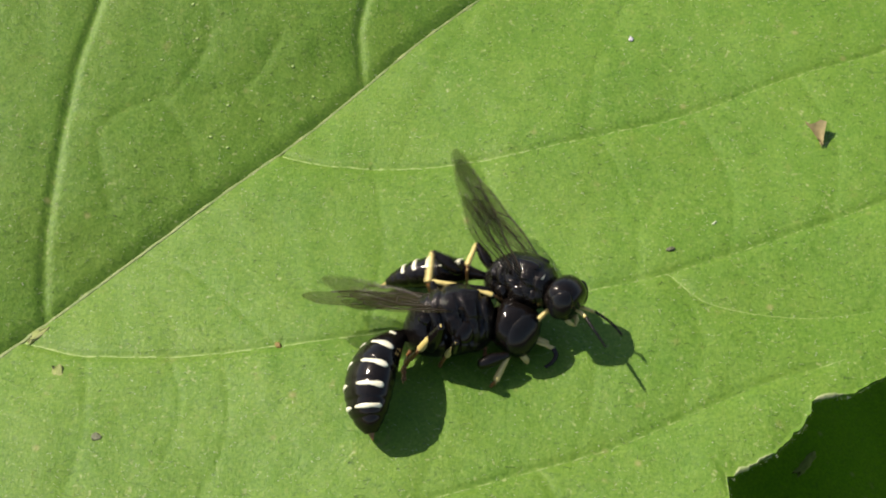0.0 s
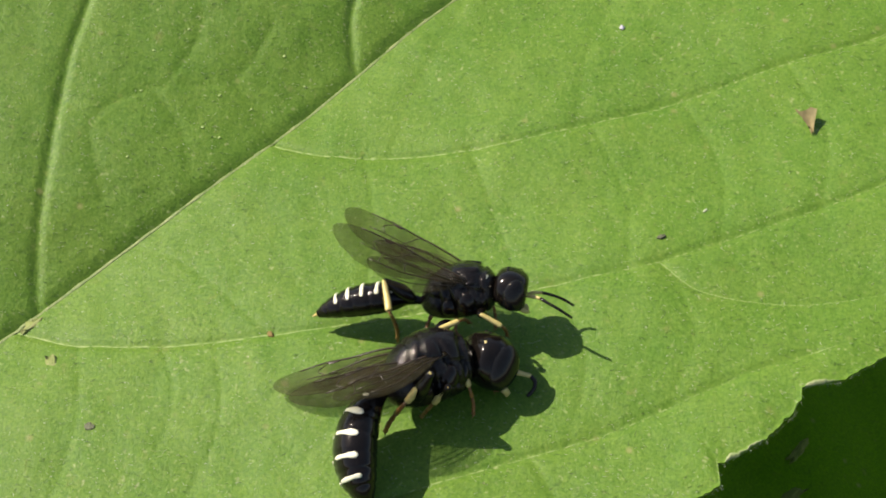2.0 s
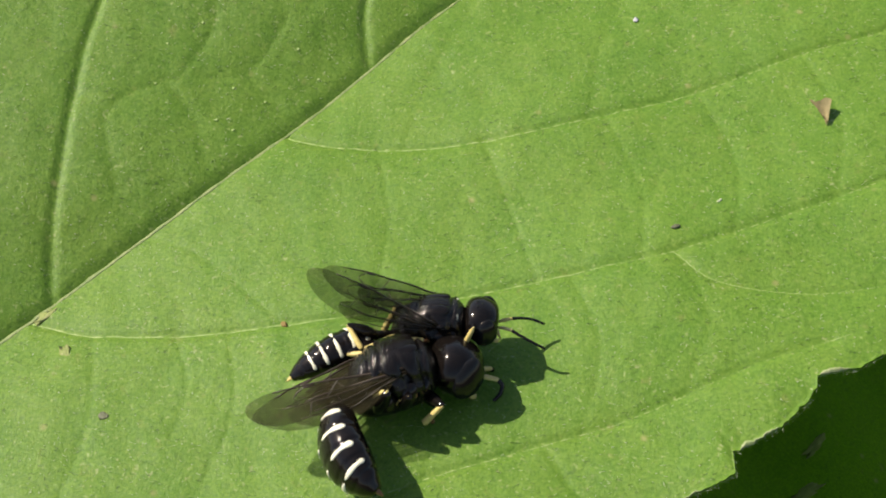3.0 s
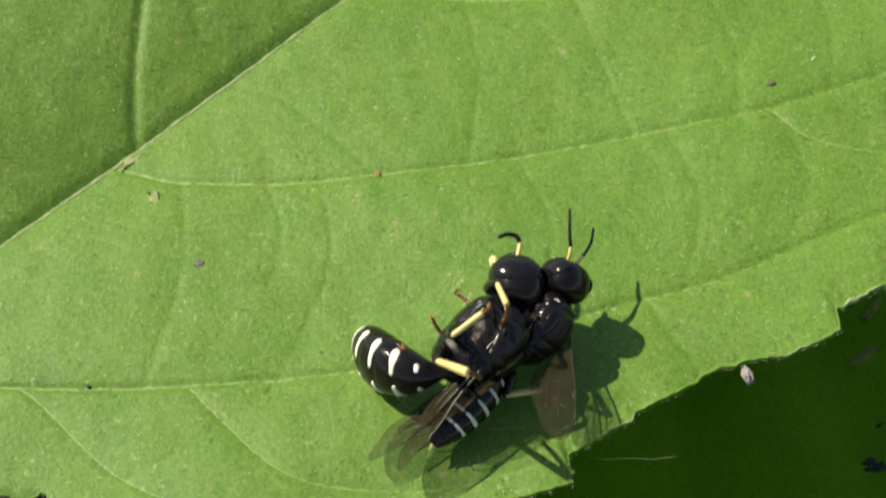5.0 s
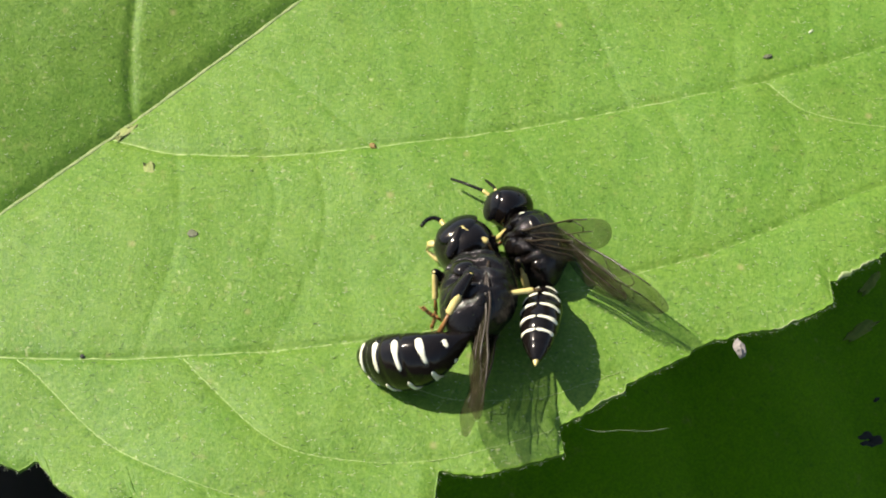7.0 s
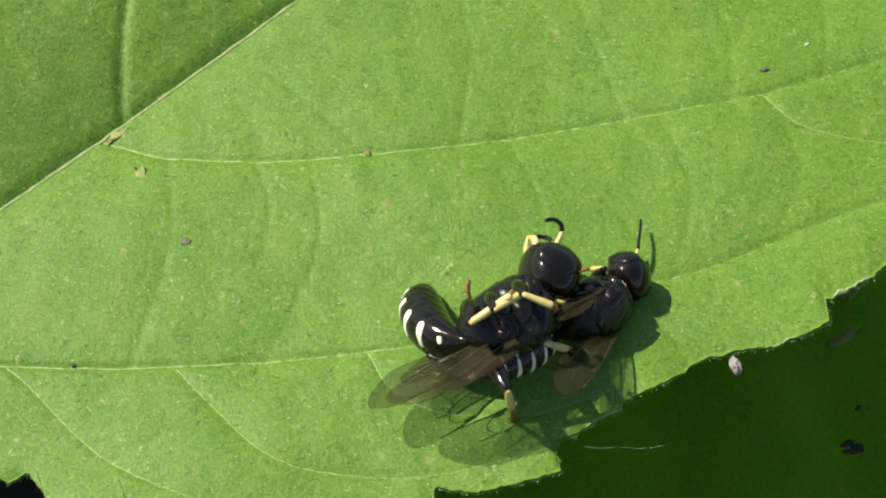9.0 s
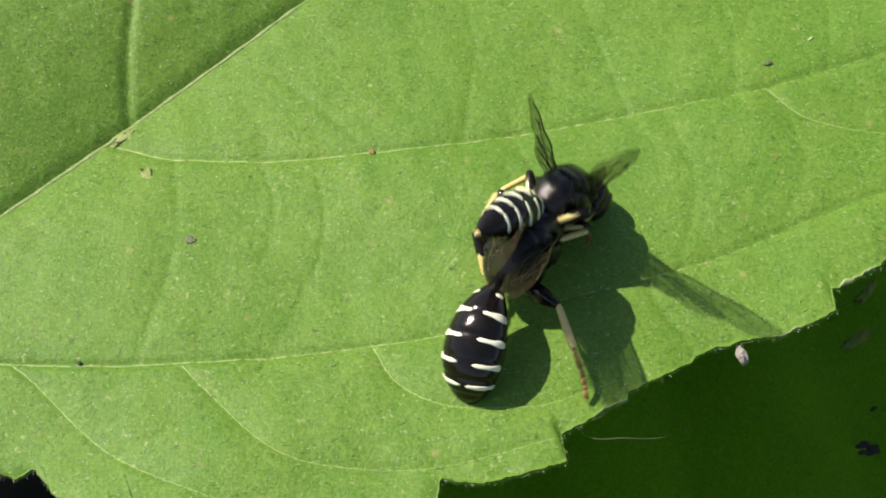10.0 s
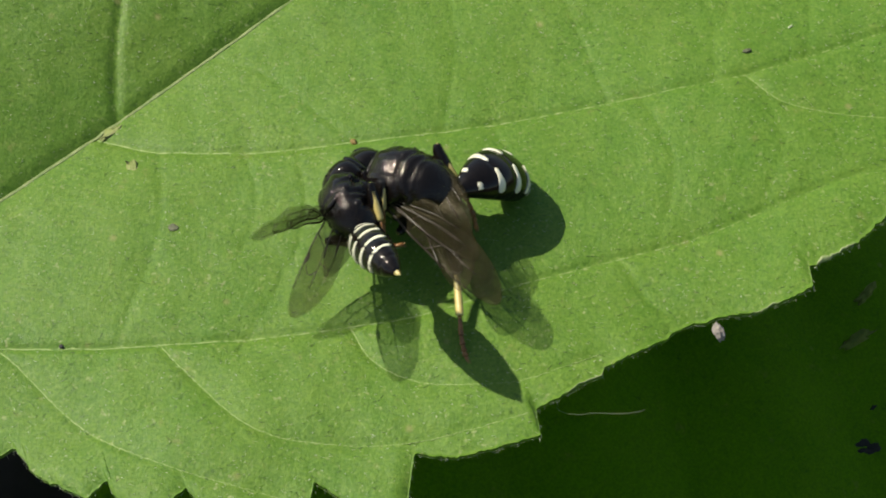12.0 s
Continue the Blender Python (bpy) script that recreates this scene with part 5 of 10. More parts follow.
    walk(female["leg_mid_left"], [(0, spot(-0.21, 0.39, 0.32, 41.6, -69.6, 155.0)), (0.5, spot(-0.18, 0.28, 0.37, 31.8, -64.9, 169.6)), (1, spot(-0.52, 0.50, 0.37, 20.5, -61.9, -168.1)), (1.5, spot(-0.73, 0.94, -0.35, 14.0, -62.6, -157.1)), (2, spot(-0.13, 0.89, -0.27, 15.7, -48.5, -161.2)), (2.5, spot(-0.27, 0.97, 0.37, 20.7, -65.7, -151.6)), (2.7, spot(-0.15, 0.93, -0.05, 45.7, -64.0, 175.6)), (4.3, spot(-0.24, 0.60, -0.44, -47.3, -71.5, -56.5)), (4.4, spot(-0.64, 1.32, -0.63, 46.4, -46.3, 169.5)), (4.5, spot(-0.46, 1.13, -1.22, 26.0, -5.7, 133.9)), (5, spot(-0.71, 1.53, -0.88, 19.5, -22.7, 127.8)), (5.5, spot(-0.04, 1.78, -0.45, 3.2, -34.0, 104.8)), (5.667, spot(0.06, 1.41, -0.91, -54.5, -25.8, 94.6)), (5.8, spot(0.15, 0.72, -1.25, -121.3, -28.1, 93.2)), (5.9, spot(0.40, 0.62, -0.91, -92.2, -56.2, 50.4)), (6, spot(-1.44, -0.17, 0.38, -36.6, -39.6, -10.4)), (6.5, spot(0.35, 0.59, -0.70, -78.6, -71.3, 14.9)), (7, spot(0.79, 0.66, -0.33, -42.1, -63.8, 8.0)), (7.2, spot(0.64, 0.66, 0.14, -19.2, -72.7, -19.7)), (7.667, spot(0.02, 1.26, -0.11, 42.7, -81.7, -131.7)), (8.333, spot(-0.58, 1.63, -0.07, 50.6, -54.7, 169.8)), (8.8, spot(-1.79, 1.99, -0.88, 54.7, -34.4, 135.9)), (9, spot(-0.99, 1.91, -1.10, 34.3, -22.1, 132.6)), (9.267, spot(-0.28, 1.74, -0.09, 0.2, -35.8, 97.4)), (9.5, spot(0.62, 0.85, -0.38, -9.2, -43.7, 54.5)), (9.6, spot(-0.57, 2.10, -0.27, -4.6, -28.1, 95.7)), (9.7, spot(-1.75, 2.73, -0.39, 21.4, -17.4, 133.4)), (9.867, spot(-0.20, 2.10, -0.19, -8.2, -18.9, 82.5)), (10, spot(0.92, 1.55, -0.45, -25.0, -42.4, 28.7)), (10.1, spot(0.54, 1.13, -0.85, -78.7, -46.3, 67.0)), (10.2, spot(0.15, 0.72, -1.25, -121.3, -28.1, 93.2)), (10.333, spot(-0.29, 0.86, 0.28, -167.0, -59.3, 78.5)), (10.416, spot(-0.84, 0.59, 0.79, 133.0, -74.1, 107.1)), (10.5, spot(-1.39, 0.32, 1.30, 48.7, -67.1, 160.5)), (11, spot(-0.89, -0.70, 1.63, -7.6, -81.3, -138.3)), (11.067, spot(-0.23, 1.14, 0.86, 43.8, -56.4, 118.2)), (11.133, spot(-0.04, 0.93, -0.20, 10.4, -44.7, 93.4)), (11.2, spot(0.15, 0.72, -1.25, -23.3, -43.9, 66.2)), (11.333, spot(0.15, 0.72, -1.25, -76.3, -40.7, 85.1)), (11.5, spot(0.15, 0.72, -1.25, -121.3, -28.1, 93.2)), (12, spot(0.15, 0.72, -1.25, -121.3, -28.1, 93.2))])
    walk(female["shin_mid_left"], [(0, spot(1.75, 0.00, 0.00, 26.6, -53.9, 147.3)), (0.5, spot(1.75, 0.00, 0.00, 14.0, -75.6, 163.8)), (1, spot(1.75, 0.00, 0.00, 30.0, -65.3, 141.5)), (1.5, spot(1.75, 0.00, 0.00, 17.5, -49.9, 152.7)), (2, spot(1.75, 0.00, 0.00, 25.2, -47.1, 136.9)), (2.5, spot(1.75, 0.00, 0.00, 35.8, -58.0, 132.9)), (4.3, spot(1.75, 0.00, 0.00, 49.1, -51.4, 124.0)), (4.4, spot(1.75, 0.00, 0.00, -1.0, -26.9, -174.4)), (4.5, spot(1.75, 0.00, 0.00, -11.8, 16.6, -145.4)), (5, spot(1.75, 0.00, 0.00, -29.6, -47.8, -108.6)), (5.26667, spot(1.75, 0.00, 0.00, 44.5, -47.1, 134.0)), (5.5, spot(1.75, 0.00, 0.00, 45.2, 1.0, 74.5)), (5.66667, spot(1.75, 0.00, 0.00, 27.5, -18.7, 124.4)), (5.8, spot(1.75, 0.00, 0.00, 0.0, -16.5, 180.0)), (5.9, spot(1.75, 0.00, 0.00, 29.3, -3.2, 108.4)), (6, spot(1.75, 0.00, 0.00, 27.3, 28.5, 41.5)), (6.16667, spot(1.75, 0.00, 0.00, -13.5, 48.5, -33.0)), (6.33333, spot(1.75, 0.00, 0.00, -48.0, 23.3, -102.1)), (6.5, spot(1.75, 0.00, 0.00, -42.1, -13.4, -149.6)), (7, spot(1.75, 0.00, 0.00, -21.7, -7.6, -168.1)), (9, spot(1.75, 0.00, 0.00, -25.4, -48.7, -141.2)), (9.26667, spot(1.75, 0.00, 0.00, -59.6, -14.7, -96.7)), (9.5, spot(1.75, 0.00, 0.00, -65.1, 29.0, -72.2)), (9.6, spot(1.75, 0.00, 0.00, -62.2, -16.9, -72.6)), (9.7, spot(1.75, 0.00, 0.00, -55.5, -62.7, -78.0)), (9.86667, spot(1.75, 0.00, 0.00, -53.4, -13.8, -67.6)), (10, spot(1.75, 0.00, 0.00, -41.4, 33.7, -53.4)), (10.1, spot(1.75, 0.00, 0.00, -36.3, -3.8, -112.7)), (10.2, spot(1.75, 0.00, 0.00, 0.0, -16.5, -180.0)), (10.5, spot(1.75, 0.00, 0.00, -5.9, 17.0, -178.9)), (10.7333, spot(1.75, 0.00, 0.00, -69.2, 19.1, -174.4)), (11, spot(1.75, 0.00, 0.00, -134.0, 23.8, -174.4)), (11.1, spot(1.75, 0.00, 0.00, -66.8, 1.8, -163.8)), (11.2, spot(1.75, 0.00, 0.00, 0.0, -16.5, 180.0)), (11.5, spot(1.75, 0.00, 0.00, 0.0, -16.5, 180.0)), (12, spot(1.75, 0.00, 0.00, 0.0, -16.5, -180.0))])
    walk(female["foot_mid_left"], [(0, spot(0.96, 0.51, 1.29, -33.1, -32.6, -140.1)), (0.5, spot(1.37, 0.11, 1.55, -33.5, -37.4, -136.8)), (1, spot(1.23, 0.42, 1.45, -25.8, -37.5, -144.8)), (1.5, spot(0.83, 0.47, 1.22, -19.6, -12.4, -150.9)), (2, spot(0.95, 0.74, 1.17, -9.6, -30.6, -163.7)), (2.5, spot(1.17, 0.62, 1.36, -16.6, -38.4, -158.6)), (4.3, spot(1.19, 0.83, 1.25, 4.4, -19.7, 176.6)), (4.5, spot(0.49, -0.87, -0.46, 1.1, 7.5, 176.8)), (5, spot(1.41, -1.02, 1.19, 0.0, -15.9, 179.9)), (5.5, spot(2.18, 1.54, -0.03, 14.5, -16.3, 162.2)), (5.8, spot(0.22, 0.00, 0.45, 0.0, -16.5, 180.0)), (5.9, spot(1.51, 0.47, -0.15, 33.3, -0.9, 140.0)), (6, spot(2.80, 0.93, -0.76, 52.2, 30.6, 110.4)), (6.26667, spot(1.61, 0.07, -0.20, 119.0, 51.9, 143.9)), (6.5, spot(0.41, -0.79, 0.37, -169.5, 34.8, -177.2)), (7, spot(0.20, -0.33, 0.21, -128.1, 41.9, -155.9)), (8, spot(0.56, -0.49, 0.71, -63.4, 0.3, -151.7)), (9, spot(0.93, -0.66, 1.20, 6.4, -20.3, 171.1)), (9.16667, spot(1.34, -0.89, 0.54, -46.2, -9.4, -151.8)), (9.33333, spot(1.76, -1.11, -0.12, -86.7, 24.1, -134.8)), (9.5, spot(2.18, -1.33, -0.78, -141.5, 59.4, -152.0)), (9.56667, spot(2.09, -1.13, -0.04, -87.6, 24.5, -134.8)), (9.63333, spot(1.99, -0.92, 0.69, -48.0, -8.8, -151.0)), (9.7, spot(1.90, -0.72, 1.42, 3.5, -20.9, 172.7)), (9.8, spot(2.12, -0.84, 0.65, 50.1, 1.3, 134.2)), (9.9, spot(2.33, -0.95, -0.12, 83.3, 42.4, 117.8)), (10, spot(2.54, -1.07, -0.89, -176.4, 78.2, -177.0)), (10.0667, spot(1.77, -0.71, -0.44, -83.0, 41.1, -121.8)), (10.1333, spot(0.99, -0.36, 0.01, -47.8, 1.7, -140.6)), (10.2, spot(0.22, -0.00, 0.45, 0.0, -16.5, -180.0)), (10.5, spot(0.22, -0.03, -0.47, -31.9, -23.4, -149.9)), (11, spot(0.29, -0.14, -0.65, -43.0, -24.0, -143.7)), (11.2, spot(0.22, 0.00, 0.45, 0.0, -16.5, 180.0)), (11.5, spot(0.22, 0.00, 0.45, 0.0, -16.5, 180.0)), (12, spot(0.22, -0.00, 0.45, 0.0, -16.5, -180.0))])
    walk(female["leg_hind_left"], [(0, spot(-1.05, 0.68, -1.15, -86.0, -45.4, 73.1)), (0.5, spot(-1.05, 0.68, -1.15, -86.0, -45.4, 73.1)), (1, spot(-1.05, 0.68, -1.15, -86.0, -45.4, 73.1)), (1.5, spot(-1.05, 0.68, -1.15, -86.0, -45.4, 73.1)), (1.667, spot(-1.22, 0.76, -1.07, -51.1, -21.1, 95.3)), (1.833, spot(-1.38, 0.83, -0.98, -12.9, -12.8, 125.9)), (2, spot(-1.07, 1.35, -0.79, 18.6, -27.3, 156.4)), (2.167, spot(-1.38, 0.83, -0.98, -11.6, -12.6, 126.2)), (2.333, spot(-1.22, 0.76, -1.07, -48.9, -20.0, 95.7)), (2.5, spot(-1.05, 0.68, -1.15, -82.5, -43.3, 72.7)), (2.7, spot(-1.07, 0.58, -1.12, -78.0, -65.8, 43.1)), (3.4, spot(-1.27, 0.15, -0.75, -28.5, -67.2, -30.0)), (4.3, spot(-1.85, -0.52, -0.40, -13.4, -24.9, -103.0)), (4.4, spot(-1.37, 0.24, -0.73, 20.6, -23.9, -173.5)), (4.5, spot(-0.41, 0.02, -1.32, 23.7, -0.5, 126.5)), (5, spot(-1.27, 0.49, -1.15, 19.5, -22.9, 134.3)), (5.5, spot(-1.08, 0.69, -1.20, 7.2, -25.0, 122.7)), (5.667, spot(-1.12, 0.83, -1.09, -33.6, -23.2, 88.6)), (5.8, spot(-1.05, 0.68, -1.15, -86.0, -45.4, 73.1)), (6, spot(-1.05, 0.68, -1.15, -86.0, -45.4, 73.1)), (6.5, spot(-1.05, 0.68, -1.15, -86.0, -45.4, 73.1)), (7, spot(-1.05, 0.68, -1.15, -86.0, -45.4, 73.1)), (7.2, spot(-1.08, 0.70, -1.13, -80.8, -42.3, 75.1)), (7.667, spot(-1.23, 0.82, -1.00, -48.7, -27.2, 92.6)), (8.333, spot(-1.41, 0.96, -0.85, -10.6, -22.5, 118.5)), (8.8, spot(-2.39, 1.05, -1.32, 35.0, -23.6, 128.0)), (9, spot(-1.37, 0.88, -1.57, 36.2, -22.8, 138.6)), (9.133, spot(-1.35, 0.88, -1.25, 6.7, -16.6, 121.6)), (9.267, spot(-1.32, 0.89, -0.92, -23.0, -19.2, 103.7)), (9.383, spot(-1.18, 0.79, -1.04, -48.3, -24.8, 83.4)), (9.5, spot(-1.05, 0.68, -1.15, -72.3, -37.8, 66.2)), (9.6, spot(-1.59, 1.60, -0.44, -24.5, -25.1, 92.6)), (9.7, spot(-2.14, 2.52, 0.27, 23.4, -33.7, 120.6)), (9.867, spot(-1.59, 1.60, -0.44, -30.7, -29.2, 94.0)), (10, spot(-1.05, 0.68, -1.15, -86.0, -45.4, 73.1)), (10.2, spot(-1.05, 0.68, -1.15, -86.0, -45.4, 73.1)), (10.5, spot(-1.05, 0.68, -1.15, -86.0, -45.4, 73.1)), (11, spot(-1.05, 0.68, -1.15, -86.0, -45.4, 73.1)), (11.2, spot(-1.05, 0.68, -1.15, -73.2, -38.3, 67.2)), (11.333, spot(-2.89, 1.93, -0.69, -28.8, -7.6, 101.7)), (11.5, spot(-4.56, 2.84, 0.55, 10.8, -23.5, 148.4)), (12, spot(-1.91, 1.33, -1.28, 24.4, 27.1, 112.0))])
    walk(female["shin_hind_left"], [(0, spot(2.10, 0.00, 0.00, 0.0, -15.5, 180.0)), (0.5, spot(2.10, 0.00, 0.00, 0.0, -15.5, 180.0)), (1, spot(2.10, 0.00, 0.00, 0.0, -15.5, 180.0)), (1.5, spot(2.10, 0.00, 0.00, 0.0, -15.5, -180.0)), (2, spot(2.10, 0.00, 0.00, 2.8, 3.4, 174.6)), (2.5, spot(2.10, 0.00, 0.00, 0.0, -15.5, -180.0)), (4.3, spot(2.10, 0.00, 0.00, 7.0, -37.1, 150.0)), (4.36667, spot(2.10, 0.00, 0.00, -0.3, -37.4, 101.1)), (4.43333, spot(2.10, 0.00, 0.00, -4.9, -42.1, 50.7)), (4.5, spot(2.10, 0.00, 0.00, -2.7, -47.8, -4.2)), (5, spot(2.10, 0.00, 0.00, -4.8, -41.8, -5.1)), (5.5, spot(2.10, 0.00, 0.00, 18.3, -37.1, 9.6)), (5.6, spot(2.10, 0.00, 0.00, 2.7, -37.5, 71.9)), (5.7, spot(2.10, 0.00, 0.00, -5.0, -27.0, 128.9)), (5.8, spot(2.10, 0.00, 0.00, 0.0, -15.5, -180.0)), (6, spot(2.10, 0.00, 0.00, -0.0, -15.5, -180.0)), (6.5, spot(2.10, 0.00, 0.00, 0.0, -15.5, -180.0)), (7, spot(2.10, 0.00, 0.00, -0.0, -15.5, -180.0)), (9, spot(2.10, 0.00, 0.00, -44.7, -50.3, -105.0)), (9.5, spot(2.10, 0.00, 0.00, 0.0, -15.5, 180.0)), (9.6, spot(2.10, 0.00, 0.00, 21.7, -65.1, 124.9)), (9.7, spot(2.10, 0.00, 0.00, 113.6, -43.9, 4.3)), (9.86667, spot(2.10, 0.00, 0.00, 21.7, -65.1, 124.9)), (10, spot(2.10, 0.00, 0.00, -0.0, -15.5, -180.0)), (10.2, spot(2.10, 0.00, 0.00, -0.0, -15.5, -180.0)), (10.5, spot(2.10, 0.00, 0.00, 0.0, -15.5, 180.0)), (11, spot(2.10, 0.00, 0.00, -0.0, -15.5, -180.0)), (11.2, spot(2.10, 0.00, 0.00, -0.0, -15.5, -180.0)), (11.3333, spot(2.10, 0.00, 0.00, -18.1, 5.6, -144.8)), (11.5, spot(2.10, 0.00, 0.00, -21.7, 33.0, -112.4)), (11.7333, spot(2.10, 0.00, 0.00, 1.5, 13.9, -47.3)), (12, spot(2.10, 0.00, 0.00, -4.1, -13.9, 8.3))])
    walk(female["foot_hind_left"], [(0, spot(0.12, 0.00, 0.55, 0.0, -15.5, 180.0)), (0.5, spot(0.12, 0.00, 0.55, 0.0, -15.5, 180.0)), (1, spot(0.12, 0.00, 0.55, 0.0, -15.5, 180.0)), (1.5, spot(0.12, -0.00, 0.55, 0.0, -15.5, -180.0)), (2, spot(0.06, 0.19, -0.12, -18.8, 2.4, -138.1)), (2.5, spot(0.12, -0.00, 0.55, 0.0, -15.5, -180.0)), (4.3, spot(0.68, 0.82, 1.24, -0.3, 14.8, -178.8)), (4.5, spot(3.47, -0.10, 1.52, 3.8, -19.0, 166.4)), (5, spot(3.62, -0.14, 1.37, 9.9, -18.7, 154.2)), (5.5, spot(3.71, 0.27, 1.24, 7.6, -29.8, 167.1)), (5.8, spot(0.12, -0.00, 0.55, 0.0, -15.5, -180.0)), (6, spot(0.12, -0.00, 0.55, -0.0, -15.5, -180.0)), (6.5, spot(0.12, -0.00, 0.55, 0.0, -15.5, -180.0)), (7, spot(0.12, -0.00, 0.55, -0.0, -15.5, -180.0)), (9, spot(1.76, -1.27, 1.58, 6.0, -21.0, 170.9)), (9.5, spot(0.12, 0.00, 0.55, 0.0, -15.5, 180.0)), (9.7, spot(3.57, 0.11, 1.42, 16.7, -36.6, 157.4)), (10, spot(0.12, -0.00, 0.55, -0.0, -15.5, -180.0)), (10.2, spot(0.12, -0.00, 0.55, -0.0, -15.5, -180.0)), (10.5, spot(0.12, 0.00, 0.55, 0.0, -15.5, 180.0)), (11, spot(0.12, -0.00, 0.55, -0.0, -15.5, -180.0)), (11.2, spot(0.12, -0.00, 0.55, -0.0, -15.5, -180.0)), (11.3333, spot(0.78, -0.79, -0.28, -18.1, 5.6, -144.8)), (11.5, spot(1.44, -1.59, -1.12, -21.7, 33.0, -112.4)), (11.7333, spot(2.76, -0.65, -0.31, 1.5, 13.9, -47.3)), (12, spot(4.07, 0.29, 0.49, -4.1, -13.9, 8.3))])
    walk(female["forewing_right"], [(0, spot(0.62, -1.32, 1.00, -9.1, -7.4, 147.5)), (0.167, spot(0.62, -1.32, 1.00, 44.4, -2.9, 168.1)), (0.333, spot(0.62, -1.32, 1.00, 100.2, 3.6, 165.6)), (0.5, spot(0.62, -1.32, 1.00, 156.4, 9.3, 169.6)), (1, spot(0.62, -1.32, 1.00, 154.5, 15.6, 173.0)), (1.133, spot(0.62, -1.32, 1.00, 115.5, 10.0, 165.5)), (1.267, spot(0.62, -1.32, 1.00, 78.0, 1.1, 163.2)), (1.383, spot(0.62, -1.32, 1.00, 40.8, -5.4, 163.9)), (1.5, spot(0.62, -1.32, 1.00, 3.0, -10.1, 168.4)), (2, spot(0.62, -1.32, 1.00, -28.8, 5.3, 168.2)), (2.5, spot(0.62, -1.32, 1.00, -25.6, 5.7, 171.4)), (2.7, spot(0.62, -1.32, 1.00, -29.8, 4.5, 171.7)), (3.4, spot(0.62, -1.32, 1.00, -83.4, -4.8, 175.4)), (4.3, spot(0.62, -1.32, 1.00, -143.4, -16.2, -168.9)), (4.4, spot(0.62, -1.32, 1.00, -96.7, 8.7, -173.4)), (4.5, spot(0.62, -1.32, 1.00, -48.1, 19.3, -161.4)), (5, spot(0.62, -1.32, 1.00, -49.9, 15.2, -179.4)), (5.5, spot(0.62, -1.32, 1.00, -54.1, 18.8, 177.1)), (5.8, spot(0.62, -1.32, 1.00, -88.6, 14.8, 168.6)), (6, spot(0.62, -1.32, 1.00, -149.8, -13.9, -174.8)), (6.267, spot(0.62, -1.32, 1.00, -105.8, -5.1, 178.2)), (6.5, spot(0.62, -1.32, 1.00, -62.9, 6.0, 179.3)), (7, spot(0.62, -1.32, 1.00, -46.7, 13.5, 177.1)), (7.2, spot(0.62, -1.32, 1.00, -46.7, 13.7, 177.5)), (8.8, spot(0.62, -1.32, 1.00, -53.5, 15.0, -174.2)), (9, spot(0.62, -1.32, 1.00, -56.5, 14.4, -173.9)), (9.267, spot(0.62, -1.32, 1.00, -104.1, -7.4, 178.7)), (9.5, spot(0.62, -1.32, 1.00, -154.9, -27.2, -169.3)), (9.6, spot(0.62, -1.32, 1.00, -101.6, -9.3, 176.8)), (9.7, spot(0.62, -1.32, 1.00, -52.5, 12.2, -177.7)), (9.867, spot(0.62, -1.32, 1.00, -94.9, -8.3, 179.8)), (10, spot(0.62, -1.32, 1.00, -141.0, -24.9, -167.1)), (10.2, spot(0.62, -1.32, 1.00, -157.1, 27.0, 152.4)), (10.333, spot(0.62, -1.32, 1.00, -83.3, 17.5, 165.4)), (10.5, spot(0.62, -1.32, 1.00, -15.5, 3.1, 160.3)), (10.667, spot(0.62, -1.32, 1.00, 42.4, 7.9, 154.0)), (10.833, spot(0.62, -1.32, 1.00, 101.0, 15.8, 154.9)), (11, spot(0.62, -1.32, 1.00, 161.7, 19.0, 162.5)), (11.2, spot(0.62, -1.32, 1.00, -131.7, 15.9, 156.2)), (11.5, spot(0.62, -1.32, 1.00, -161.3, 21.8, 151.2)), (11.617, spot(0.62, -1.32, 1.00, -123.5, 14.5, 148.6)), (11.733, spot(0.62, -1.32, 1.00, -86.3, 10.3, 142.0)), (11.867, spot(0.62, -1.32, 1.00, -49.1, 10.7, 134.3)), (12, spot(0.62, -1.32, 1.00, -11.8, 15.7, 128.3))])
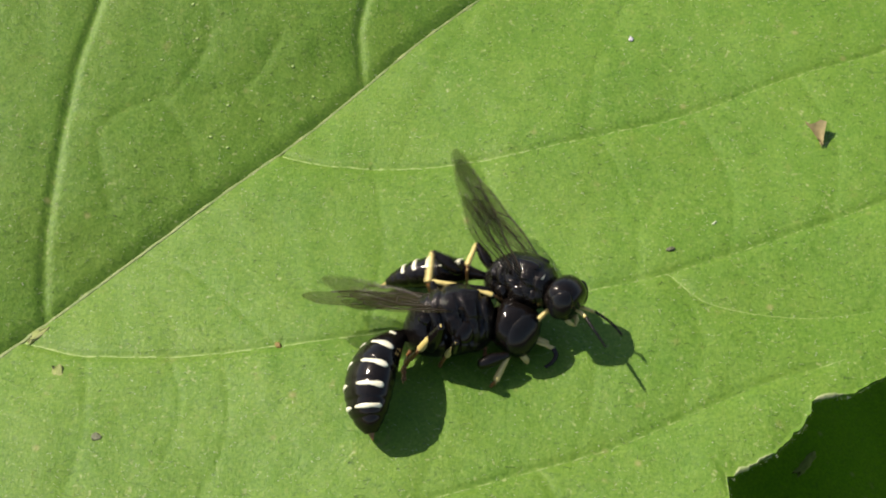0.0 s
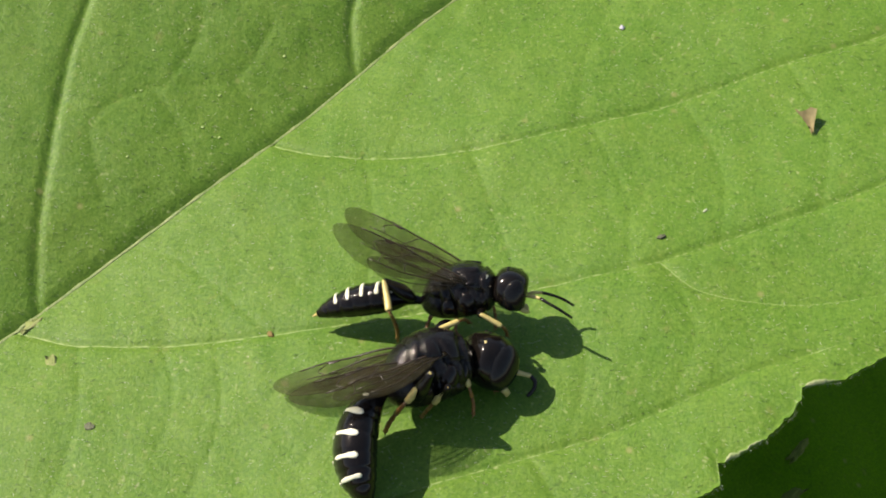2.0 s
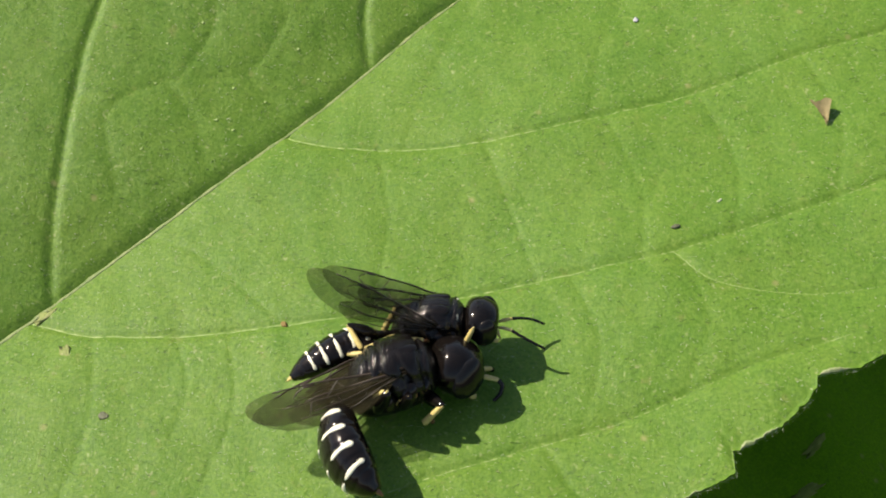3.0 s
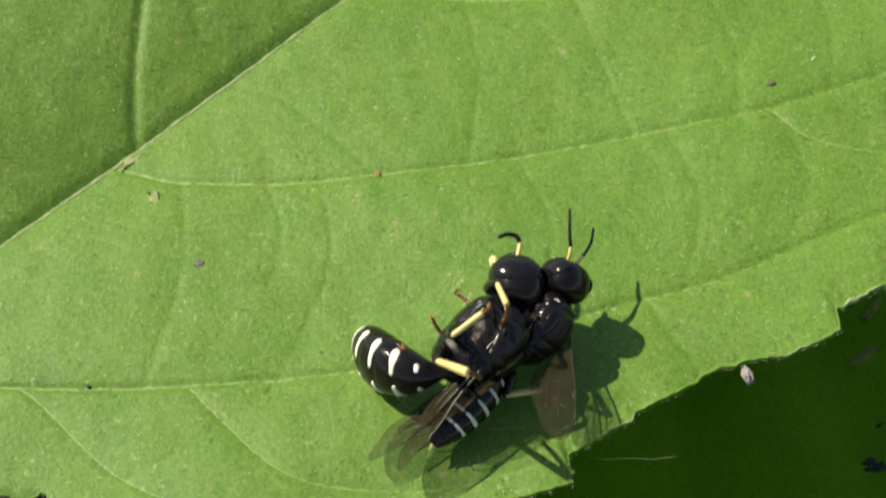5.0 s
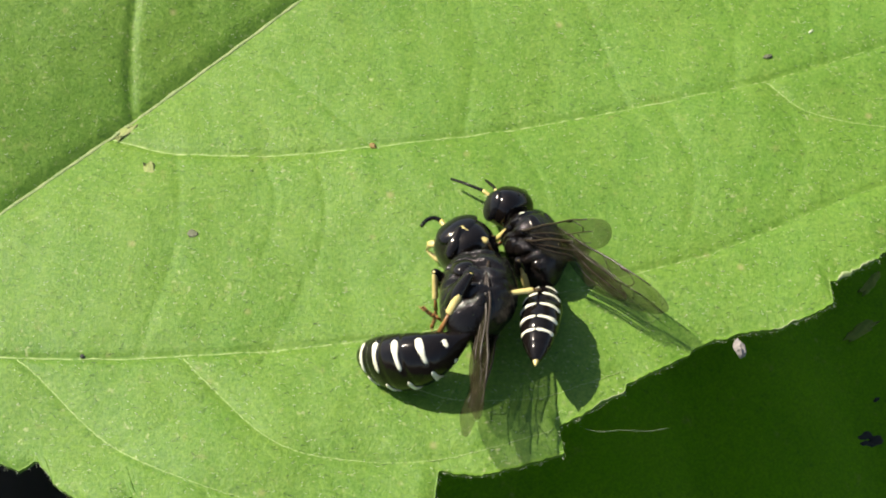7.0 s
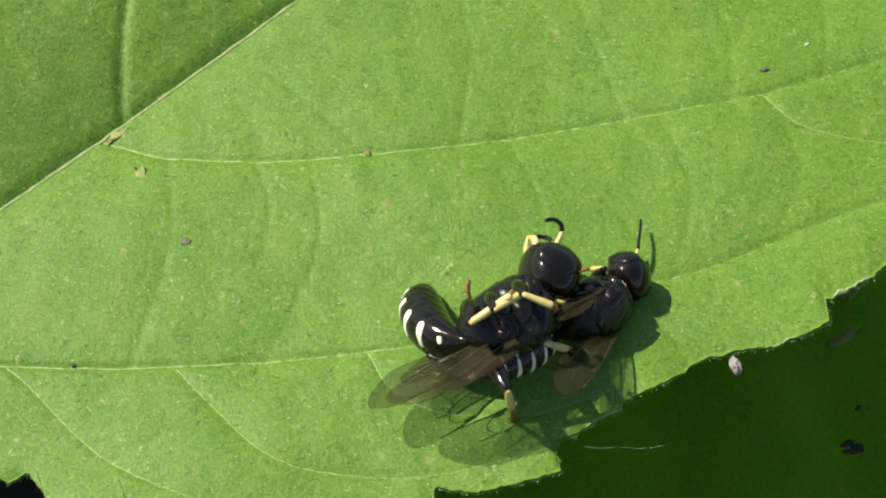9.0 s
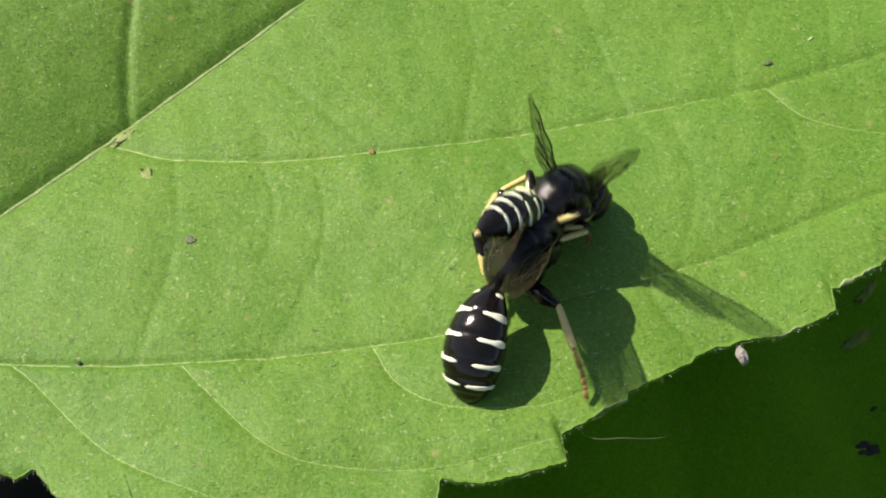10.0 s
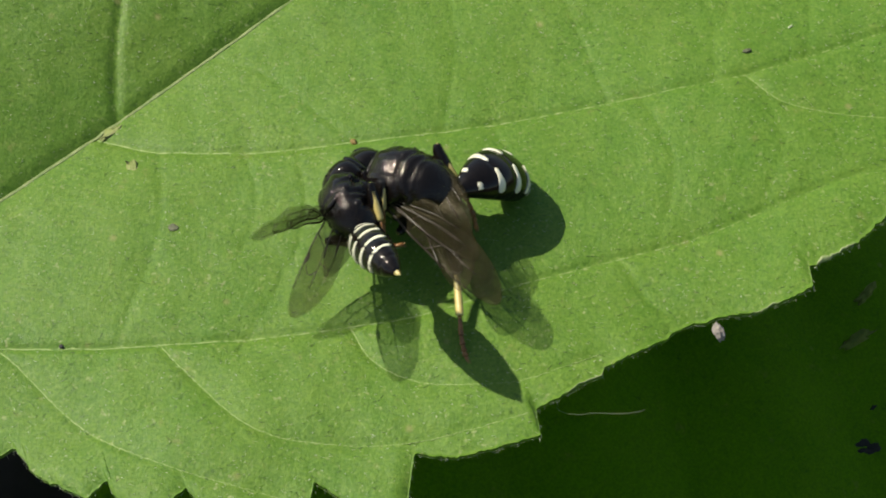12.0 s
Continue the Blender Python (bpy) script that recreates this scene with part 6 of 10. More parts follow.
    walk(female["hindwing_right"], [(0, spot(0.05, -1.32, 0.92, -9.9, -6.2, 154.5)), (0.167, spot(0.05, -1.32, 0.92, 43.9, -7.8, 173.1)), (0.333, spot(0.05, -1.32, 0.92, 100.2, -3.3, 164.4)), (0.5, spot(0.05, -1.32, 0.92, 155.6, 6.4, 163.2)), (1, spot(0.05, -1.32, 0.92, 153.0, 12.5, 166.5)), (1.133, spot(0.05, -1.32, 0.92, 115.2, 3.6, 162.5)), (1.267, spot(0.05, -1.32, 0.92, 78.0, -5.8, 164.7)), (1.383, spot(0.05, -1.32, 0.92, 40.1, -9.9, 169.3)), (1.5, spot(0.05, -1.32, 0.92, 1.8, -10.3, 175.4)), (2, spot(0.05, -1.32, 0.92, -28.1, 8.6, 174.4)), (2.5, spot(0.05, -1.32, 0.92, -24.8, 8.7, 177.8)), (2.7, spot(0.05, -1.32, 0.92, -29.1, 8.0, 177.6)), (3.4, spot(0.05, -1.32, 0.92, -83.4, 2.1, 176.2)), (4.3, spot(0.05, -1.32, 0.92, -142.1, -11.9, -174.7)), (4.4, spot(0.05, -1.32, 0.92, -96.8, 15.6, -174.2)), (4.5, spot(0.05, -1.32, 0.92, -46.2, 24.4, -156.3)), (5, spot(0.05, -1.32, 0.92, -48.4, 20.5, -174.6)), (5.5, spot(0.05, -1.32, 0.92, -52.4, 24.4, -178.4)), (5.8, spot(0.05, -1.32, 0.92, -88.6, 21.8, 168.8)), (6, spot(0.05, -1.32, 0.92, -148.5, -10.3, 179.0)), (6.267, spot(0.05, -1.32, 0.92, -105.7, 1.6, 176.3)), (6.5, spot(0.05, -1.32, 0.92, -62.4, 12.2, -177.4)), (7, spot(0.05, -1.32, 0.92, -45.3, 18.5, -177.9)), (7.2, spot(0.05, -1.32, 0.92, -45.2, 18.7, -177.4)), (8.8, spot(0.05, -1.32, 0.92, -52.1, 20.6, -169.8)), (9, spot(0.05, -1.32, 0.92, -55.2, 20.2, -169.8)), (9.267, spot(0.05, -1.32, 0.92, -104.0, -0.6, 177.0)), (9.5, spot(0.05, -1.32, 0.92, -151.9, -24.1, -176.2)), (9.6, spot(0.05, -1.32, 0.92, -101.4, -2.4, 175.4)), (9.7, spot(0.05, -1.32, 0.92, -51.3, 17.7, -173.2)), (9.867, spot(0.05, -1.32, 0.92, -94.8, -1.4, 179.2)), (10, spot(0.05, -1.32, 0.92, -138.7, -20.4, -172.9)), (10.2, spot(0.05, -1.32, 0.92, -160.6, 29.5, 145.0)), (10.333, spot(0.05, -1.32, 0.92, -83.0, 24.5, 166.2)), (10.5, spot(0.05, -1.32, 0.92, -15.0, 4.9, 167.1)), (10.667, spot(0.05, -1.32, 0.92, 42.9, 3.2, 159.2)), (10.833, spot(0.05, -1.32, 0.92, 100.7, 8.9, 153.6)), (11, spot(0.05, -1.32, 0.92, 159.6, 16.7, 155.6)), (11.2, spot(0.05, -1.32, 0.92, -133.2, 21.1, 151.2)), (11.5, spot(0.05, -1.32, 0.92, -164.1, 23.9, 143.9)), (11.617, spot(0.05, -1.32, 0.92, -124.7, 20.3, 144.5)), (11.733, spot(0.05, -1.32, 0.92, -86.1, 17.2, 142.5)), (11.867, spot(0.05, -1.32, 0.92, -47.9, 16.0, 139.0)), (12, spot(0.05, -1.32, 0.92, -9.8, 17.1, 135.4))])
    walk(female["leg_fore_right"], [(0, spot(1.25, -1.31, -1.79, 30.5, -15.5, 5.4)), (0.5, spot(1.25, -0.61, -1.10, 24.9, -26.2, -6.2)), (1, spot(1.03, -0.61, -1.23, 31.3, -12.7, 7.3)), (1.5, spot(1.38, -0.63, -1.05, 17.1, -0.2, -27.9)), (1.617, spot(1.37, -0.63, -1.05, 43.9, -18.3, -8.5)), (1.733, spot(1.36, -0.63, -1.05, 68.0, -42.9, 2.6)), (1.867, spot(1.35, -0.62, -1.05, 103.8, -69.0, -4.2)), (2, spot(1.35, -0.62, -1.05, -141.5, -73.0, -92.1)), (2.167, spot(1.37, -0.64, -1.04, 99.2, -66.4, -18.4)), (2.333, spot(1.38, -0.65, -1.03, 53.3, -41.9, -22.0)), (2.5, spot(1.40, -0.67, -1.02, 16.3, -24.7, -43.3)), (2.7, spot(1.40, -0.67, -1.02, 2.1, -13.4, -59.4)), (3.4, spot(1.38, -0.64, -1.03, -16.1, -5.3, -83.8)), (4.3, spot(1.35, -0.62, -1.05, -52.4, -12.5, -127.2)), (4.4, spot(0.59, 0.68, -0.91, -27.2, -20.9, 175.2)), (4.5, spot(0.80, 1.02, -1.08, -3.8, 0.3, 112.4)), (4.733, spot(0.59, 0.68, -0.91, -19.5, -66.1, 144.7)), (5, spot(1.35, -0.62, -1.05, -157.9, -47.8, -68.1)), (5.5, spot(1.35, -0.62, -1.05, -157.9, -47.8, -68.1)), (5.8, spot(1.35, -0.62, -1.05, -154.3, -47.9, -68.9)), (6, spot(1.35, -0.62, -1.05, -136.3, -69.1, -93.4)), (6.267, spot(1.47, -0.34, -1.12, 28.9, -48.1, 82.9)), (6.5, spot(1.53, -0.19, -1.65, 19.3, 15.4, 71.4)), (7, spot(1.50, -0.40, -1.46, 4.7, 2.8, 103.3)), (7.2, spot(1.61, -0.35, -1.00, -8.5, -7.4, 106.5)), (8.8, spot(0.39, -0.65, -0.95, 11.3, -51.0, 80.2)), (9, spot(1.56, -0.53, -0.94, 2.5, -54.2, 95.3)), (9.5, spot(1.35, -0.62, -1.05, -45.5, -50.0, 179.1)), (9.7, spot(1.35, -0.62, -1.05, -157.9, -47.8, -68.1)), (10, spot(1.35, -0.62, -1.05, -68.0, -61.5, -154.6)), (10.2, spot(1.35, -0.62, -1.05, -142.4, -68.9, -88.7)), (10.333, spot(1.88, -0.24, -1.16, 49.5, -48.2, 51.1)), (10.5, spot(1.90, -1.07, -1.42, 19.1, 3.1, 25.3)), (11, spot(1.93, -0.94, -1.76, 37.8, -4.8, 31.4)), (11.1, spot(1.98, -0.22, -1.07, 20.5, -40.5, 77.4)), (11.2, spot(1.35, -0.62, -1.05, -40.7, -56.8, 170.2)), (11.35, spot(1.90, -0.26, -0.48, 4.8, -68.7, 98.3)), (11.5, spot(2.45, 0.11, 0.10, 41.9, -53.1, 34.3)), (12, spot(1.06, -1.13, -1.11, 87.4, -50.8, -31.2))])
    walk(female["shin_fore_right"], [(0, spot(1.55, 0.00, 0.00, -23.1, 39.5, -150.8)), (0.5, spot(1.55, 0.00, 0.00, -49.8, 46.7, -123.8)), (1, spot(1.55, 0.00, 0.00, -29.2, 45.5, -108.6)), (1.5, spot(1.55, 0.00, 0.00, -15.6, 29.7, -71.8)), (1.73333, spot(1.55, 0.00, 0.00, -19.8, 2.3, -125.2)), (2, spot(1.55, 0.00, 0.00, -0.0, -17.2, 180.0)), (2.26667, spot(1.55, 0.00, 0.00, -58.7, 14.2, -145.9)), (2.5, spot(1.55, 0.00, 0.00, -125.2, 59.1, -159.5)), (3.4, spot(1.55, 0.00, 0.00, -58.7, 14.2, -145.9)), (4.3, spot(1.55, 0.00, 0.00, -0.0, -17.2, 180.0)), (4.4, spot(1.55, 0.00, 0.00, 9.6, -16.2, -138.2)), (4.5, spot(1.55, 0.00, 0.00, 17.6, -21.6, -96.1)), (4.73333, spot(1.55, 0.00, 0.00, 7.6, -21.5, -137.8)), (5, spot(1.55, 0.00, 0.00, 0.0, -27.6, 180.0)), (5.5, spot(1.55, 0.00, 0.00, 0.0, -27.6, -180.0)), (5.8, spot(1.55, 0.00, 0.00, 0.0, -24.5, 180.0)), (6, spot(1.55, 0.00, 0.00, 0.0, -17.2, 180.0)), (6.5, spot(1.55, 0.00, 0.00, -12.3, 36.6, 155.2)), (7, spot(1.55, 0.00, 0.00, -14.8, 19.9, 152.0)), (8, spot(1.55, 0.00, 0.00, -14.9, -15.9, -139.9)), (9, spot(1.55, 0.00, 0.00, -51.9, -25.5, -58.3)), (9.26667, spot(1.55, 0.00, 0.00, -22.6, -35.0, -121.6)), (9.5, spot(1.55, 0.00, 0.00, 0.0, -17.2, -180.0)), (9.7, spot(1.55, 0.00, 0.00, 0.0, -27.6, -180.0)), (10, spot(1.55, 0.00, 0.00, 0.0, -17.2, -180.0)), (10.2, spot(1.55, 0.00, 0.00, 0.0, -17.2, 180.0)), (10.3333, spot(1.55, 0.00, 0.00, 27.5, 26.8, 121.7)), (10.5, spot(1.55, 0.00, 0.00, -28.0, 64.9, 17.2)), (10.7333, spot(1.55, 0.00, 0.00, -55.3, 74.9, 56.8)), (11, spot(1.55, 0.00, 0.00, -8.5, 87.3, 168.7)), (11.1, spot(1.55, 0.00, 0.00, 0.6, 35.0, 178.8)), (11.2, spot(1.55, 0.00, 0.00, 0.0, -17.2, 180.0)), (11.5, spot(1.55, 0.00, 0.00, -9.3, -36.9, -161.2)), (11.7333, spot(1.55, 0.00, 0.00, 52.3, -18.7, 136.5)), (12, spot(1.55, 0.00, 0.00, 78.4, 31.7, 109.0))])
    walk(female["foot_fore_right"], [(0, spot(0.61, -0.53, -0.89, 46.4, 57.1, 151.0)), (0.5, spot(1.02, -0.80, -1.02, 94.1, 61.4, 156.2)), (1, spot(1.24, -0.93, -1.00, 69.2, 68.8, 148.7)), (1.26667, spot(1.58, -1.04, -0.85, 25.2, 64.9, 168.8)), (1.5, spot(1.93, -1.16, -0.69, -18.2, 67.7, -170.4)), (1.73333, spot(1.07, -0.58, -0.14, -9.5, 24.9, -172.1)), (2, spot(0.21, 0.00, 0.41, -0.0, -17.2, 180.0)), (2.5, spot(0.88, -0.25, -1.20, 51.3, 36.2, 154.6)), (4.3, spot(0.21, 0.00, 0.41, -0.0, -17.2, 180.0)), (4.5, spot(1.41, -1.29, 0.51, 5.8, -8.6, -160.9)), (5, spot(0.31, 0.00, 0.65, 0.0, -27.6, 180.0)), (5.5, spot(0.31, -0.00, 0.65, 0.0, -27.6, -180.0)), (5.8, spot(0.28, 0.00, 0.58, 0.0, -24.5, 180.0)), (6, spot(0.21, 0.00, 0.41, 0.0, -17.2, 180.0)), (6.5, spot(0.53, 0.47, -0.83, -12.3, 36.6, 155.2)), (7, spot(0.39, 0.62, -0.48, -14.8, 19.9, 152.0)), (8, spot(1.30, -0.23, 0.06, -10.9, -16.1, -175.5)), (9, spot(2.21, -1.07, 0.60, -33.3, -47.2, -130.8)), (9.5, spot(0.21, -0.00, 0.41, 0.0, -17.2, -180.0)), (9.7, spot(0.31, -0.00, 0.65, 0.0, -27.6, -180.0)), (10, spot(0.21, -0.00, 0.41, 0.0, -17.2, -180.0)), (10.2, spot(0.21, 0.00, 0.41, 0.0, -17.2, 180.0)), (10.3333, spot(1.16, 0.09, -0.43, 12.4, 18.9, 122.1)), (10.5, spot(2.12, 0.18, -1.27, -20.9, 45.2, 45.4)), (11, spot(1.48, 0.01, -1.40, -14.4, 57.2, 59.2)), (11.1, spot(0.85, 0.01, -0.49, 17.3, 21.6, 130.7)), (11.2, spot(0.21, 0.00, 0.41, 0.0, -17.2, 180.0)), (11.5, spot(0.49, -0.36, 0.84, -19.6, 5.2, -143.1)), (12, spot(1.16, 1.13, -0.74, -97.5, 31.0, -148.4))])
    walk(female["leg_mid_right"], [(0, spot(0.15, -0.72, -1.25, 121.3, -28.1, -93.2)), (0.5, spot(0.15, -0.72, -1.25, 121.3, -28.1, -93.2)), (1, spot(0.15, -0.72, -1.25, 121.3, -28.1, -93.2)), (1.5, spot(0.15, -0.72, -1.25, 113.4, -32.3, -94.9)), (2, spot(0.15, -0.72, -1.25, 121.3, -28.1, -93.2)), (2.5, spot(0.15, -0.72, -1.25, 100.9, -38.1, -92.2)), (2.7, spot(0.15, -0.72, -1.25, 86.7, -42.1, -88.3)), (4.3, spot(0.15, -0.72, -1.25, 8.2, -28.4, -61.5)), (4.4, spot(0.15, -0.72, -1.25, 64.8, -35.5, -77.5)), (4.5, spot(0.15, -0.72, -1.25, 121.3, -28.1, -93.2)), (5, spot(0.15, -0.72, -1.25, 121.3, -28.1, -93.2)), (5.5, spot(0.15, -0.72, -1.25, 121.3, -28.1, -93.2)), (5.8, spot(0.15, -0.72, -1.25, 121.3, -28.1, -93.2)), (6, spot(0.15, -0.72, -1.25, 121.3, -28.1, -93.2)), (6.5, spot(0.15, -0.72, -1.25, 121.3, -28.1, -93.2)), (7, spot(0.15, -0.72, -1.25, 121.3, -28.1, -93.2)), (7.2, spot(0.15, -0.72, -1.25, 121.3, -28.1, -93.2)), (8.8, spot(0.15, -0.72, -1.25, 121.3, -28.1, -93.2)), (9, spot(0.15, -0.72, -1.25, 121.3, -28.1, -93.2)), (9.267, spot(0.14, -0.65, -1.37, 60.9, -44.6, -105.9)), (9.383, spot(0.11, -0.97, -1.46, 15.3, -57.5, -92.0)), (9.5, spot(0.09, -1.28, -1.55, -44.5, -58.3, -62.6)), (9.55, spot(0.11, -0.97, -1.46, 15.3, -57.5, -92.0)), (9.6, spot(0.14, -0.65, -1.37, 60.9, -44.6, -105.9)), (9.7, spot(0.15, -0.72, -1.25, 121.3, -28.1, -93.2)), (10, spot(0.17, -0.73, -1.22, 44.9, -57.7, -35.3)), (10.1, spot(-0.06, -0.56, -0.91, 4.7, -68.3, 62.4)), (10.2, spot(-0.28, -0.38, -0.60, -15.9, -50.4, 141.8)), (10.333, spot(-0.06, -0.55, -0.92, 158.4, -77.4, -79.0)), (10.5, spot(0.15, -0.72, -1.25, 121.3, -28.1, -93.2)), (11, spot(0.15, -0.72, -1.25, 121.3, -28.1, -93.2)), (11.2, spot(0.15, -0.72, -1.25, 39.2, -44.1, -68.8)), (11.333, spot(0.30, -0.16, -0.62, 27.4, -52.1, 1.7)), (11.5, spot(0.55, 0.07, -0.33, 28.0, -60.1, 61.0)), (11.733, spot(0.35, -0.22, -0.57, 18.7, -41.0, 7.5)), (12, spot(0.24, -0.85, -1.14, 14.6, -34.0, -53.0))])
    walk(female["shin_mid_right"], [(0, spot(1.75, 0.00, 0.00, 0.0, -16.5, 180.0)), (0.5, spot(1.75, 0.00, 0.00, 0.0, -16.5, 180.0)), (1, spot(1.75, 0.00, 0.00, 0.0, -16.5, 180.0)), (1.5, spot(1.75, 0.00, 0.00, -0.0, -16.5, -180.0)), (2, spot(1.75, 0.00, 0.00, 0.0, -16.5, 180.0)), (2.5, spot(1.75, 0.00, 0.00, 0.0, -16.5, 180.0)), (4.3, spot(1.75, 0.00, 0.00, 0.0, -16.5, -180.0)), (4.5, spot(1.75, 0.00, 0.00, -0.0, -16.5, 180.0)), (5, spot(1.75, 0.00, 0.00, -0.0, -16.5, 180.0)), (5.5, spot(1.75, 0.00, 0.00, 0.0, -16.5, 180.0)), (5.8, spot(1.75, 0.00, 0.00, 0.0, -16.5, 180.0)), (6, spot(1.75, 0.00, 0.00, 0.0, -16.5, 180.0)), (6.5, spot(1.75, 0.00, 0.00, 0.0, -16.5, -180.0)), (7, spot(1.75, 0.00, 0.00, 0.0, -16.5, 180.0)), (9, spot(1.75, 0.00, 0.00, 0.0, -16.5, 180.0)), (9.26667, spot(1.75, 0.00, 0.00, 39.5, -38.8, 133.6)), (9.5, spot(1.75, 0.00, 0.00, 85.6, -25.1, 80.8)), (9.6, spot(1.75, 0.00, 0.00, 39.5, -38.8, 133.6)), (9.7, spot(1.75, 0.00, 0.00, -0.0, -16.5, -180.0)), (9.86667, spot(1.75, 0.00, 0.00, -40.1, -4.6, -108.3)), (10, spot(1.75, 0.00, 0.00, -45.0, 36.2, -45.7)), (10.1, spot(1.75, 0.00, 0.00, -62.8, -22.9, -93.5)), (10.2, spot(1.75, 0.00, 0.00, 8.7, -63.3, 165.8)), (10.5, spot(1.75, 0.00, 0.00, 0.0, -16.5, 180.0)), (11, spot(1.75, 0.00, 0.00, -0.0, -16.5, 180.0)), (11.2, spot(1.75, 0.00, 0.00, 0.0, -16.5, 180.0)), (11.5, spot(1.75, 0.00, 0.00, 21.2, 11.8, 135.6)), (12, spot(1.75, 0.00, 0.00, -1.2, 6.0, -179.3))])
    walk(female["foot_mid_right"], [(0, spot(0.22, 0.00, 0.45, 0.0, -16.5, 180.0)), (0.5, spot(0.22, 0.00, 0.45, 0.0, -16.5, 180.0)), (1, spot(0.22, 0.00, 0.45, 0.0, -16.5, 180.0)), (1.5, spot(0.22, -0.00, 0.45, -0.0, -16.5, -180.0)), (2, spot(0.22, 0.00, 0.45, 0.0, -16.5, 180.0)), (2.5, spot(0.22, 0.00, 0.45, 0.0, -16.5, 180.0)), (4.3, spot(0.22, -0.00, 0.45, 0.0, -16.5, -180.0)), (4.5, spot(0.22, 0.00, 0.45, -0.0, -16.5, 180.0)), (5, spot(0.22, 0.00, 0.45, -0.0, -16.5, 180.0)), (5.5, spot(0.22, 0.00, 0.45, 0.0, -16.5, 180.0)), (5.8, spot(0.22, 0.00, 0.45, 0.0, -16.5, 180.0)), (6, spot(0.22, 0.00, 0.45, 0.0, -16.5, 180.0)), (6.5, spot(0.22, -0.00, 0.45, 0.0, -16.5, -180.0)), (7, spot(0.22, 0.00, 0.45, 0.0, -16.5, 180.0)), (9, spot(0.22, 0.00, 0.45, 0.0, -16.5, 180.0)), (9.5, spot(1.98, 1.43, 0.68, 68.1, -7.6, 140.1)), (9.7, spot(0.22, -0.00, 0.45, -0.0, -16.5, -180.0)), (9.86667, spot(1.43, -0.46, -0.25, -63.1, 8.2, -139.0)), (10, spot(2.65, -0.92, -0.94, -123.9, 55.6, -140.6)), (10.1, spot(1.85, -0.37, 0.24, -63.0, 18.3, -135.4)), (10.2, spot(1.05, 0.18, 1.43, -8.7, -5.8, -164.6)), (10.5, spot(0.22, 0.00, 0.45, 0.0, -16.5, 180.0)), (11, spot(0.22, 0.00, 0.45, -0.0, -16.5, 180.0)), (11.2, spot(0.22, 0.00, 0.45, 0.0, -16.5, 180.0)), (11.5, spot(0.63, 1.10, -0.33, -8.1, 19.9, -167.3)), (11.6667, spot(0.47, 0.72, -0.27, 36.4, 20.8, 172.0)), (11.8333, spot(0.32, 0.35, -0.22, 81.0, 35.1, 157.1)), (12, spot(0.16, -0.02, -0.17, 134.9, 54.4, 160.1))])
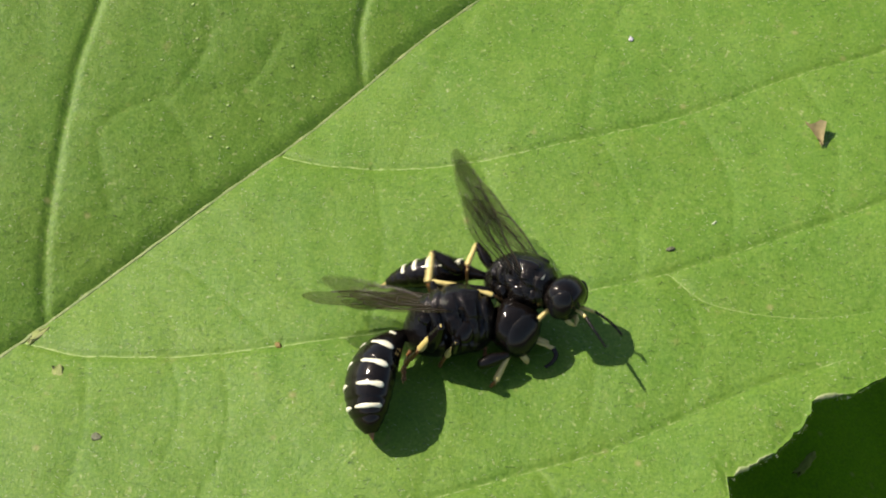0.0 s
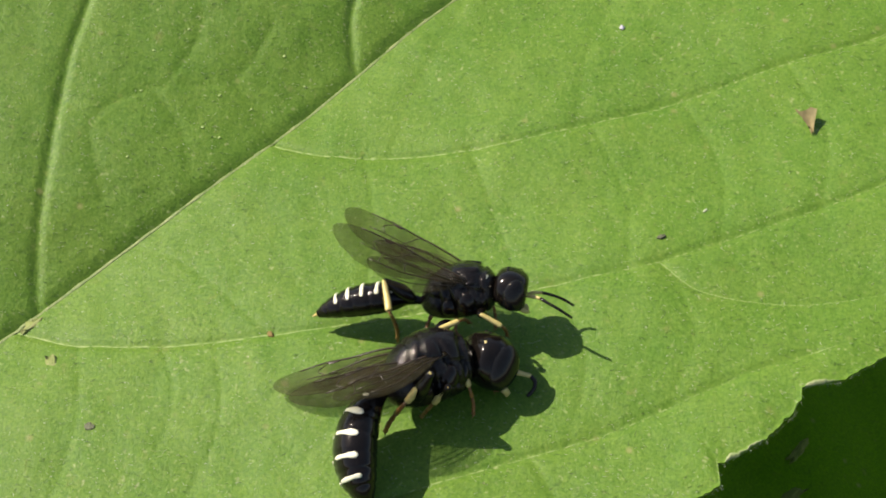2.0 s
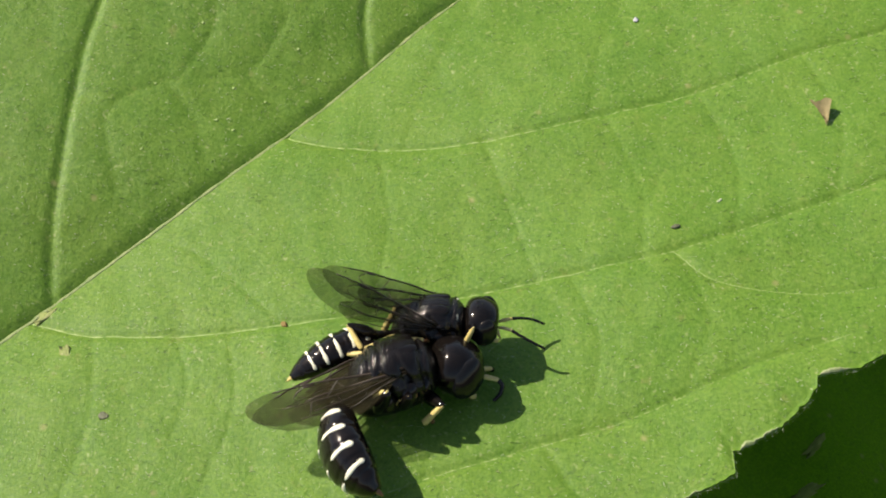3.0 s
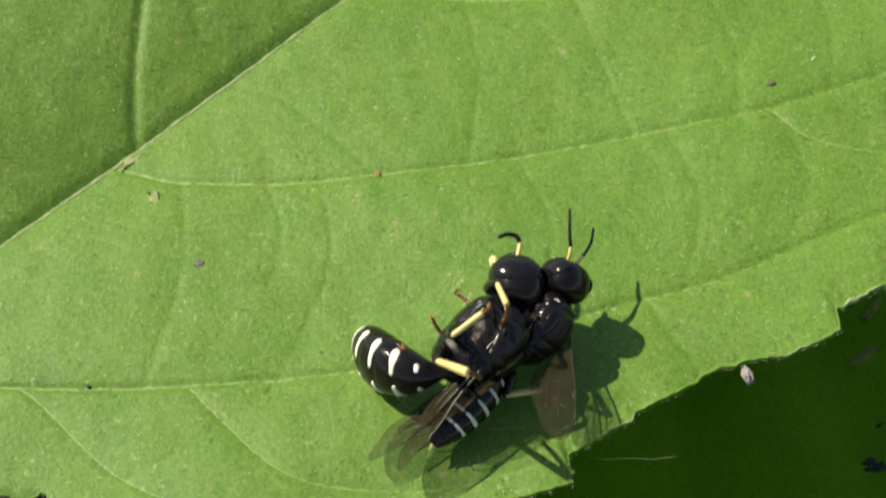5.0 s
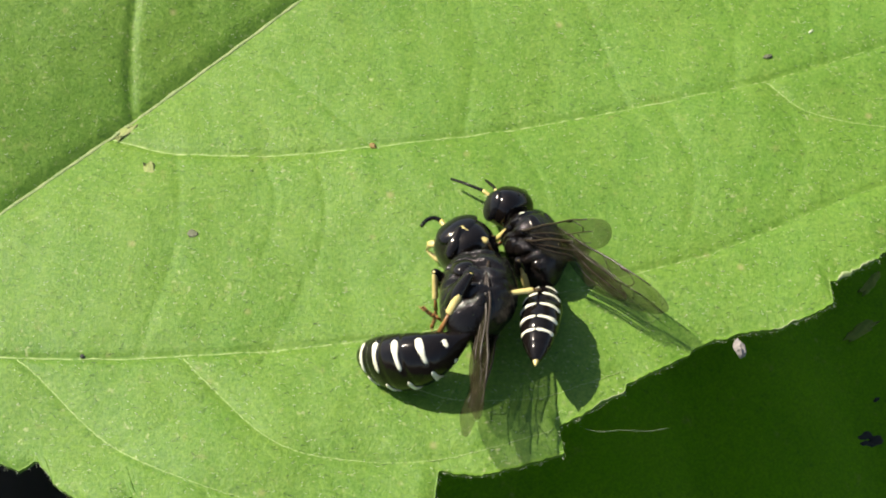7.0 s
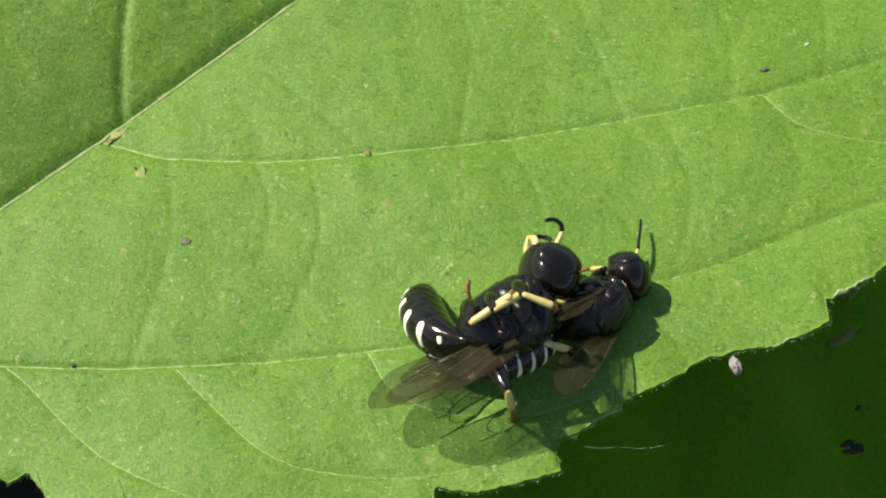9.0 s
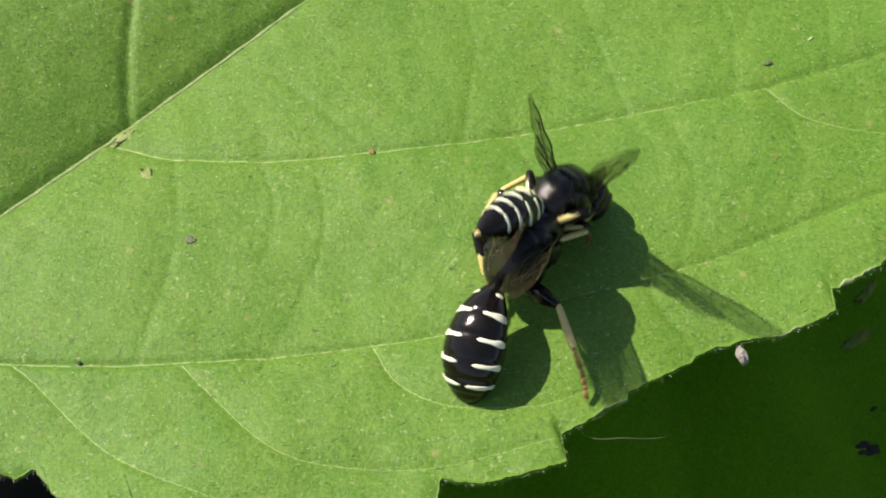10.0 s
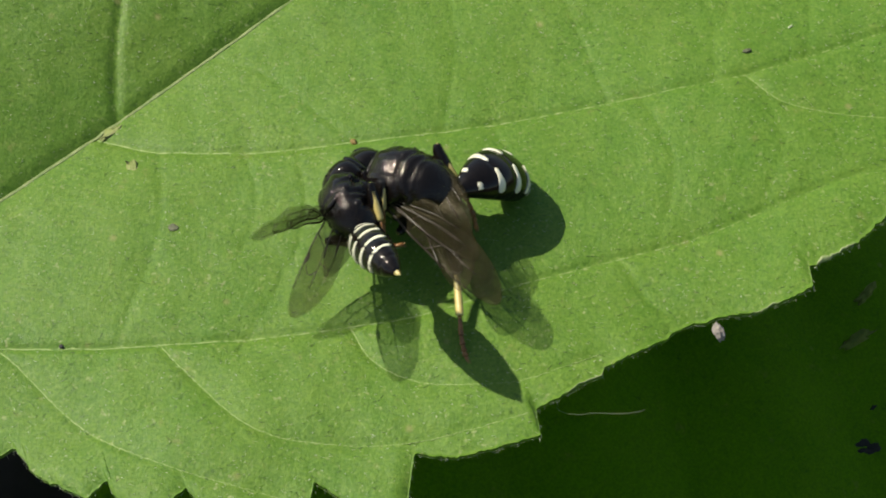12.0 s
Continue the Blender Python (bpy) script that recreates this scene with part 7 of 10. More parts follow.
    walk(female["leg_hind_right"], [(0, spot(-1.05, -0.68, -1.15, 86.0, -45.4, -73.1)), (0.5, spot(-1.05, -0.68, -1.15, 86.0, -45.4, -73.1)), (1, spot(-1.05, -0.68, -1.15, 86.0, -45.4, -73.1)), (1.5, spot(-1.05, -0.68, -1.15, 86.0, -45.4, -73.1)), (2, spot(-1.05, -0.68, -1.15, 86.0, -45.4, -73.1)), (2.5, spot(-1.05, -0.68, -1.15, 86.0, -45.4, -73.1)), (2.7, spot(-1.05, -0.68, -1.14, 85.2, -46.1, -72.8)), (4.3, spot(-1.00, -0.74, -1.00, 53.4, -62.9, -53.5)), (4.5, spot(-1.05, -0.68, -1.15, 86.0, -45.4, -73.1)), (5, spot(-1.05, -0.68, -1.15, 86.0, -45.4, -73.1)), (5.5, spot(-1.05, -0.68, -1.15, 86.0, -45.4, -73.1)), (5.8, spot(-1.05, -0.68, -1.15, 86.0, -45.4, -73.1)), (5.85, spot(-1.29, -0.87, -1.02, 59.3, -28.4, -84.9)), (5.9, spot(-1.53, -1.06, -0.90, 32.3, -17.4, -102.3)), (5.95, spot(-2.62, -1.78, -0.03, -0.7, -20.9, -117.1)), (6, spot(-3.71, -2.50, 0.85, -33.6, -31.4, -128.1)), (6.133, spot(-2.62, -1.78, -0.03, -0.7, -20.9, -117.1)), (6.267, spot(-1.53, -1.06, -0.90, 32.3, -17.4, -102.3)), (6.383, spot(-1.29, -0.87, -1.03, 59.3, -28.4, -84.9)), (6.5, spot(-1.05, -0.68, -1.15, 86.0, -45.4, -73.1)), (7, spot(-1.05, -0.68, -1.15, 86.0, -45.4, -73.1)), (7.2, spot(-1.09, -0.66, -1.08, 88.4, -47.3, -70.8)), (8, spot(-1.69, -0.31, 0.15, 89.0, -79.8, -17.1)), (8.8, spot(-3.06, 0.56, 1.00, 6.3, -57.0, 99.3)), (9, spot(-2.21, 0.35, 0.72, -6.2, -50.2, 137.2)), (9.267, spot(-1.47, 0.19, 0.15, -33.1, -27.8, -155.5)), (9.5, spot(-0.66, -0.43, -1.09, -23.5, -5.2, -108.4)), (9.6, spot(-0.83, -0.18, -1.15, 36.8, -13.5, -83.3)), (9.7, spot(-1.05, -0.68, -1.15, 86.0, -45.4, -73.1)), (9.867, spot(-1.07, -0.74, -1.14, 35.9, -20.5, -81.4)), (10, spot(-1.08, -0.79, -1.13, -12.4, -9.5, -105.6)), (10.2, spot(-2.02, -1.00, -0.84, -23.4, -16.8, -161.8)), (10.3, spot(-1.70, -0.89, -0.94, 15.0, -5.3, -128.8)), (10.4, spot(-1.37, -0.79, -1.05, 53.4, -17.0, -95.9)), (10.5, spot(-1.05, -0.68, -1.15, 86.0, -45.4, -73.1)), (11, spot(-1.05, -0.68, -1.15, 86.0, -45.4, -73.1)), (11.2, spot(-1.05, -0.68, -1.15, 74.6, -40.1, -65.0)), (11.5, spot(-1.05, -0.68, -1.15, 86.0, -45.4, -73.1)), (12, spot(-1.05, -0.68, -1.15, 86.0, -45.4, -73.1))])
    walk(female["shin_hind_right"], [(0, spot(2.10, 0.00, 0.00, -0.0, -15.5, 180.0)), (0.5, spot(2.10, 0.00, 0.00, -0.0, -15.5, -180.0)), (1, spot(2.10, 0.00, 0.00, 0.0, -15.5, -180.0)), (1.5, spot(2.10, 0.00, 0.00, -0.0, -15.5, -180.0)), (2, spot(2.10, 0.00, 0.00, -0.0, -15.5, -180.0)), (2.5, spot(2.10, 0.00, 0.00, -0.0, -15.5, -180.0)), (3.4, spot(2.10, 0.00, 0.00, 58.8, 8.5, 126.7)), (4.3, spot(2.10, 0.00, 0.00, 99.9, 64.6, 105.8)), (4.4, spot(2.10, 0.00, 0.00, 58.8, 8.5, 126.7)), (4.5, spot(2.10, 0.00, 0.00, 0.0, -15.5, 180.0)), (5, spot(2.10, 0.00, 0.00, 0.0, -15.5, 180.0)), (5.5, spot(2.10, 0.00, 0.00, -0.0, -15.5, 180.0)), (5.8, spot(2.10, 0.00, 0.00, -0.0, -15.5, -180.0)), (5.9, spot(2.10, 0.00, 0.00, 46.0, 17.0, 136.9)), (6, spot(2.10, 0.00, 0.00, 78.1, 69.1, 117.8)), (6.26667, spot(2.10, 0.00, 0.00, 46.0, 17.0, 136.9)), (6.5, spot(2.10, 0.00, 0.00, -0.0, -15.5, 180.0)), (7, spot(2.10, 0.00, 0.00, 0.0, -15.5, 180.0)), (9, spot(2.10, 0.00, 0.00, 33.7, -61.7, 132.1)), (9.26667, spot(2.10, 0.00, 0.00, 42.9, -10.7, 63.8)), (9.5, spot(2.10, 0.00, 0.00, -0.4, 17.9, -1.3)), (9.56667, spot(2.10, 0.00, 0.00, -14.7, 9.2, -62.2)), (9.63333, spot(2.10, 0.00, 0.00, -14.4, -7.2, -119.7)), (9.7, spot(2.10, 0.00, 0.00, -0.0, -15.5, 180.0)), (9.8, spot(2.10, 0.00, 0.00, -23.0, -3.8, -125.9)), (9.9, spot(2.10, 0.00, 0.00, -27.9, 21.1, -76.4)), (10, spot(2.10, 0.00, 0.00, -7.6, 39.7, -15.7)), (10.1, spot(2.10, 0.00, 0.00, 10.1, 39.8, 42.9)), (10.2, spot(2.10, 0.00, 0.00, 19.5, 28.7, 95.4)), (10.3333, spot(2.10, 0.00, 0.00, 18.3, 2.9, 136.5)), (10.5, spot(2.10, 0.00, 0.00, 0.0, -15.5, 180.0)), (11, spot(2.10, 0.00, 0.00, -0.0, -15.5, -180.0)), (11.2, spot(2.10, 0.00, 0.00, 0.0, -15.5, -180.0)), (11.5, spot(2.10, 0.00, 0.00, -0.0, -15.5, 180.0)), (12, spot(2.10, 0.00, 0.00, -0.0, -15.5, -180.0))])
    walk(female["foot_hind_right"], [(0, spot(0.12, 0.00, 0.55, -0.0, -15.5, 180.0)), (0.5, spot(0.12, -0.00, 0.55, -0.0, -15.5, -180.0)), (1, spot(0.12, -0.00, 0.55, 0.0, -15.5, -180.0)), (1.5, spot(0.12, -0.00, 0.55, -0.0, -15.5, -180.0)), (2, spot(0.12, -0.00, 0.55, -0.0, -15.5, -180.0)), (2.5, spot(0.12, -0.00, 0.55, -0.0, -15.5, -180.0)), (3.1, spot(0.70, 0.28, -0.25, 57.9, -6.0, 163.4)), (3.7, spot(1.28, 0.56, -1.05, 112.5, 12.9, 162.2)), (4.3, spot(1.86, 0.85, -1.85, 172.4, 24.2, 178.2)), (4.36667, spot(1.28, 0.56, -1.05, 112.5, 12.9, 162.2)), (4.43333, spot(0.70, 0.28, -0.25, 57.9, -6.0, 163.4)), (4.5, spot(0.12, 0.00, 0.55, 0.0, -15.5, 180.0)), (5, spot(0.12, 0.00, 0.55, 0.0, -15.5, 180.0)), (5.5, spot(0.12, 0.00, 0.55, -0.0, -15.5, 180.0)), (5.8, spot(0.12, -0.00, 0.55, -0.0, -15.5, -180.0)), (5.9, spot(0.94, 0.32, -0.68, 46.0, 17.0, 136.9)), (6, spot(1.76, 0.65, -1.91, 78.1, 69.1, 117.8)), (6.26667, spot(0.94, 0.32, -0.68, 46.0, 17.0, 136.9)), (6.5, spot(0.12, 0.00, 0.55, -0.0, -15.5, 180.0)), (7, spot(0.12, 0.00, 0.55, 0.0, -15.5, 180.0)), (9, spot(1.45, 0.72, 1.80, 33.7, -61.7, 132.1)), (9.26667, spot(2.75, 0.34, 0.59, 42.9, -10.7, 63.8)), (9.5, spot(4.05, -0.05, -0.63, -0.4, 17.9, -1.3)), (9.56667, spot(2.74, -0.03, -0.24, -14.7, 9.2, -62.2)), (9.63333, spot(1.43, -0.02, 0.16, -14.4, -7.2, -119.7)), (9.7, spot(0.12, 0.00, 0.55, -0.0, -15.5, 180.0)), (9.8, spot(1.29, -0.14, -0.07, -23.0, -3.8, -125.9)), (9.9, spot(2.45, -0.28, -0.69, -27.9, 21.1, -76.4)), (10, spot(3.62, -0.43, -1.31, -7.6, 39.7, -15.7)), (10.1, spot(2.78, 0.68, -1.15, 10.1, 39.8, 42.9)), (10.2, spot(1.93, 1.79, -0.98, 19.5, 28.7, 95.4)), (10.3333, spot(1.03, 0.90, -0.22, 18.3, 2.9, 136.5)), (10.5, spot(0.12, 0.00, 0.55, 0.0, -15.5, 180.0)), (11, spot(0.12, -0.00, 0.55, -0.0, -15.5, -180.0)), (11.2, spot(0.12, -0.00, 0.55, 0.0, -15.5, -180.0)), (11.5, spot(0.12, 0.00, 0.55, -0.0, -15.5, 180.0)), (12, spot(0.12, -0.00, 0.55, -0.0, -15.5, -180.0))])
    walk(male["root"], [(0, spot(8.27, 7.23, 2.56, -30.6, -8.6, -30.6)), (0.5, spot(6.02, 7.94, 2.38, -39.1, 14.6, 13.1)), (1, spot(5.65, 7.33, 1.82, -28.3, -14.7, -19.7)), (1.5, spot(6.40, 4.69, 1.41, -18.4, 3.7, -32.0)), (2, spot(5.71, 5.94, 2.61, -36.2, -6.8, -2.3)), (2.5, spot(3.58, 4.28, 2.37, -27.1, -4.4, 4.3)), (2.7, spot(3.53, 3.97, 2.10, -20.3, -4.7, 4.9)), (4.3, spot(5.36, -1.42, 2.24, -5.1, 5.0, -45.9)), (4.4, spot(5.72, -2.90, 2.13, 24.4, 14.3, -1.2)), (4.5, spot(6.08, -4.38, 2.01, 52.7, 6.1, 44.6)), (5, spot(3.41, -4.60, 2.19, 55.5, -22.7, 53.5)), (5.5, spot(3.73, -4.18, 1.60, 61.5, -14.4, 55.0)), (5.8, spot(4.74, -4.18, 2.52, 49.1, 5.8, 38.7)), (6, spot(5.59, -1.23, 3.07, 6.4, 29.2, 61.8)), (6.5, spot(5.43, -0.74, 1.35, 46.1, 0.4, 93.7)), (7, spot(3.85, -1.33, 1.18, 34.4, -5.1, 117.6)), (7.2, spot(3.80, -1.18, 1.27, 37.5, 0.1, 109.2)), (8, spot(4.88, -2.66, 1.42, 45.3, -11.4, 71.6)), (8.8, spot(5.96, -4.14, 1.57, 58.9, -15.6, 31.6)), (9, spot(6.57, -3.66, 1.09, 55.1, 2.9, 46.2)), (9.25, spot(5.52, -1.85, 2.08, 16.2, 21.3, 46.6)), (9.5, spot(4.48, -0.04, 3.06, -29.2, 35.2, 32.9)), (9.6, spot(5.26, -1.87, 2.69, 9.6, 9.0, 54.1)), (9.7, spot(6.04, -3.70, 2.32, 40.6, -23.2, 54.2)), (9.867, spot(5.55, -1.47, 2.66, 21.7, 11.8, 55.5)), (10, spot(5.05, 0.79, 3.00, -5.3, 45.1, 43.5)), (10.2, spot(4.39, 1.68, 2.67, -18.3, 19.3, 44.2)), (10.5, spot(-0.93, 2.23, 2.12, -35.3, -12.3, 54.9)), (11, spot(0.04, 1.92, 2.10, -45.8, -21.8, 38.0)), (11.1, spot(-1.44, 0.20, 2.26, -60.7, -10.6, 77.0)), (11.2, spot(-2.93, -1.53, 2.43, -65.4, 6.9, 112.0)), (11.5, spot(-2.82, -1.18, 2.81, -45.4, 17.7, 113.2)), (12, spot(-3.43, -1.09, 3.32, -47.3, 23.4, 100.6))])
    walk(male["abdomen"], [(0, spot(-1.81, 0.00, -0.34, 19.6, 1.7, -170.4)), (0.5, spot(-1.81, 0.00, -0.34, 16.1, 8.2, 147.4)), (1, spot(-1.81, -0.00, -0.34, 16.1, -16.3, -162.9)), (1.5, spot(-1.81, -0.00, -0.34, 46.1, -6.8, -177.2)), (2, spot(-1.81, -0.00, -0.34, 17.0, -12.0, 175.6)), (2.5, spot(-1.81, -0.00, -0.34, 10.3, -9.1, -176.6)), (2.7, spot(-1.81, -0.00, -0.34, 6.6, -14.0, -166.1)), (4.3, spot(-1.81, 0.00, -0.34, 1.5, -4.2, -142.3)), (4.5, spot(-1.81, 0.00, -0.34, 37.4, 11.6, 164.9)), (5, spot(-1.81, 0.00, -0.34, 40.3, -22.2, 149.5)), (5.5, spot(-1.81, 0.00, -0.34, 34.0, -23.7, 147.5)), (6, spot(-1.81, 0.00, -0.34, -26.2, -11.2, 179.9)), (6.5, spot(-1.81, -0.00, -0.34, 37.6, -4.5, 151.3)), (7, spot(-1.81, -0.00, -0.34, 45.1, -13.8, 123.5)), (7.2, spot(-1.81, -0.00, -0.34, 39.6, -9.5, 127.5)), (8.8, spot(-1.81, 0.00, -0.34, 24.6, -8.7, 137.8)), (9, spot(-1.81, -0.00, -0.34, 23.8, -16.9, 155.5)), (9.5, spot(-1.81, 0.00, -0.34, -9.8, -4.1, -155.9)), (10, spot(-1.81, 0.00, -0.34, -16.1, -3.2, -170.7)), (10.5, spot(-1.81, -0.00, -0.34, 9.7, -10.6, -172.1)), (11, spot(-1.81, -0.00, -0.34, 7.3, -0.9, -150.5)), (11.5, spot(-1.81, 0.00, -0.34, -8.0, -4.9, -154.9)), (12, spot(-1.81, 0.00, -0.34, -0.5, -14.6, -165.7))])
    walk(male["forewing_left"], [(0, spot(0.52, 1.11, 0.84, -175.4, -31.1, 170.0)), (0.5, spot(0.52, 1.11, 0.84, 131.6, -23.2, 136.5)), (0.75, spot(0.52, 1.11, 0.84, 127.5, -21.0, -176.8)), (1, spot(0.52, 1.11, 0.84, 126.4, -16.7, -131.2)), (1.267, spot(0.52, 1.11, 0.84, 169.2, -21.4, -176.4)), (1.5, spot(0.52, 1.11, 0.84, -158.7, -24.9, 158.8)), (2, spot(0.52, 1.11, 0.84, 133.6, -29.7, 170.9)), (2.5, spot(0.52, 1.11, 0.84, 116.2, -28.5, -132.2)), (2.7, spot(0.52, 1.11, 0.84, 118.9, -35.3, -134.2)), (3.4, spot(0.52, 1.11, 0.84, 171.2, -35.5, -177.7)), (4.3, spot(0.52, 1.11, 0.84, -139.1, -14.4, 155.7)), (4.5, spot(0.52, 1.11, 0.84, -98.3, 20.8, 177.1)), (5, spot(0.52, 1.11, 0.84, -94.5, 5.4, 165.4)), (5.5, spot(0.52, 1.11, 0.84, -96.0, 10.0, 159.9)), (5.8, spot(0.52, 1.11, 0.84, -105.2, 26.3, -176.0)), (5.9, spot(0.52, 1.11, 0.84, -136.9, -7.9, -177.2)), (6, spot(0.52, 1.11, 0.84, -173.8, -42.2, -160.8)), (6.267, spot(0.52, 1.11, 0.84, -144.6, -9.5, 179.5)), (6.5, spot(0.52, 1.11, 0.84, -123.5, 24.4, 171.9)), (6.733, spot(0.52, 1.11, 0.84, -171.7, -11.4, 151.4)), (7, spot(0.52, 1.11, 0.84, 146.7, -54.2, 151.3)), (7.2, spot(0.52, 1.11, 0.84, 139.1, -49.0, 164.8)), (8, spot(0.52, 1.11, 0.84, -156.2, -14.9, 142.8)), (8.8, spot(0.52, 1.11, 0.84, -103.4, 19.0, 161.2)), (9, spot(0.52, 1.11, 0.84, -99.2, 20.4, 163.6)), (9.267, spot(0.52, 1.11, 0.84, -164.4, -10.9, 146.2)), (9.5, spot(0.52, 1.11, 0.84, 121.0, -38.5, 171.5)), (9.6, spot(0.52, 1.11, 0.84, -160.7, -17.8, 149.7)), (9.7, spot(0.52, 1.11, 0.84, -94.3, 6.9, 163.4)), (9.867, spot(0.52, 1.11, 0.84, -156.1, -12.2, 152.3)), (10, spot(0.52, 1.11, 0.84, 131.2, -31.8, 176.5)), (10.2, spot(0.52, 1.11, 0.84, 139.0, -25.0, 172.7)), (10.5, spot(0.52, 1.11, 0.84, 126.7, -10.6, 179.1)), (11, spot(0.52, 1.11, 0.84, 94.8, -15.5, -152.9)), (11.1, spot(0.52, 1.11, 0.84, 133.5, -21.8, -177.6)), (11.2, spot(0.52, 1.11, 0.84, 171.2, -12.1, 159.2)), (11.5, spot(0.52, 1.11, 0.84, -169.4, -6.2, 151.8)), (12, spot(0.52, 1.11, 0.84, 179.8, -36.0, 175.0))])
    walk(male["hindwing_left"], [(0, spot(0.04, 1.11, 0.77, -179.8, -31.4, 178.1)), (0.5, spot(0.04, 1.11, 0.77, 130.0, -17.9, 141.3)), (0.75, spot(0.04, 1.11, 0.77, 126.2, -15.4, -172.4)), (1, spot(0.04, 1.11, 0.77, 125.4, -11.1, -127.0)), (1.267, spot(0.04, 1.11, 0.77, 166.6, -20.0, -169.1)), (1.5, spot(0.04, 1.11, 0.77, -161.9, -27.2, 166.2)), (2, spot(0.04, 1.11, 0.77, 131.2, -24.6, 176.2)), (2.5, spot(0.04, 1.11, 0.77, 114.7, -22.2, -128.9)), (2.7, spot(0.04, 1.11, 0.77, 116.7, -29.5, -130.1)), (3.4, spot(0.04, 1.11, 0.77, 166.4, -34.2, -169.3)), (4.3, spot(0.04, 1.11, 0.77, -140.7, -18.9, 161.3)), (4.5, spot(0.04, 1.11, 0.77, -98.0, 13.9, 178.1)), (5, spot(0.04, 1.11, 0.77, -94.5, -1.6, 165.9)), (5.5, spot(0.04, 1.11, 0.77, -95.9, 3.0, 160.7)), (5.8, spot(0.04, 1.11, 0.77, -104.4, 19.5, -174.1)), (5.9, spot(0.04, 1.11, 0.77, -137.8, -12.7, -172.0)), (6, spot(0.04, 1.11, 0.77, 179.8, -42.7, -151.3)), (6.267, spot(0.04, 1.11, 0.77, -145.8, -13.5, -174.7)), (6.5, spot(0.04, 1.11, 0.77, -122.0, 18.5, 176.0)), (6.733, spot(0.04, 1.11, 0.77, -173.2, -12.4, 158.5)), (7, spot(0.04, 1.11, 0.77, 139.5, -49.9, 160.5)), (7.2, spot(0.04, 1.11, 0.77, 134.1, -44.3, 171.7)), (8, spot(0.04, 1.11, 0.77, -158.1, -17.6, 149.5)), (8.8, spot(0.04, 1.11, 0.77, -103.0, 12.2, 162.8)), (9, spot(0.04, 1.11, 0.77, -98.9, 13.5, 164.7)), (9.267, spot(0.04, 1.11, 0.77, -165.8, -12.7, 153.1)), (9.5, spot(0.04, 1.11, 0.77, 118.5, -32.4, 175.7)), (9.6, spot(0.04, 1.11, 0.77, -163.0, -20.0, 156.8)), (9.7, spot(0.04, 1.11, 0.77, -94.3, -0.1, 163.9)), (9.867, spot(0.04, 1.11, 0.77, -157.7, -15.0, 158.9)), (10, spot(0.04, 1.11, 0.77, 128.7, -26.5, -178.3)), (10.2, spot(0.04, 1.11, 0.77, 136.8, -20.3, 178.4)), (10.5, spot(0.04, 1.11, 0.77, 126.2, -5.0, -176.7)), (11, spot(0.04, 1.11, 0.77, 94.6, -8.5, -152.4)), (11.1, spot(0.04, 1.11, 0.77, 131.9, -16.7, -172.6)), (11.2, spot(0.04, 1.11, 0.77, 169.8, -10.9, 166.2)), (11.5, spot(0.04, 1.11, 0.77, -170.3, -7.4, 158.7)), (12, spot(0.04, 1.11, 0.77, 174.8, -35.7, -176.5))])
    walk(male["leg_fore_left"], [(0, spot(1.06, 0.60, -0.92, -16.5, -11.0, -47.0)), (0.5, spot(1.48, -0.74, -0.28, -12.3, -19.9, -75.3)), (1, spot(1.72, -0.90, -0.36, -21.0, -10.3, -54.4)), (1.5, spot(1.81, -1.83, -0.24, -17.7, -13.1, -63.9)), (1.733, spot(1.70, -0.48, -0.40, -38.5, -72.4, -72.0)), (2, spot(1.13, 0.52, -0.88, 137.5, -56.3, 81.8)), (2.267, spot(1.46, 0.05, -0.59, -45.5, -74.0, -63.1)), (2.5, spot(1.89, -0.25, -0.50, -20.1, -30.0, -52.9)), (2.7, spot(1.89, -0.79, -0.38, -27.9, -38.4, -52.1)), (3.4, spot(1.46, 0.05, -0.59, -54.6, -72.5, -50.0)), (4.3, spot(1.13, 0.52, -0.88, 152.1, -56.0, 74.5)), (4.5, spot(1.13, 0.52, -0.88, 157.9, -47.8, 68.1)), (5, spot(1.13, 0.52, -0.88, 157.9, -47.8, 68.1)), (5.5, spot(1.13, 0.52, -0.88, 157.9, -47.8, 68.1)), (5.8, spot(1.13, 0.52, -0.88, 157.9, -47.8, 68.1)), (6, spot(1.13, 0.52, -0.88, 157.9, -47.8, 68.1)), (6.5, spot(1.13, 0.52, -0.88, 157.9, -47.8, 68.1)), (7, spot(1.13, 0.52, -0.88, 149.8, -65.3, 81.4)), (7.2, spot(1.13, 0.52, -0.88, 150.2, -64.8, 80.8)), (8.8, spot(1.13, 0.52, -0.88, 157.8, -48.3, 68.4)), (9, spot(1.13, 0.52, -0.88, 157.9, -47.8, 68.1)), (9.5, spot(1.13, 0.52, -0.88, 156.6, -51.9, 70.5)), (9.7, spot(1.13, 0.52, -0.88, 157.9, -47.8, 68.1)), (10, spot(1.13, 0.52, -0.88, 157.5, -51.4, 69.9)), (10.2, spot(1.13, 0.52, -0.88, 145.8, -55.5, 77.0)), (10.5, spot(1.13, 0.52, -0.88, 157.9, -47.8, 68.1)), (11, spot(1.13, 0.52, -0.88, 111.4, -40.3, 67.9)), (11.2, spot(1.13, 0.52, -0.88, 141.2, -47.4, 71.9)), (11.333, spot(1.42, 0.32, -0.81, -74.1, -64.5, -31.8)), (11.5, spot(1.50, 0.03, -0.55, -23.3, -25.6, -35.9)), (12, spot(1.53, 0.11, -0.48, -26.2, -17.3, -18.3))])
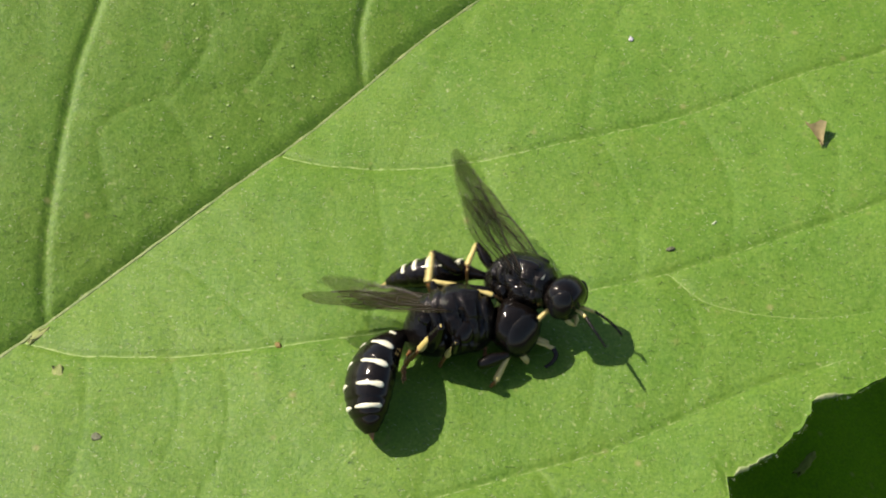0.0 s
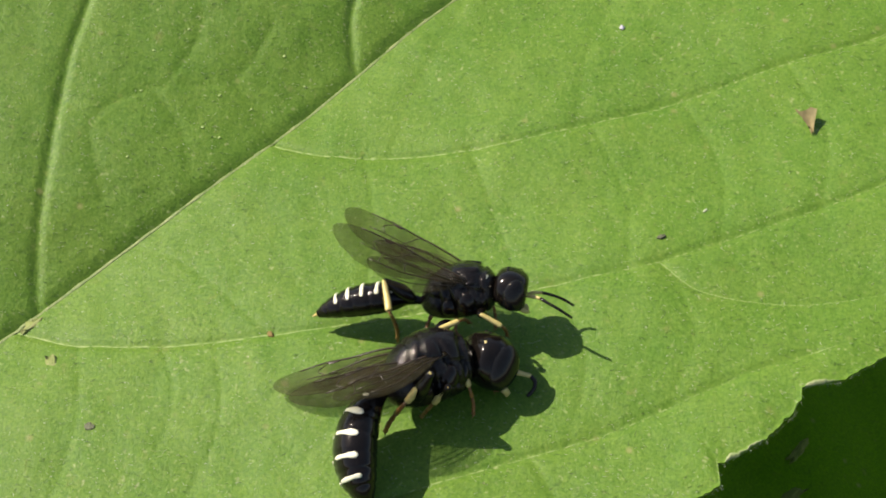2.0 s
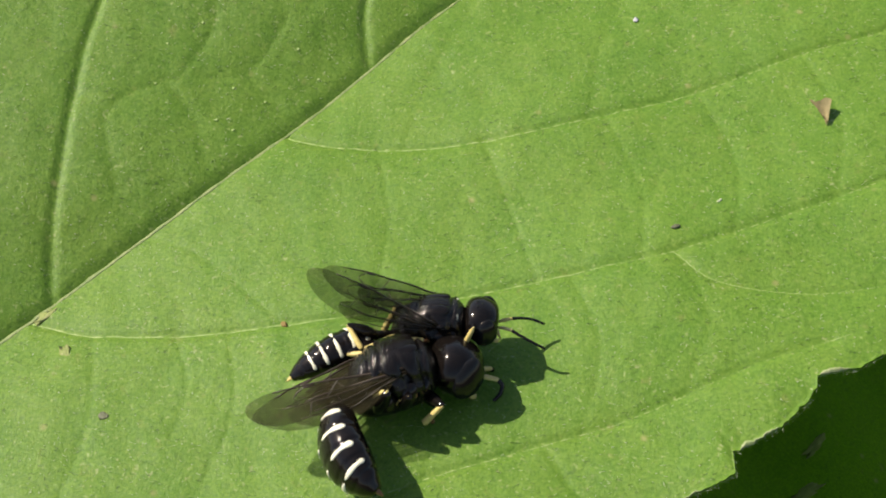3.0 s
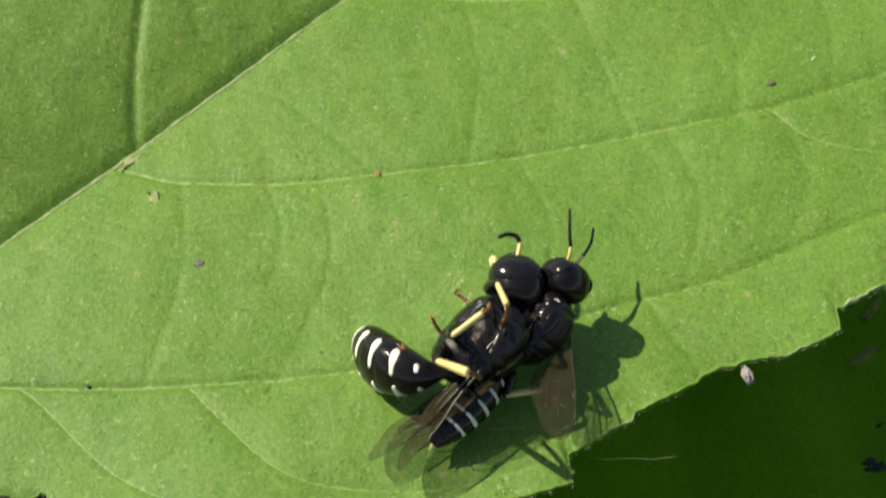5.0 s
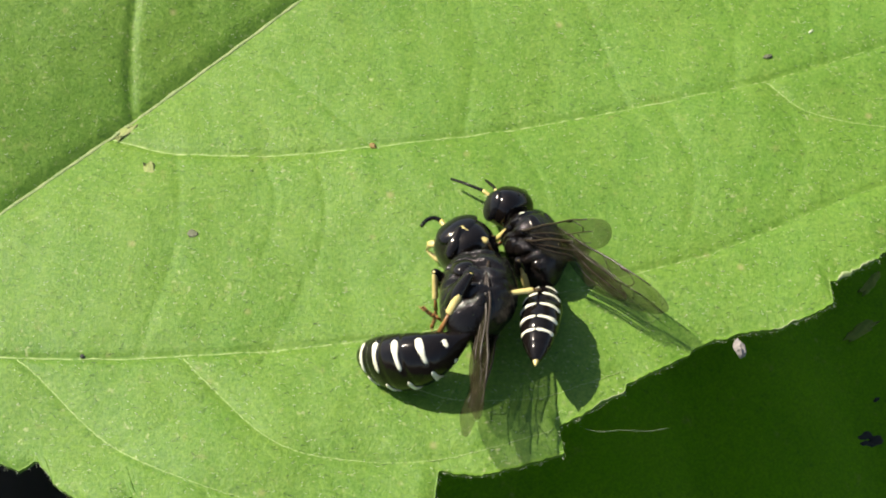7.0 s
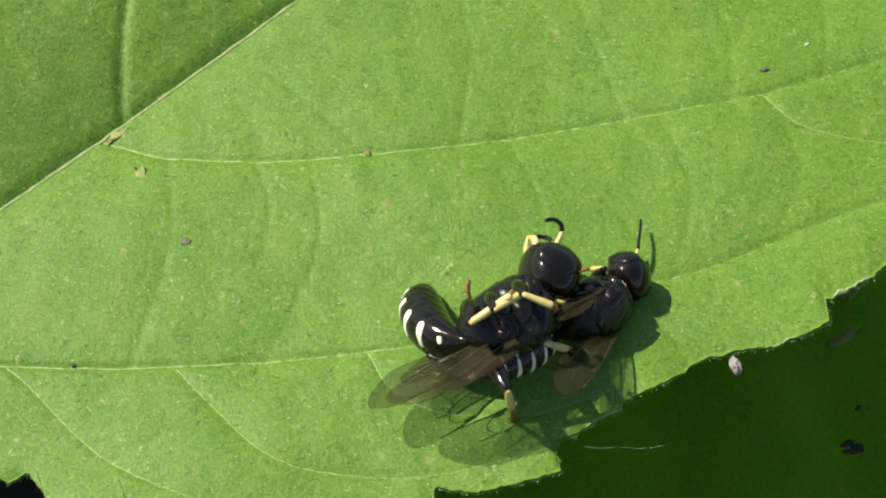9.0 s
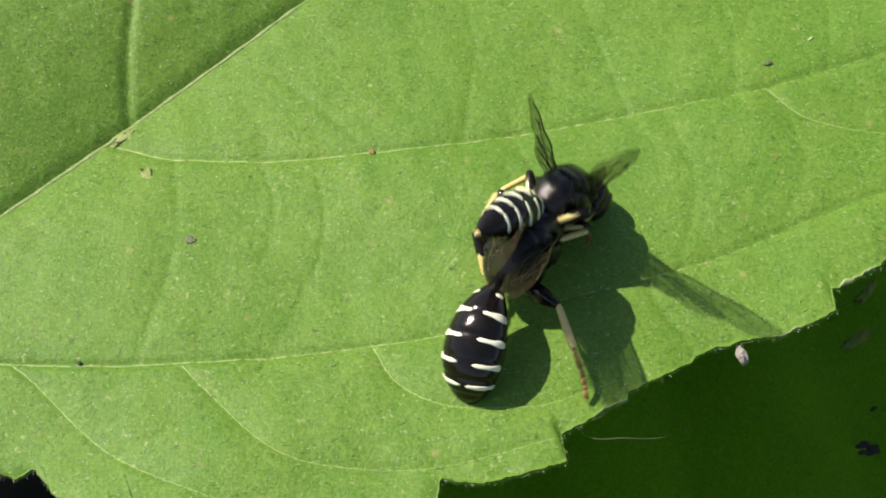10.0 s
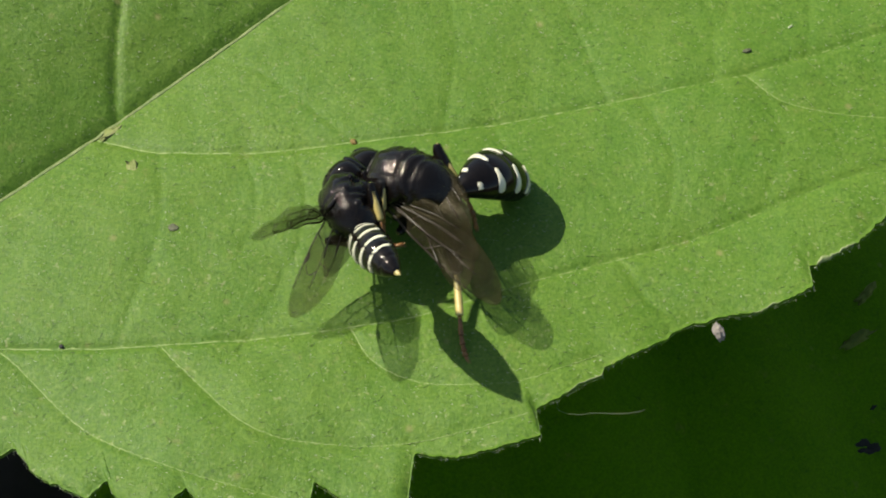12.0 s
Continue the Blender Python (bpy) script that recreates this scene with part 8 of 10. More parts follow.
    walk(male["shin_fore_left"], [(0, spot(1.30, 0.00, 0.00, 0.7, 61.3, -75.9)), (0.266667, spot(1.30, 0.00, 0.00, -0.2, 61.8, -125.7)), (0.5, spot(1.30, 0.00, 0.00, -1.6, 61.8, -176.0)), (1, spot(1.30, 0.00, 0.00, 14.8, 74.4, -92.2)), (1.26667, spot(1.30, 0.00, 0.00, 8.7, 68.8, -52.8)), (1.5, spot(1.30, 0.00, 0.00, -3.9, 65.4, -19.2)), (1.66667, spot(1.30, 0.00, 0.00, -42.1, 36.1, -92.8)), (1.83333, spot(1.30, 0.00, 0.00, -31.9, 0.5, -132.1)), (2, spot(1.30, 0.00, 0.00, 0.0, -18.9, -180.0)), (2.26667, spot(1.30, 0.00, 0.00, -8.4, 19.5, -169.1)), (2.5, spot(1.30, 0.00, 0.00, -10.5, 58.7, -159.5)), (3.4, spot(1.30, 0.00, 0.00, -8.6, 17.6, -168.9)), (4.3, spot(1.30, 0.00, 0.00, -0.0, -22.6, -180.0)), (4.5, spot(1.30, 0.00, 0.00, 0.0, -27.6, 180.0)), (5, spot(1.30, 0.00, 0.00, 0.0, -27.6, 180.0)), (5.5, spot(1.30, 0.00, 0.00, 0.0, -27.6, 180.0)), (5.8, spot(1.30, 0.00, 0.00, 0.0, -27.6, 180.0)), (6, spot(1.30, 0.00, 0.00, 0.0, -27.6, -180.0)), (6.5, spot(1.30, 0.00, 0.00, 0.0, -27.6, 180.0)), (7, spot(1.30, 0.00, 0.00, 0.0, -20.6, 180.0)), (9, spot(1.30, 0.00, 0.00, -0.0, -27.6, 180.0)), (9.5, spot(1.30, 0.00, 0.00, 0.0, -24.7, 180.0)), (9.7, spot(1.30, 0.00, 0.00, 0.0, -27.6, 180.0)), (10, spot(1.30, 0.00, 0.00, 0.0, -25.0, 180.0)), (10.2, spot(1.30, 0.00, 0.00, 0.0, -18.9, 180.0)), (10.5, spot(1.30, 0.00, 0.00, 0.0, -27.6, 180.0)), (11, spot(1.30, 0.00, 0.00, 0.0, -18.9, -180.0)), (11.2, spot(1.30, 0.00, 0.00, -0.0, -18.9, -180.0)), (11.5, spot(1.30, 0.00, 0.00, -1.9, 13.9, -132.9)), (12, spot(1.30, 0.00, 0.00, -14.3, 18.9, -139.8))])
    walk(male["foot_fore_left"], [(0, spot(1.44, -0.55, -1.03, -0.0, 33.8, 177.1)), (0.5, spot(0.75, -0.04, -1.04, 2.7, 17.2, 162.6)), (1, spot(1.29, -0.32, -1.13, -0.2, 33.3, 177.2)), (1.5, spot(1.76, -0.16, -1.07, 1.9, 47.2, 169.0)), (2, spot(0.19, -0.00, 0.38, 0.0, -18.9, -180.0)), (2.5, spot(0.73, -0.21, -1.00, 2.7, 17.5, 167.5)), (4.3, spot(0.22, -0.00, 0.45, -0.0, -22.6, -180.0)), (4.5, spot(0.26, 0.00, 0.55, 0.0, -27.6, 180.0)), (5, spot(0.26, 0.00, 0.55, 0.0, -27.6, 180.0)), (5.5, spot(0.26, 0.00, 0.55, 0.0, -27.6, 180.0)), (5.8, spot(0.26, 0.00, 0.55, 0.0, -27.6, 180.0)), (6, spot(0.26, -0.00, 0.55, 0.0, -27.6, -180.0)), (6.5, spot(0.26, 0.00, 0.55, 0.0, -27.6, 180.0)), (7, spot(0.20, 0.00, 0.41, 0.0, -20.6, 180.0)), (9, spot(0.26, 0.00, 0.55, -0.0, -27.6, 180.0)), (9.5, spot(0.23, 0.00, 0.49, 0.0, -24.7, 180.0)), (9.7, spot(0.26, 0.00, 0.55, 0.0, -27.6, 180.0)), (10, spot(0.24, 0.00, 0.50, 0.0, -25.0, 180.0)), (10.2, spot(0.19, 0.00, 0.38, 0.0, -18.9, 180.0)), (10.5, spot(0.26, 0.00, 0.55, 0.0, -27.6, 180.0)), (11, spot(0.19, -0.00, 0.38, 0.0, -18.9, -180.0)), (11.2, spot(0.19, -0.00, 0.38, -0.0, -18.9, -180.0)), (11.5, spot(0.52, -0.84, -0.28, 1.6, 25.7, 145.5)), (12, spot(0.45, -0.72, -0.38, 20.8, 33.6, 126.5))])
    walk(male["leg_mid_left"], [(0, spot(0.13, 0.60, -1.05, -122.6, -26.5, 96.1)), (0.5, spot(0.13, 0.60, -1.05, -122.6, -26.5, 96.1)), (1, spot(0.13, 0.60, -1.05, -122.6, -26.5, 96.1)), (1.267, spot(0.13, 0.60, -1.05, -81.4, -42.2, 91.4)), (1.5, spot(0.13, 0.60, -1.05, -27.9, -50.1, 70.9)), (1.733, spot(0.13, 0.60, -1.05, -81.4, -42.2, 91.4)), (2, spot(0.13, 0.60, -1.05, -122.6, -26.5, 96.1)), (2.5, spot(0.13, 0.60, -1.05, -122.6, -26.5, 96.1)), (2.7, spot(0.13, 0.60, -1.05, -122.6, -26.5, 96.1)), (4.3, spot(0.13, 0.60, -1.05, -122.6, -26.5, 96.1)), (4.5, spot(0.13, 0.60, -1.05, -122.6, -26.5, 96.1)), (5, spot(0.13, 0.60, -1.05, -122.6, -26.5, 96.1)), (5.5, spot(0.13, 0.60, -1.05, -122.6, -26.5, 96.1)), (5.8, spot(0.13, 0.60, -1.05, -122.6, -26.5, 96.1)), (5.867, spot(0.23, 0.60, -1.11, -172.9, -58.9, 100.7)), (5.933, spot(0.34, 0.60, -1.17, 78.3, -62.0, 169.7)), (6, spot(-0.35, 0.94, -1.35, 29.4, -40.8, -165.0)), (6.5, spot(-2.31, 2.42, -0.77, 21.0, -1.9, 145.4)), (7, spot(-1.27, 2.73, -0.26, 13.4, -16.9, 133.1)), (7.2, spot(-2.06, 2.33, -0.54, 7.2, -13.1, 139.8)), (7.667, spot(-1.08, 1.45, -0.82, -26.6, 1.8, 125.4)), (8.333, spot(-0.48, 1.03, -0.93, -75.4, -5.9, 104.7)), (8.8, spot(0.05, 0.66, -1.03, -102.4, -11.8, 103.2)), (9, spot(0.13, 0.60, -1.05, -122.6, -26.5, 96.1)), (9.133, spot(0.13, 0.60, -1.05, -147.6, -51.8, 89.2)), (9.267, spot(0.12, 0.60, -1.05, 158.6, -75.3, 115.8)), (9.383, spot(0.12, 0.60, -1.04, 53.0, -65.6, -165.0)), (9.5, spot(0.12, 0.60, -1.04, 21.0, -39.8, -161.9)), (9.55, spot(0.12, 0.60, -1.04, 53.0, -65.6, -165.0)), (9.6, spot(0.12, 0.60, -1.05, 158.6, -75.3, 115.8)), (9.65, spot(0.12, 0.60, -1.05, -147.6, -51.8, 89.2)), (9.7, spot(0.13, 0.60, -1.05, -122.6, -26.5, 96.1)), (9.784, spot(0.15, 0.60, -1.08, -151.4, -46.1, 88.7)), (9.867, spot(0.17, 0.60, -1.11, 165.5, -65.6, 100.4)), (9.934, spot(0.19, 0.60, -1.13, 82.1, -68.7, 154.3)), (10, spot(0.22, 0.60, -1.16, 30.9, -50.8, 174.9)), (10.05, spot(0.19, 0.60, -1.13, 82.1, -68.7, 154.3)), (10.1, spot(0.17, 0.60, -1.11, 165.5, -65.6, 100.4)), (10.15, spot(0.15, 0.60, -1.08, -151.4, -46.1, 88.7)), (10.2, spot(0.13, 0.60, -1.05, -122.6, -26.5, 96.1)), (10.5, spot(0.13, 0.60, -1.05, -122.6, -26.5, 96.1)), (11, spot(0.13, 0.60, -1.05, -94.9, -44.1, 104.9)), (11.2, spot(0.13, 0.60, -1.05, -122.6, -26.5, 96.1)), (11.3, spot(-0.10, 0.34, -1.11, -98.4, 22.0, 120.3)), (11.4, spot(-0.32, 0.07, -1.17, -38.0, 42.7, -179.2)), (11.5, spot(-0.64, -0.36, -1.37, 25.9, 8.6, -129.4)), (12, spot(0.11, 0.69, -1.03, -10.4, 15.8, -81.5))])
    walk(male["shin_mid_left"], [(0, spot(1.47, 0.00, 0.00, -0.0, -18.1, -180.0)), (0.5, spot(1.47, 0.00, 0.00, 0.0, -18.1, -180.0)), (1, spot(1.47, 0.00, 0.00, -0.0, -18.1, -180.0)), (1.5, spot(1.47, 0.00, 0.00, -0.0, -18.1, 180.0)), (2, spot(1.47, 0.00, 0.00, 0.0, -18.1, -180.0)), (2.5, spot(1.47, 0.00, 0.00, 0.0, -18.1, -180.0)), (4.3, spot(1.47, 0.00, 0.00, 0.0, -18.1, 180.0)), (4.5, spot(1.47, 0.00, 0.00, -0.0, -18.1, 180.0)), (5, spot(1.47, 0.00, 0.00, 0.0, -18.1, 180.0)), (5.5, spot(1.47, 0.00, 0.00, 0.0, -18.1, 180.0)), (5.8, spot(1.47, 0.00, 0.00, -0.0, -18.1, 180.0)), (6, spot(1.47, 0.00, 0.00, 23.3, -47.7, 120.5)), (6.5, spot(1.47, 0.00, 0.00, 4.6, -28.7, 137.7)), (7, spot(1.47, 0.00, 0.00, 16.5, -23.4, 104.3)), (9, spot(1.47, 0.00, 0.00, 0.0, -18.1, 180.0)), (9.5, spot(1.47, 0.00, 0.00, -22.3, -29.9, -122.4)), (9.7, spot(1.47, 0.00, 0.00, 0.0, -18.1, 180.0)), (10, spot(1.47, 0.00, 0.00, -41.1, -3.5, -107.1)), (10.2, spot(1.47, 0.00, 0.00, 0.0, -18.1, -180.0)), (10.5, spot(1.47, 0.00, 0.00, -0.0, -18.1, -180.0)), (11, spot(1.47, 0.00, 0.00, 0.0, -18.1, 180.0)), (11.2, spot(1.47, 0.00, 0.00, -0.0, -18.1, 180.0)), (11.5, spot(1.47, 0.00, 0.00, 28.2, -25.4, -137.1)), (12, spot(1.47, 0.00, 0.00, 8.0, -17.4, -171.8))])
    walk(male["foot_mid_left"], [(0, spot(0.19, -0.00, 0.42, -0.0, -18.1, -180.0)), (0.5, spot(0.19, -0.00, 0.42, 0.0, -18.1, -180.0)), (1, spot(0.19, -0.00, 0.42, -0.0, -18.1, -180.0)), (1.5, spot(0.19, 0.00, 0.42, -0.0, -18.1, 180.0)), (2, spot(0.19, -0.00, 0.42, 0.0, -18.1, -180.0)), (2.5, spot(0.19, -0.00, 0.42, 0.0, -18.1, -180.0)), (4.3, spot(0.19, 0.00, 0.42, 0.0, -18.1, 180.0)), (4.5, spot(0.19, 0.00, 0.42, -0.0, -18.1, 180.0)), (5, spot(0.19, 0.00, 0.42, 0.0, -18.1, 180.0)), (5.5, spot(0.19, 0.00, 0.42, 0.0, -18.1, 180.0)), (5.8, spot(0.19, 0.00, 0.42, -0.0, -18.1, 180.0)), (6, spot(1.01, 0.78, 0.99, 5.7, -11.0, 165.2)), (6.5, spot(0.60, 0.79, 0.64, 2.0, 15.8, 162.7)), (7, spot(1.16, 1.20, 0.53, 8.0, 12.0, 153.4)), (9, spot(0.19, 0.00, 0.42, 0.0, -18.1, 180.0)), (9.5, spot(0.85, -0.98, 0.67, -5.7, -10.2, -167.3)), (9.7, spot(0.19, 0.00, 0.42, 0.0, -18.1, 180.0)), (10, spot(1.08, -1.28, 0.08, -16.6, -18.1, -156.9)), (10.2, spot(0.19, -0.00, 0.42, 0.0, -18.1, -180.0)), (10.5, spot(0.19, -0.00, 0.42, -0.0, -18.1, -180.0)), (11, spot(0.19, 0.00, 0.42, 0.0, -18.1, 180.0)), (11.2, spot(0.19, 0.00, 0.42, -0.0, -18.1, 180.0)), (11.5, spot(0.58, -0.83, 0.58, 9.4, 19.0, -161.0)), (12, spot(0.20, -0.18, 0.40, -22.9, 5.9, 142.6))])
    walk(male["leg_hind_left"], [(0, spot(-0.88, 0.57, -0.97, -88.7, -45.5, 76.9)), (0.5, spot(-0.88, 0.57, -0.97, -88.7, -45.5, 76.9)), (1, spot(-0.88, 0.57, -0.97, -88.7, -45.5, 76.9)), (1.5, spot(-0.88, 0.57, -0.97, -79.6, -41.3, 72.8)), (2, spot(-0.88, 0.57, -0.97, -88.7, -45.5, 76.9)), (2.5, spot(-0.88, 0.57, -0.97, -88.7, -45.5, 76.9)), (2.7, spot(-1.04, 0.54, -0.94, -91.4, -52.4, 72.1)), (3.1, spot(-1.83, 0.40, -0.77, -66.2, -88.0, 12.5)), (3.7, spot(-2.77, 0.23, -0.57, 46.3, -48.2, -141.3)), (4.3, spot(-3.82, -0.92, 0.02, 15.0, -11.3, -157.7)), (4.5, spot(-2.26, 1.09, -0.51, 9.2, 3.4, 167.4)), (4.667, spot(-1.50, 0.76, -0.98, -19.9, 7.5, 126.2)), (4.833, spot(-1.19, 0.67, -0.97, -58.1, -11.8, 94.5)), (5, spot(-0.88, 0.57, -0.97, -88.7, -45.5, 76.9)), (5.267, spot(-1.33, 1.13, -0.77, -34.6, -18.1, 95.7)), (5.383, spot(-1.75, 1.47, -0.55, -6.8, -7.6, 116.2)), (5.5, spot(-2.16, 1.81, -0.32, 22.4, -8.0, 139.0)), (5.583, spot(-1.75, 1.47, -0.55, -6.8, -7.6, 116.2)), (5.667, spot(-1.33, 1.13, -0.77, -34.6, -18.1, 95.7)), (5.8, spot(-0.88, 0.57, -0.97, -88.7, -45.5, 76.9)), (6, spot(-0.88, 0.57, -0.97, -88.7, -45.5, 76.9)), (6.5, spot(-0.88, 0.57, -0.97, -88.7, -45.5, 76.9)), (7, spot(-0.88, 0.57, -0.97, -88.7, -45.5, 76.9)), (7.2, spot(-0.88, 0.57, -0.97, -88.7, -45.5, 76.9)), (8.8, spot(-0.88, 0.57, -0.97, -88.7, -45.5, 76.9)), (9, spot(-0.88, 0.57, -0.97, -88.7, -45.5, 76.9)), (9.5, spot(-0.88, 0.57, -0.97, -88.7, -45.5, 76.9)), (9.7, spot(-0.88, 0.57, -0.97, -88.7, -45.5, 76.9)), (10, spot(-0.88, 0.57, -0.97, -88.7, -45.5, 76.9)), (10.2, spot(-0.88, 0.57, -0.97, -88.7, -45.5, 76.9)), (10.5, spot(-0.88, 0.57, -0.97, -88.1, -45.1, 77.3)), (11, spot(-0.88, 0.57, -0.97, -88.7, -45.5, 76.9)), (11.2, spot(-0.88, 0.57, -0.97, -88.7, -45.5, 76.9)), (11.333, spot(-0.89, 0.62, -1.07, -75.8, -68.8, 21.8)), (11.5, spot(-0.94, 0.51, -1.53, 24.8, -74.0, -118.5)), (11.733, spot(-0.89, 0.62, -1.07, -75.8, -68.8, 21.8)), (12, spot(-0.88, 0.57, -0.97, -88.7, -45.5, 76.9))])
    walk(male["shin_hind_left"], [(0, spot(1.76, 0.00, 0.00, -0.0, -17.0, -180.0)), (0.5, spot(1.76, 0.00, 0.00, 0.0, -17.0, 180.0)), (1, spot(1.76, 0.00, 0.00, -0.0, -17.0, -180.0)), (1.5, spot(1.76, 0.00, 0.00, -0.0, -17.0, -180.0)), (2, spot(1.76, 0.00, 0.00, -0.0, -17.0, 180.0)), (2.5, spot(1.76, 0.00, 0.00, -0.0, -17.0, -180.0)), (3.4, spot(1.76, 0.00, 0.00, -0.5, -18.2, -126.1)), (4.3, spot(1.76, 0.00, 0.00, -1.8, -18.5, -71.8)), (4.4, spot(1.76, 0.00, 0.00, -4.0, -23.5, -136.1)), (4.5, spot(1.76, 0.00, 0.00, 0.1, -27.4, 157.1)), (5, spot(1.76, 0.00, 0.00, -0.0, -17.0, -180.0)), (5.5, spot(1.76, 0.00, 0.00, 30.5, -40.5, 106.6)), (5.8, spot(1.76, 0.00, 0.00, -0.0, -17.0, 180.0)), (6, spot(1.76, 0.00, 0.00, 0.0, -17.0, 180.0)), (6.5, spot(1.76, 0.00, 0.00, -0.0, -17.0, -180.0)), (7, spot(1.76, 0.00, 0.00, 0.0, -17.0, 180.0)), (9, spot(1.76, 0.00, 0.00, -0.0, -17.0, -180.0)), (9.5, spot(1.76, 0.00, 0.00, -0.0, -17.0, -180.0)), (9.7, spot(1.76, 0.00, 0.00, 0.0, -17.0, 180.0)), (10, spot(1.76, 0.00, 0.00, -0.0, -17.0, -180.0)), (10.2, spot(1.76, 0.00, 0.00, 0.0, -17.0, 180.0)), (10.5, spot(1.76, 0.00, 0.00, -0.0, -17.0, -180.0)), (11, spot(1.76, 0.00, 0.00, -0.0, -17.0, -180.0)), (11.2, spot(1.76, 0.00, 0.00, 0.0, -17.0, -180.0)), (11.3333, spot(1.76, 0.00, 0.00, -39.9, 11.2, -160.4)), (11.5, spot(1.76, 0.00, 0.00, -80.4, 45.3, -163.7)), (11.7333, spot(1.76, 0.00, 0.00, -39.9, 11.2, -160.4)), (12, spot(1.76, 0.00, 0.00, -0.0, -17.0, -180.0))])
    walk(male["foot_hind_left"], [(0, spot(0.12, -0.00, 0.50, -0.0, -17.0, -180.0)), (0.5, spot(0.12, 0.00, 0.50, 0.0, -17.0, 180.0)), (1, spot(0.12, -0.00, 0.50, -0.0, -17.0, -180.0)), (1.5, spot(0.12, -0.00, 0.50, -0.0, -17.0, -180.0)), (2, spot(0.12, 0.00, 0.50, -0.0, -17.0, 180.0)), (2.5, spot(0.12, -0.00, 0.50, -0.0, -17.0, -180.0)), (3.4, spot(1.20, -0.78, 0.52, -8.2, 4.0, -143.3)), (4.3, spot(2.27, -1.55, 0.55, -1.9, 25.7, -106.0)), (4.4, spot(1.31, -0.48, 0.67, -1.3, 24.4, -153.2)), (4.5, spot(0.36, 0.59, 0.79, 0.1, 24.0, 159.9)), (5, spot(0.12, -0.00, 0.50, -0.0, -17.0, -180.0)), (5.5, spot(1.39, 1.25, 1.12, 18.5, 15.6, 147.7)), (5.8, spot(0.12, 0.00, 0.50, -0.0, -17.0, 180.0)), (6, spot(0.12, 0.00, 0.50, 0.0, -17.0, 180.0)), (6.5, spot(0.12, -0.00, 0.50, -0.0, -17.0, -180.0)), (7, spot(0.12, 0.00, 0.50, 0.0, -17.0, 180.0)), (9, spot(0.12, -0.00, 0.50, -0.0, -17.0, -180.0)), (9.5, spot(0.12, -0.00, 0.50, -0.0, -17.0, -180.0)), (9.7, spot(0.12, 0.00, 0.50, 0.0, -17.0, 180.0)), (10, spot(0.12, -0.00, 0.50, -0.0, -17.0, -180.0)), (10.2, spot(0.12, 0.00, 0.50, 0.0, -17.0, 180.0)), (10.5, spot(0.12, -0.00, 0.50, -0.0, -17.0, -180.0)), (11, spot(0.12, -0.00, 0.50, -0.0, -17.0, -180.0)), (11.2, spot(0.12, -0.00, 0.50, 0.0, -17.0, -180.0)), (11.5, spot(0.60, -0.34, -1.22, 14.6, 3.3, 165.2)), (12, spot(0.12, -0.00, 0.50, -0.0, -17.0, -180.0))])
    walk(male["forewing_right"], [(0, spot(0.52, -1.11, 0.84, -2.1, -49.4, 174.5)), (0.25, spot(0.52, -1.11, 0.84, -25.4, -19.9, 164.0)), (0.5, spot(0.52, -1.11, 0.84, -51.8, 3.5, 143.7)), (1, spot(0.52, -1.11, 0.84, -28.7, -35.7, 159.5)), (1.5, spot(0.52, -1.11, 0.84, 33.9, -8.4, 127.7)), (1.75, spot(0.52, -1.11, 0.84, -4.2, -30.0, 148.5)), (2, spot(0.52, -1.11, 0.84, -53.1, -31.8, -177.5)), (2.5, spot(0.52, -1.11, 0.84, -57.8, -45.4, -170.1)), (2.7, spot(0.52, -1.11, 0.84, -53.2, -47.5, 177.0)), (3.4, spot(0.52, -1.11, 0.84, -109.8, -28.4, -163.4)), (4.3, spot(0.52, -1.11, 0.84, -161.4, -7.3, -158.1)), (4.5, spot(0.52, -1.11, 0.84, -95.1, -49.6, 165.5)), (5, spot(0.52, -1.11, 0.84, -100.5, -51.8, 158.1)), (5.5, spot(0.52, -1.11, 0.84, -77.9, -60.3, 157.0)), (5.8, spot(0.52, -1.11, 0.84, -85.1, -63.8, 162.8)), (6, spot(0.52, -1.11, 0.84, -72.7, -9.4, -168.4)), (6.5, spot(0.52, -1.11, 0.84, -86.5, -29.6, -174.9)), (7, spot(0.52, -1.11, 0.84, -83.2, -22.6, -172.0)), (7.2, spot(0.52, -1.11, 0.84, -89.8, -27.5, -159.3)), (8.8, spot(0.52, -1.11, 0.84, -110.1, -27.2, 165.9)), (9, spot(0.52, -1.11, 0.84, -110.8, -27.2, 165.2)), (9.5, spot(0.52, -1.11, 0.84, -93.2, -30.7, -174.9)), (9.7, spot(0.52, -1.11, 0.84, -93.8, -58.5, 169.5)), (10, spot(0.52, -1.11, 0.84, -147.6, -35.2, -148.8)), (10.1, spot(0.52, -1.11, 0.84, -66.8, -37.6, 167.5)), (10.2, spot(0.52, -1.11, 0.84, -10.8, -9.0, 159.5)), (10.5, spot(0.52, -1.11, 0.84, -48.5, -32.4, 156.6)), (11, spot(0.52, -1.11, 0.84, -59.2, -30.8, 150.5)), (11.2, spot(0.52, -1.11, 0.84, -14.0, -21.2, 133.9)), (11.5, spot(0.52, -1.11, 0.84, -85.1, -43.0, 164.6)), (12, spot(0.52, -1.11, 0.84, -52.2, 3.0, 115.9))])
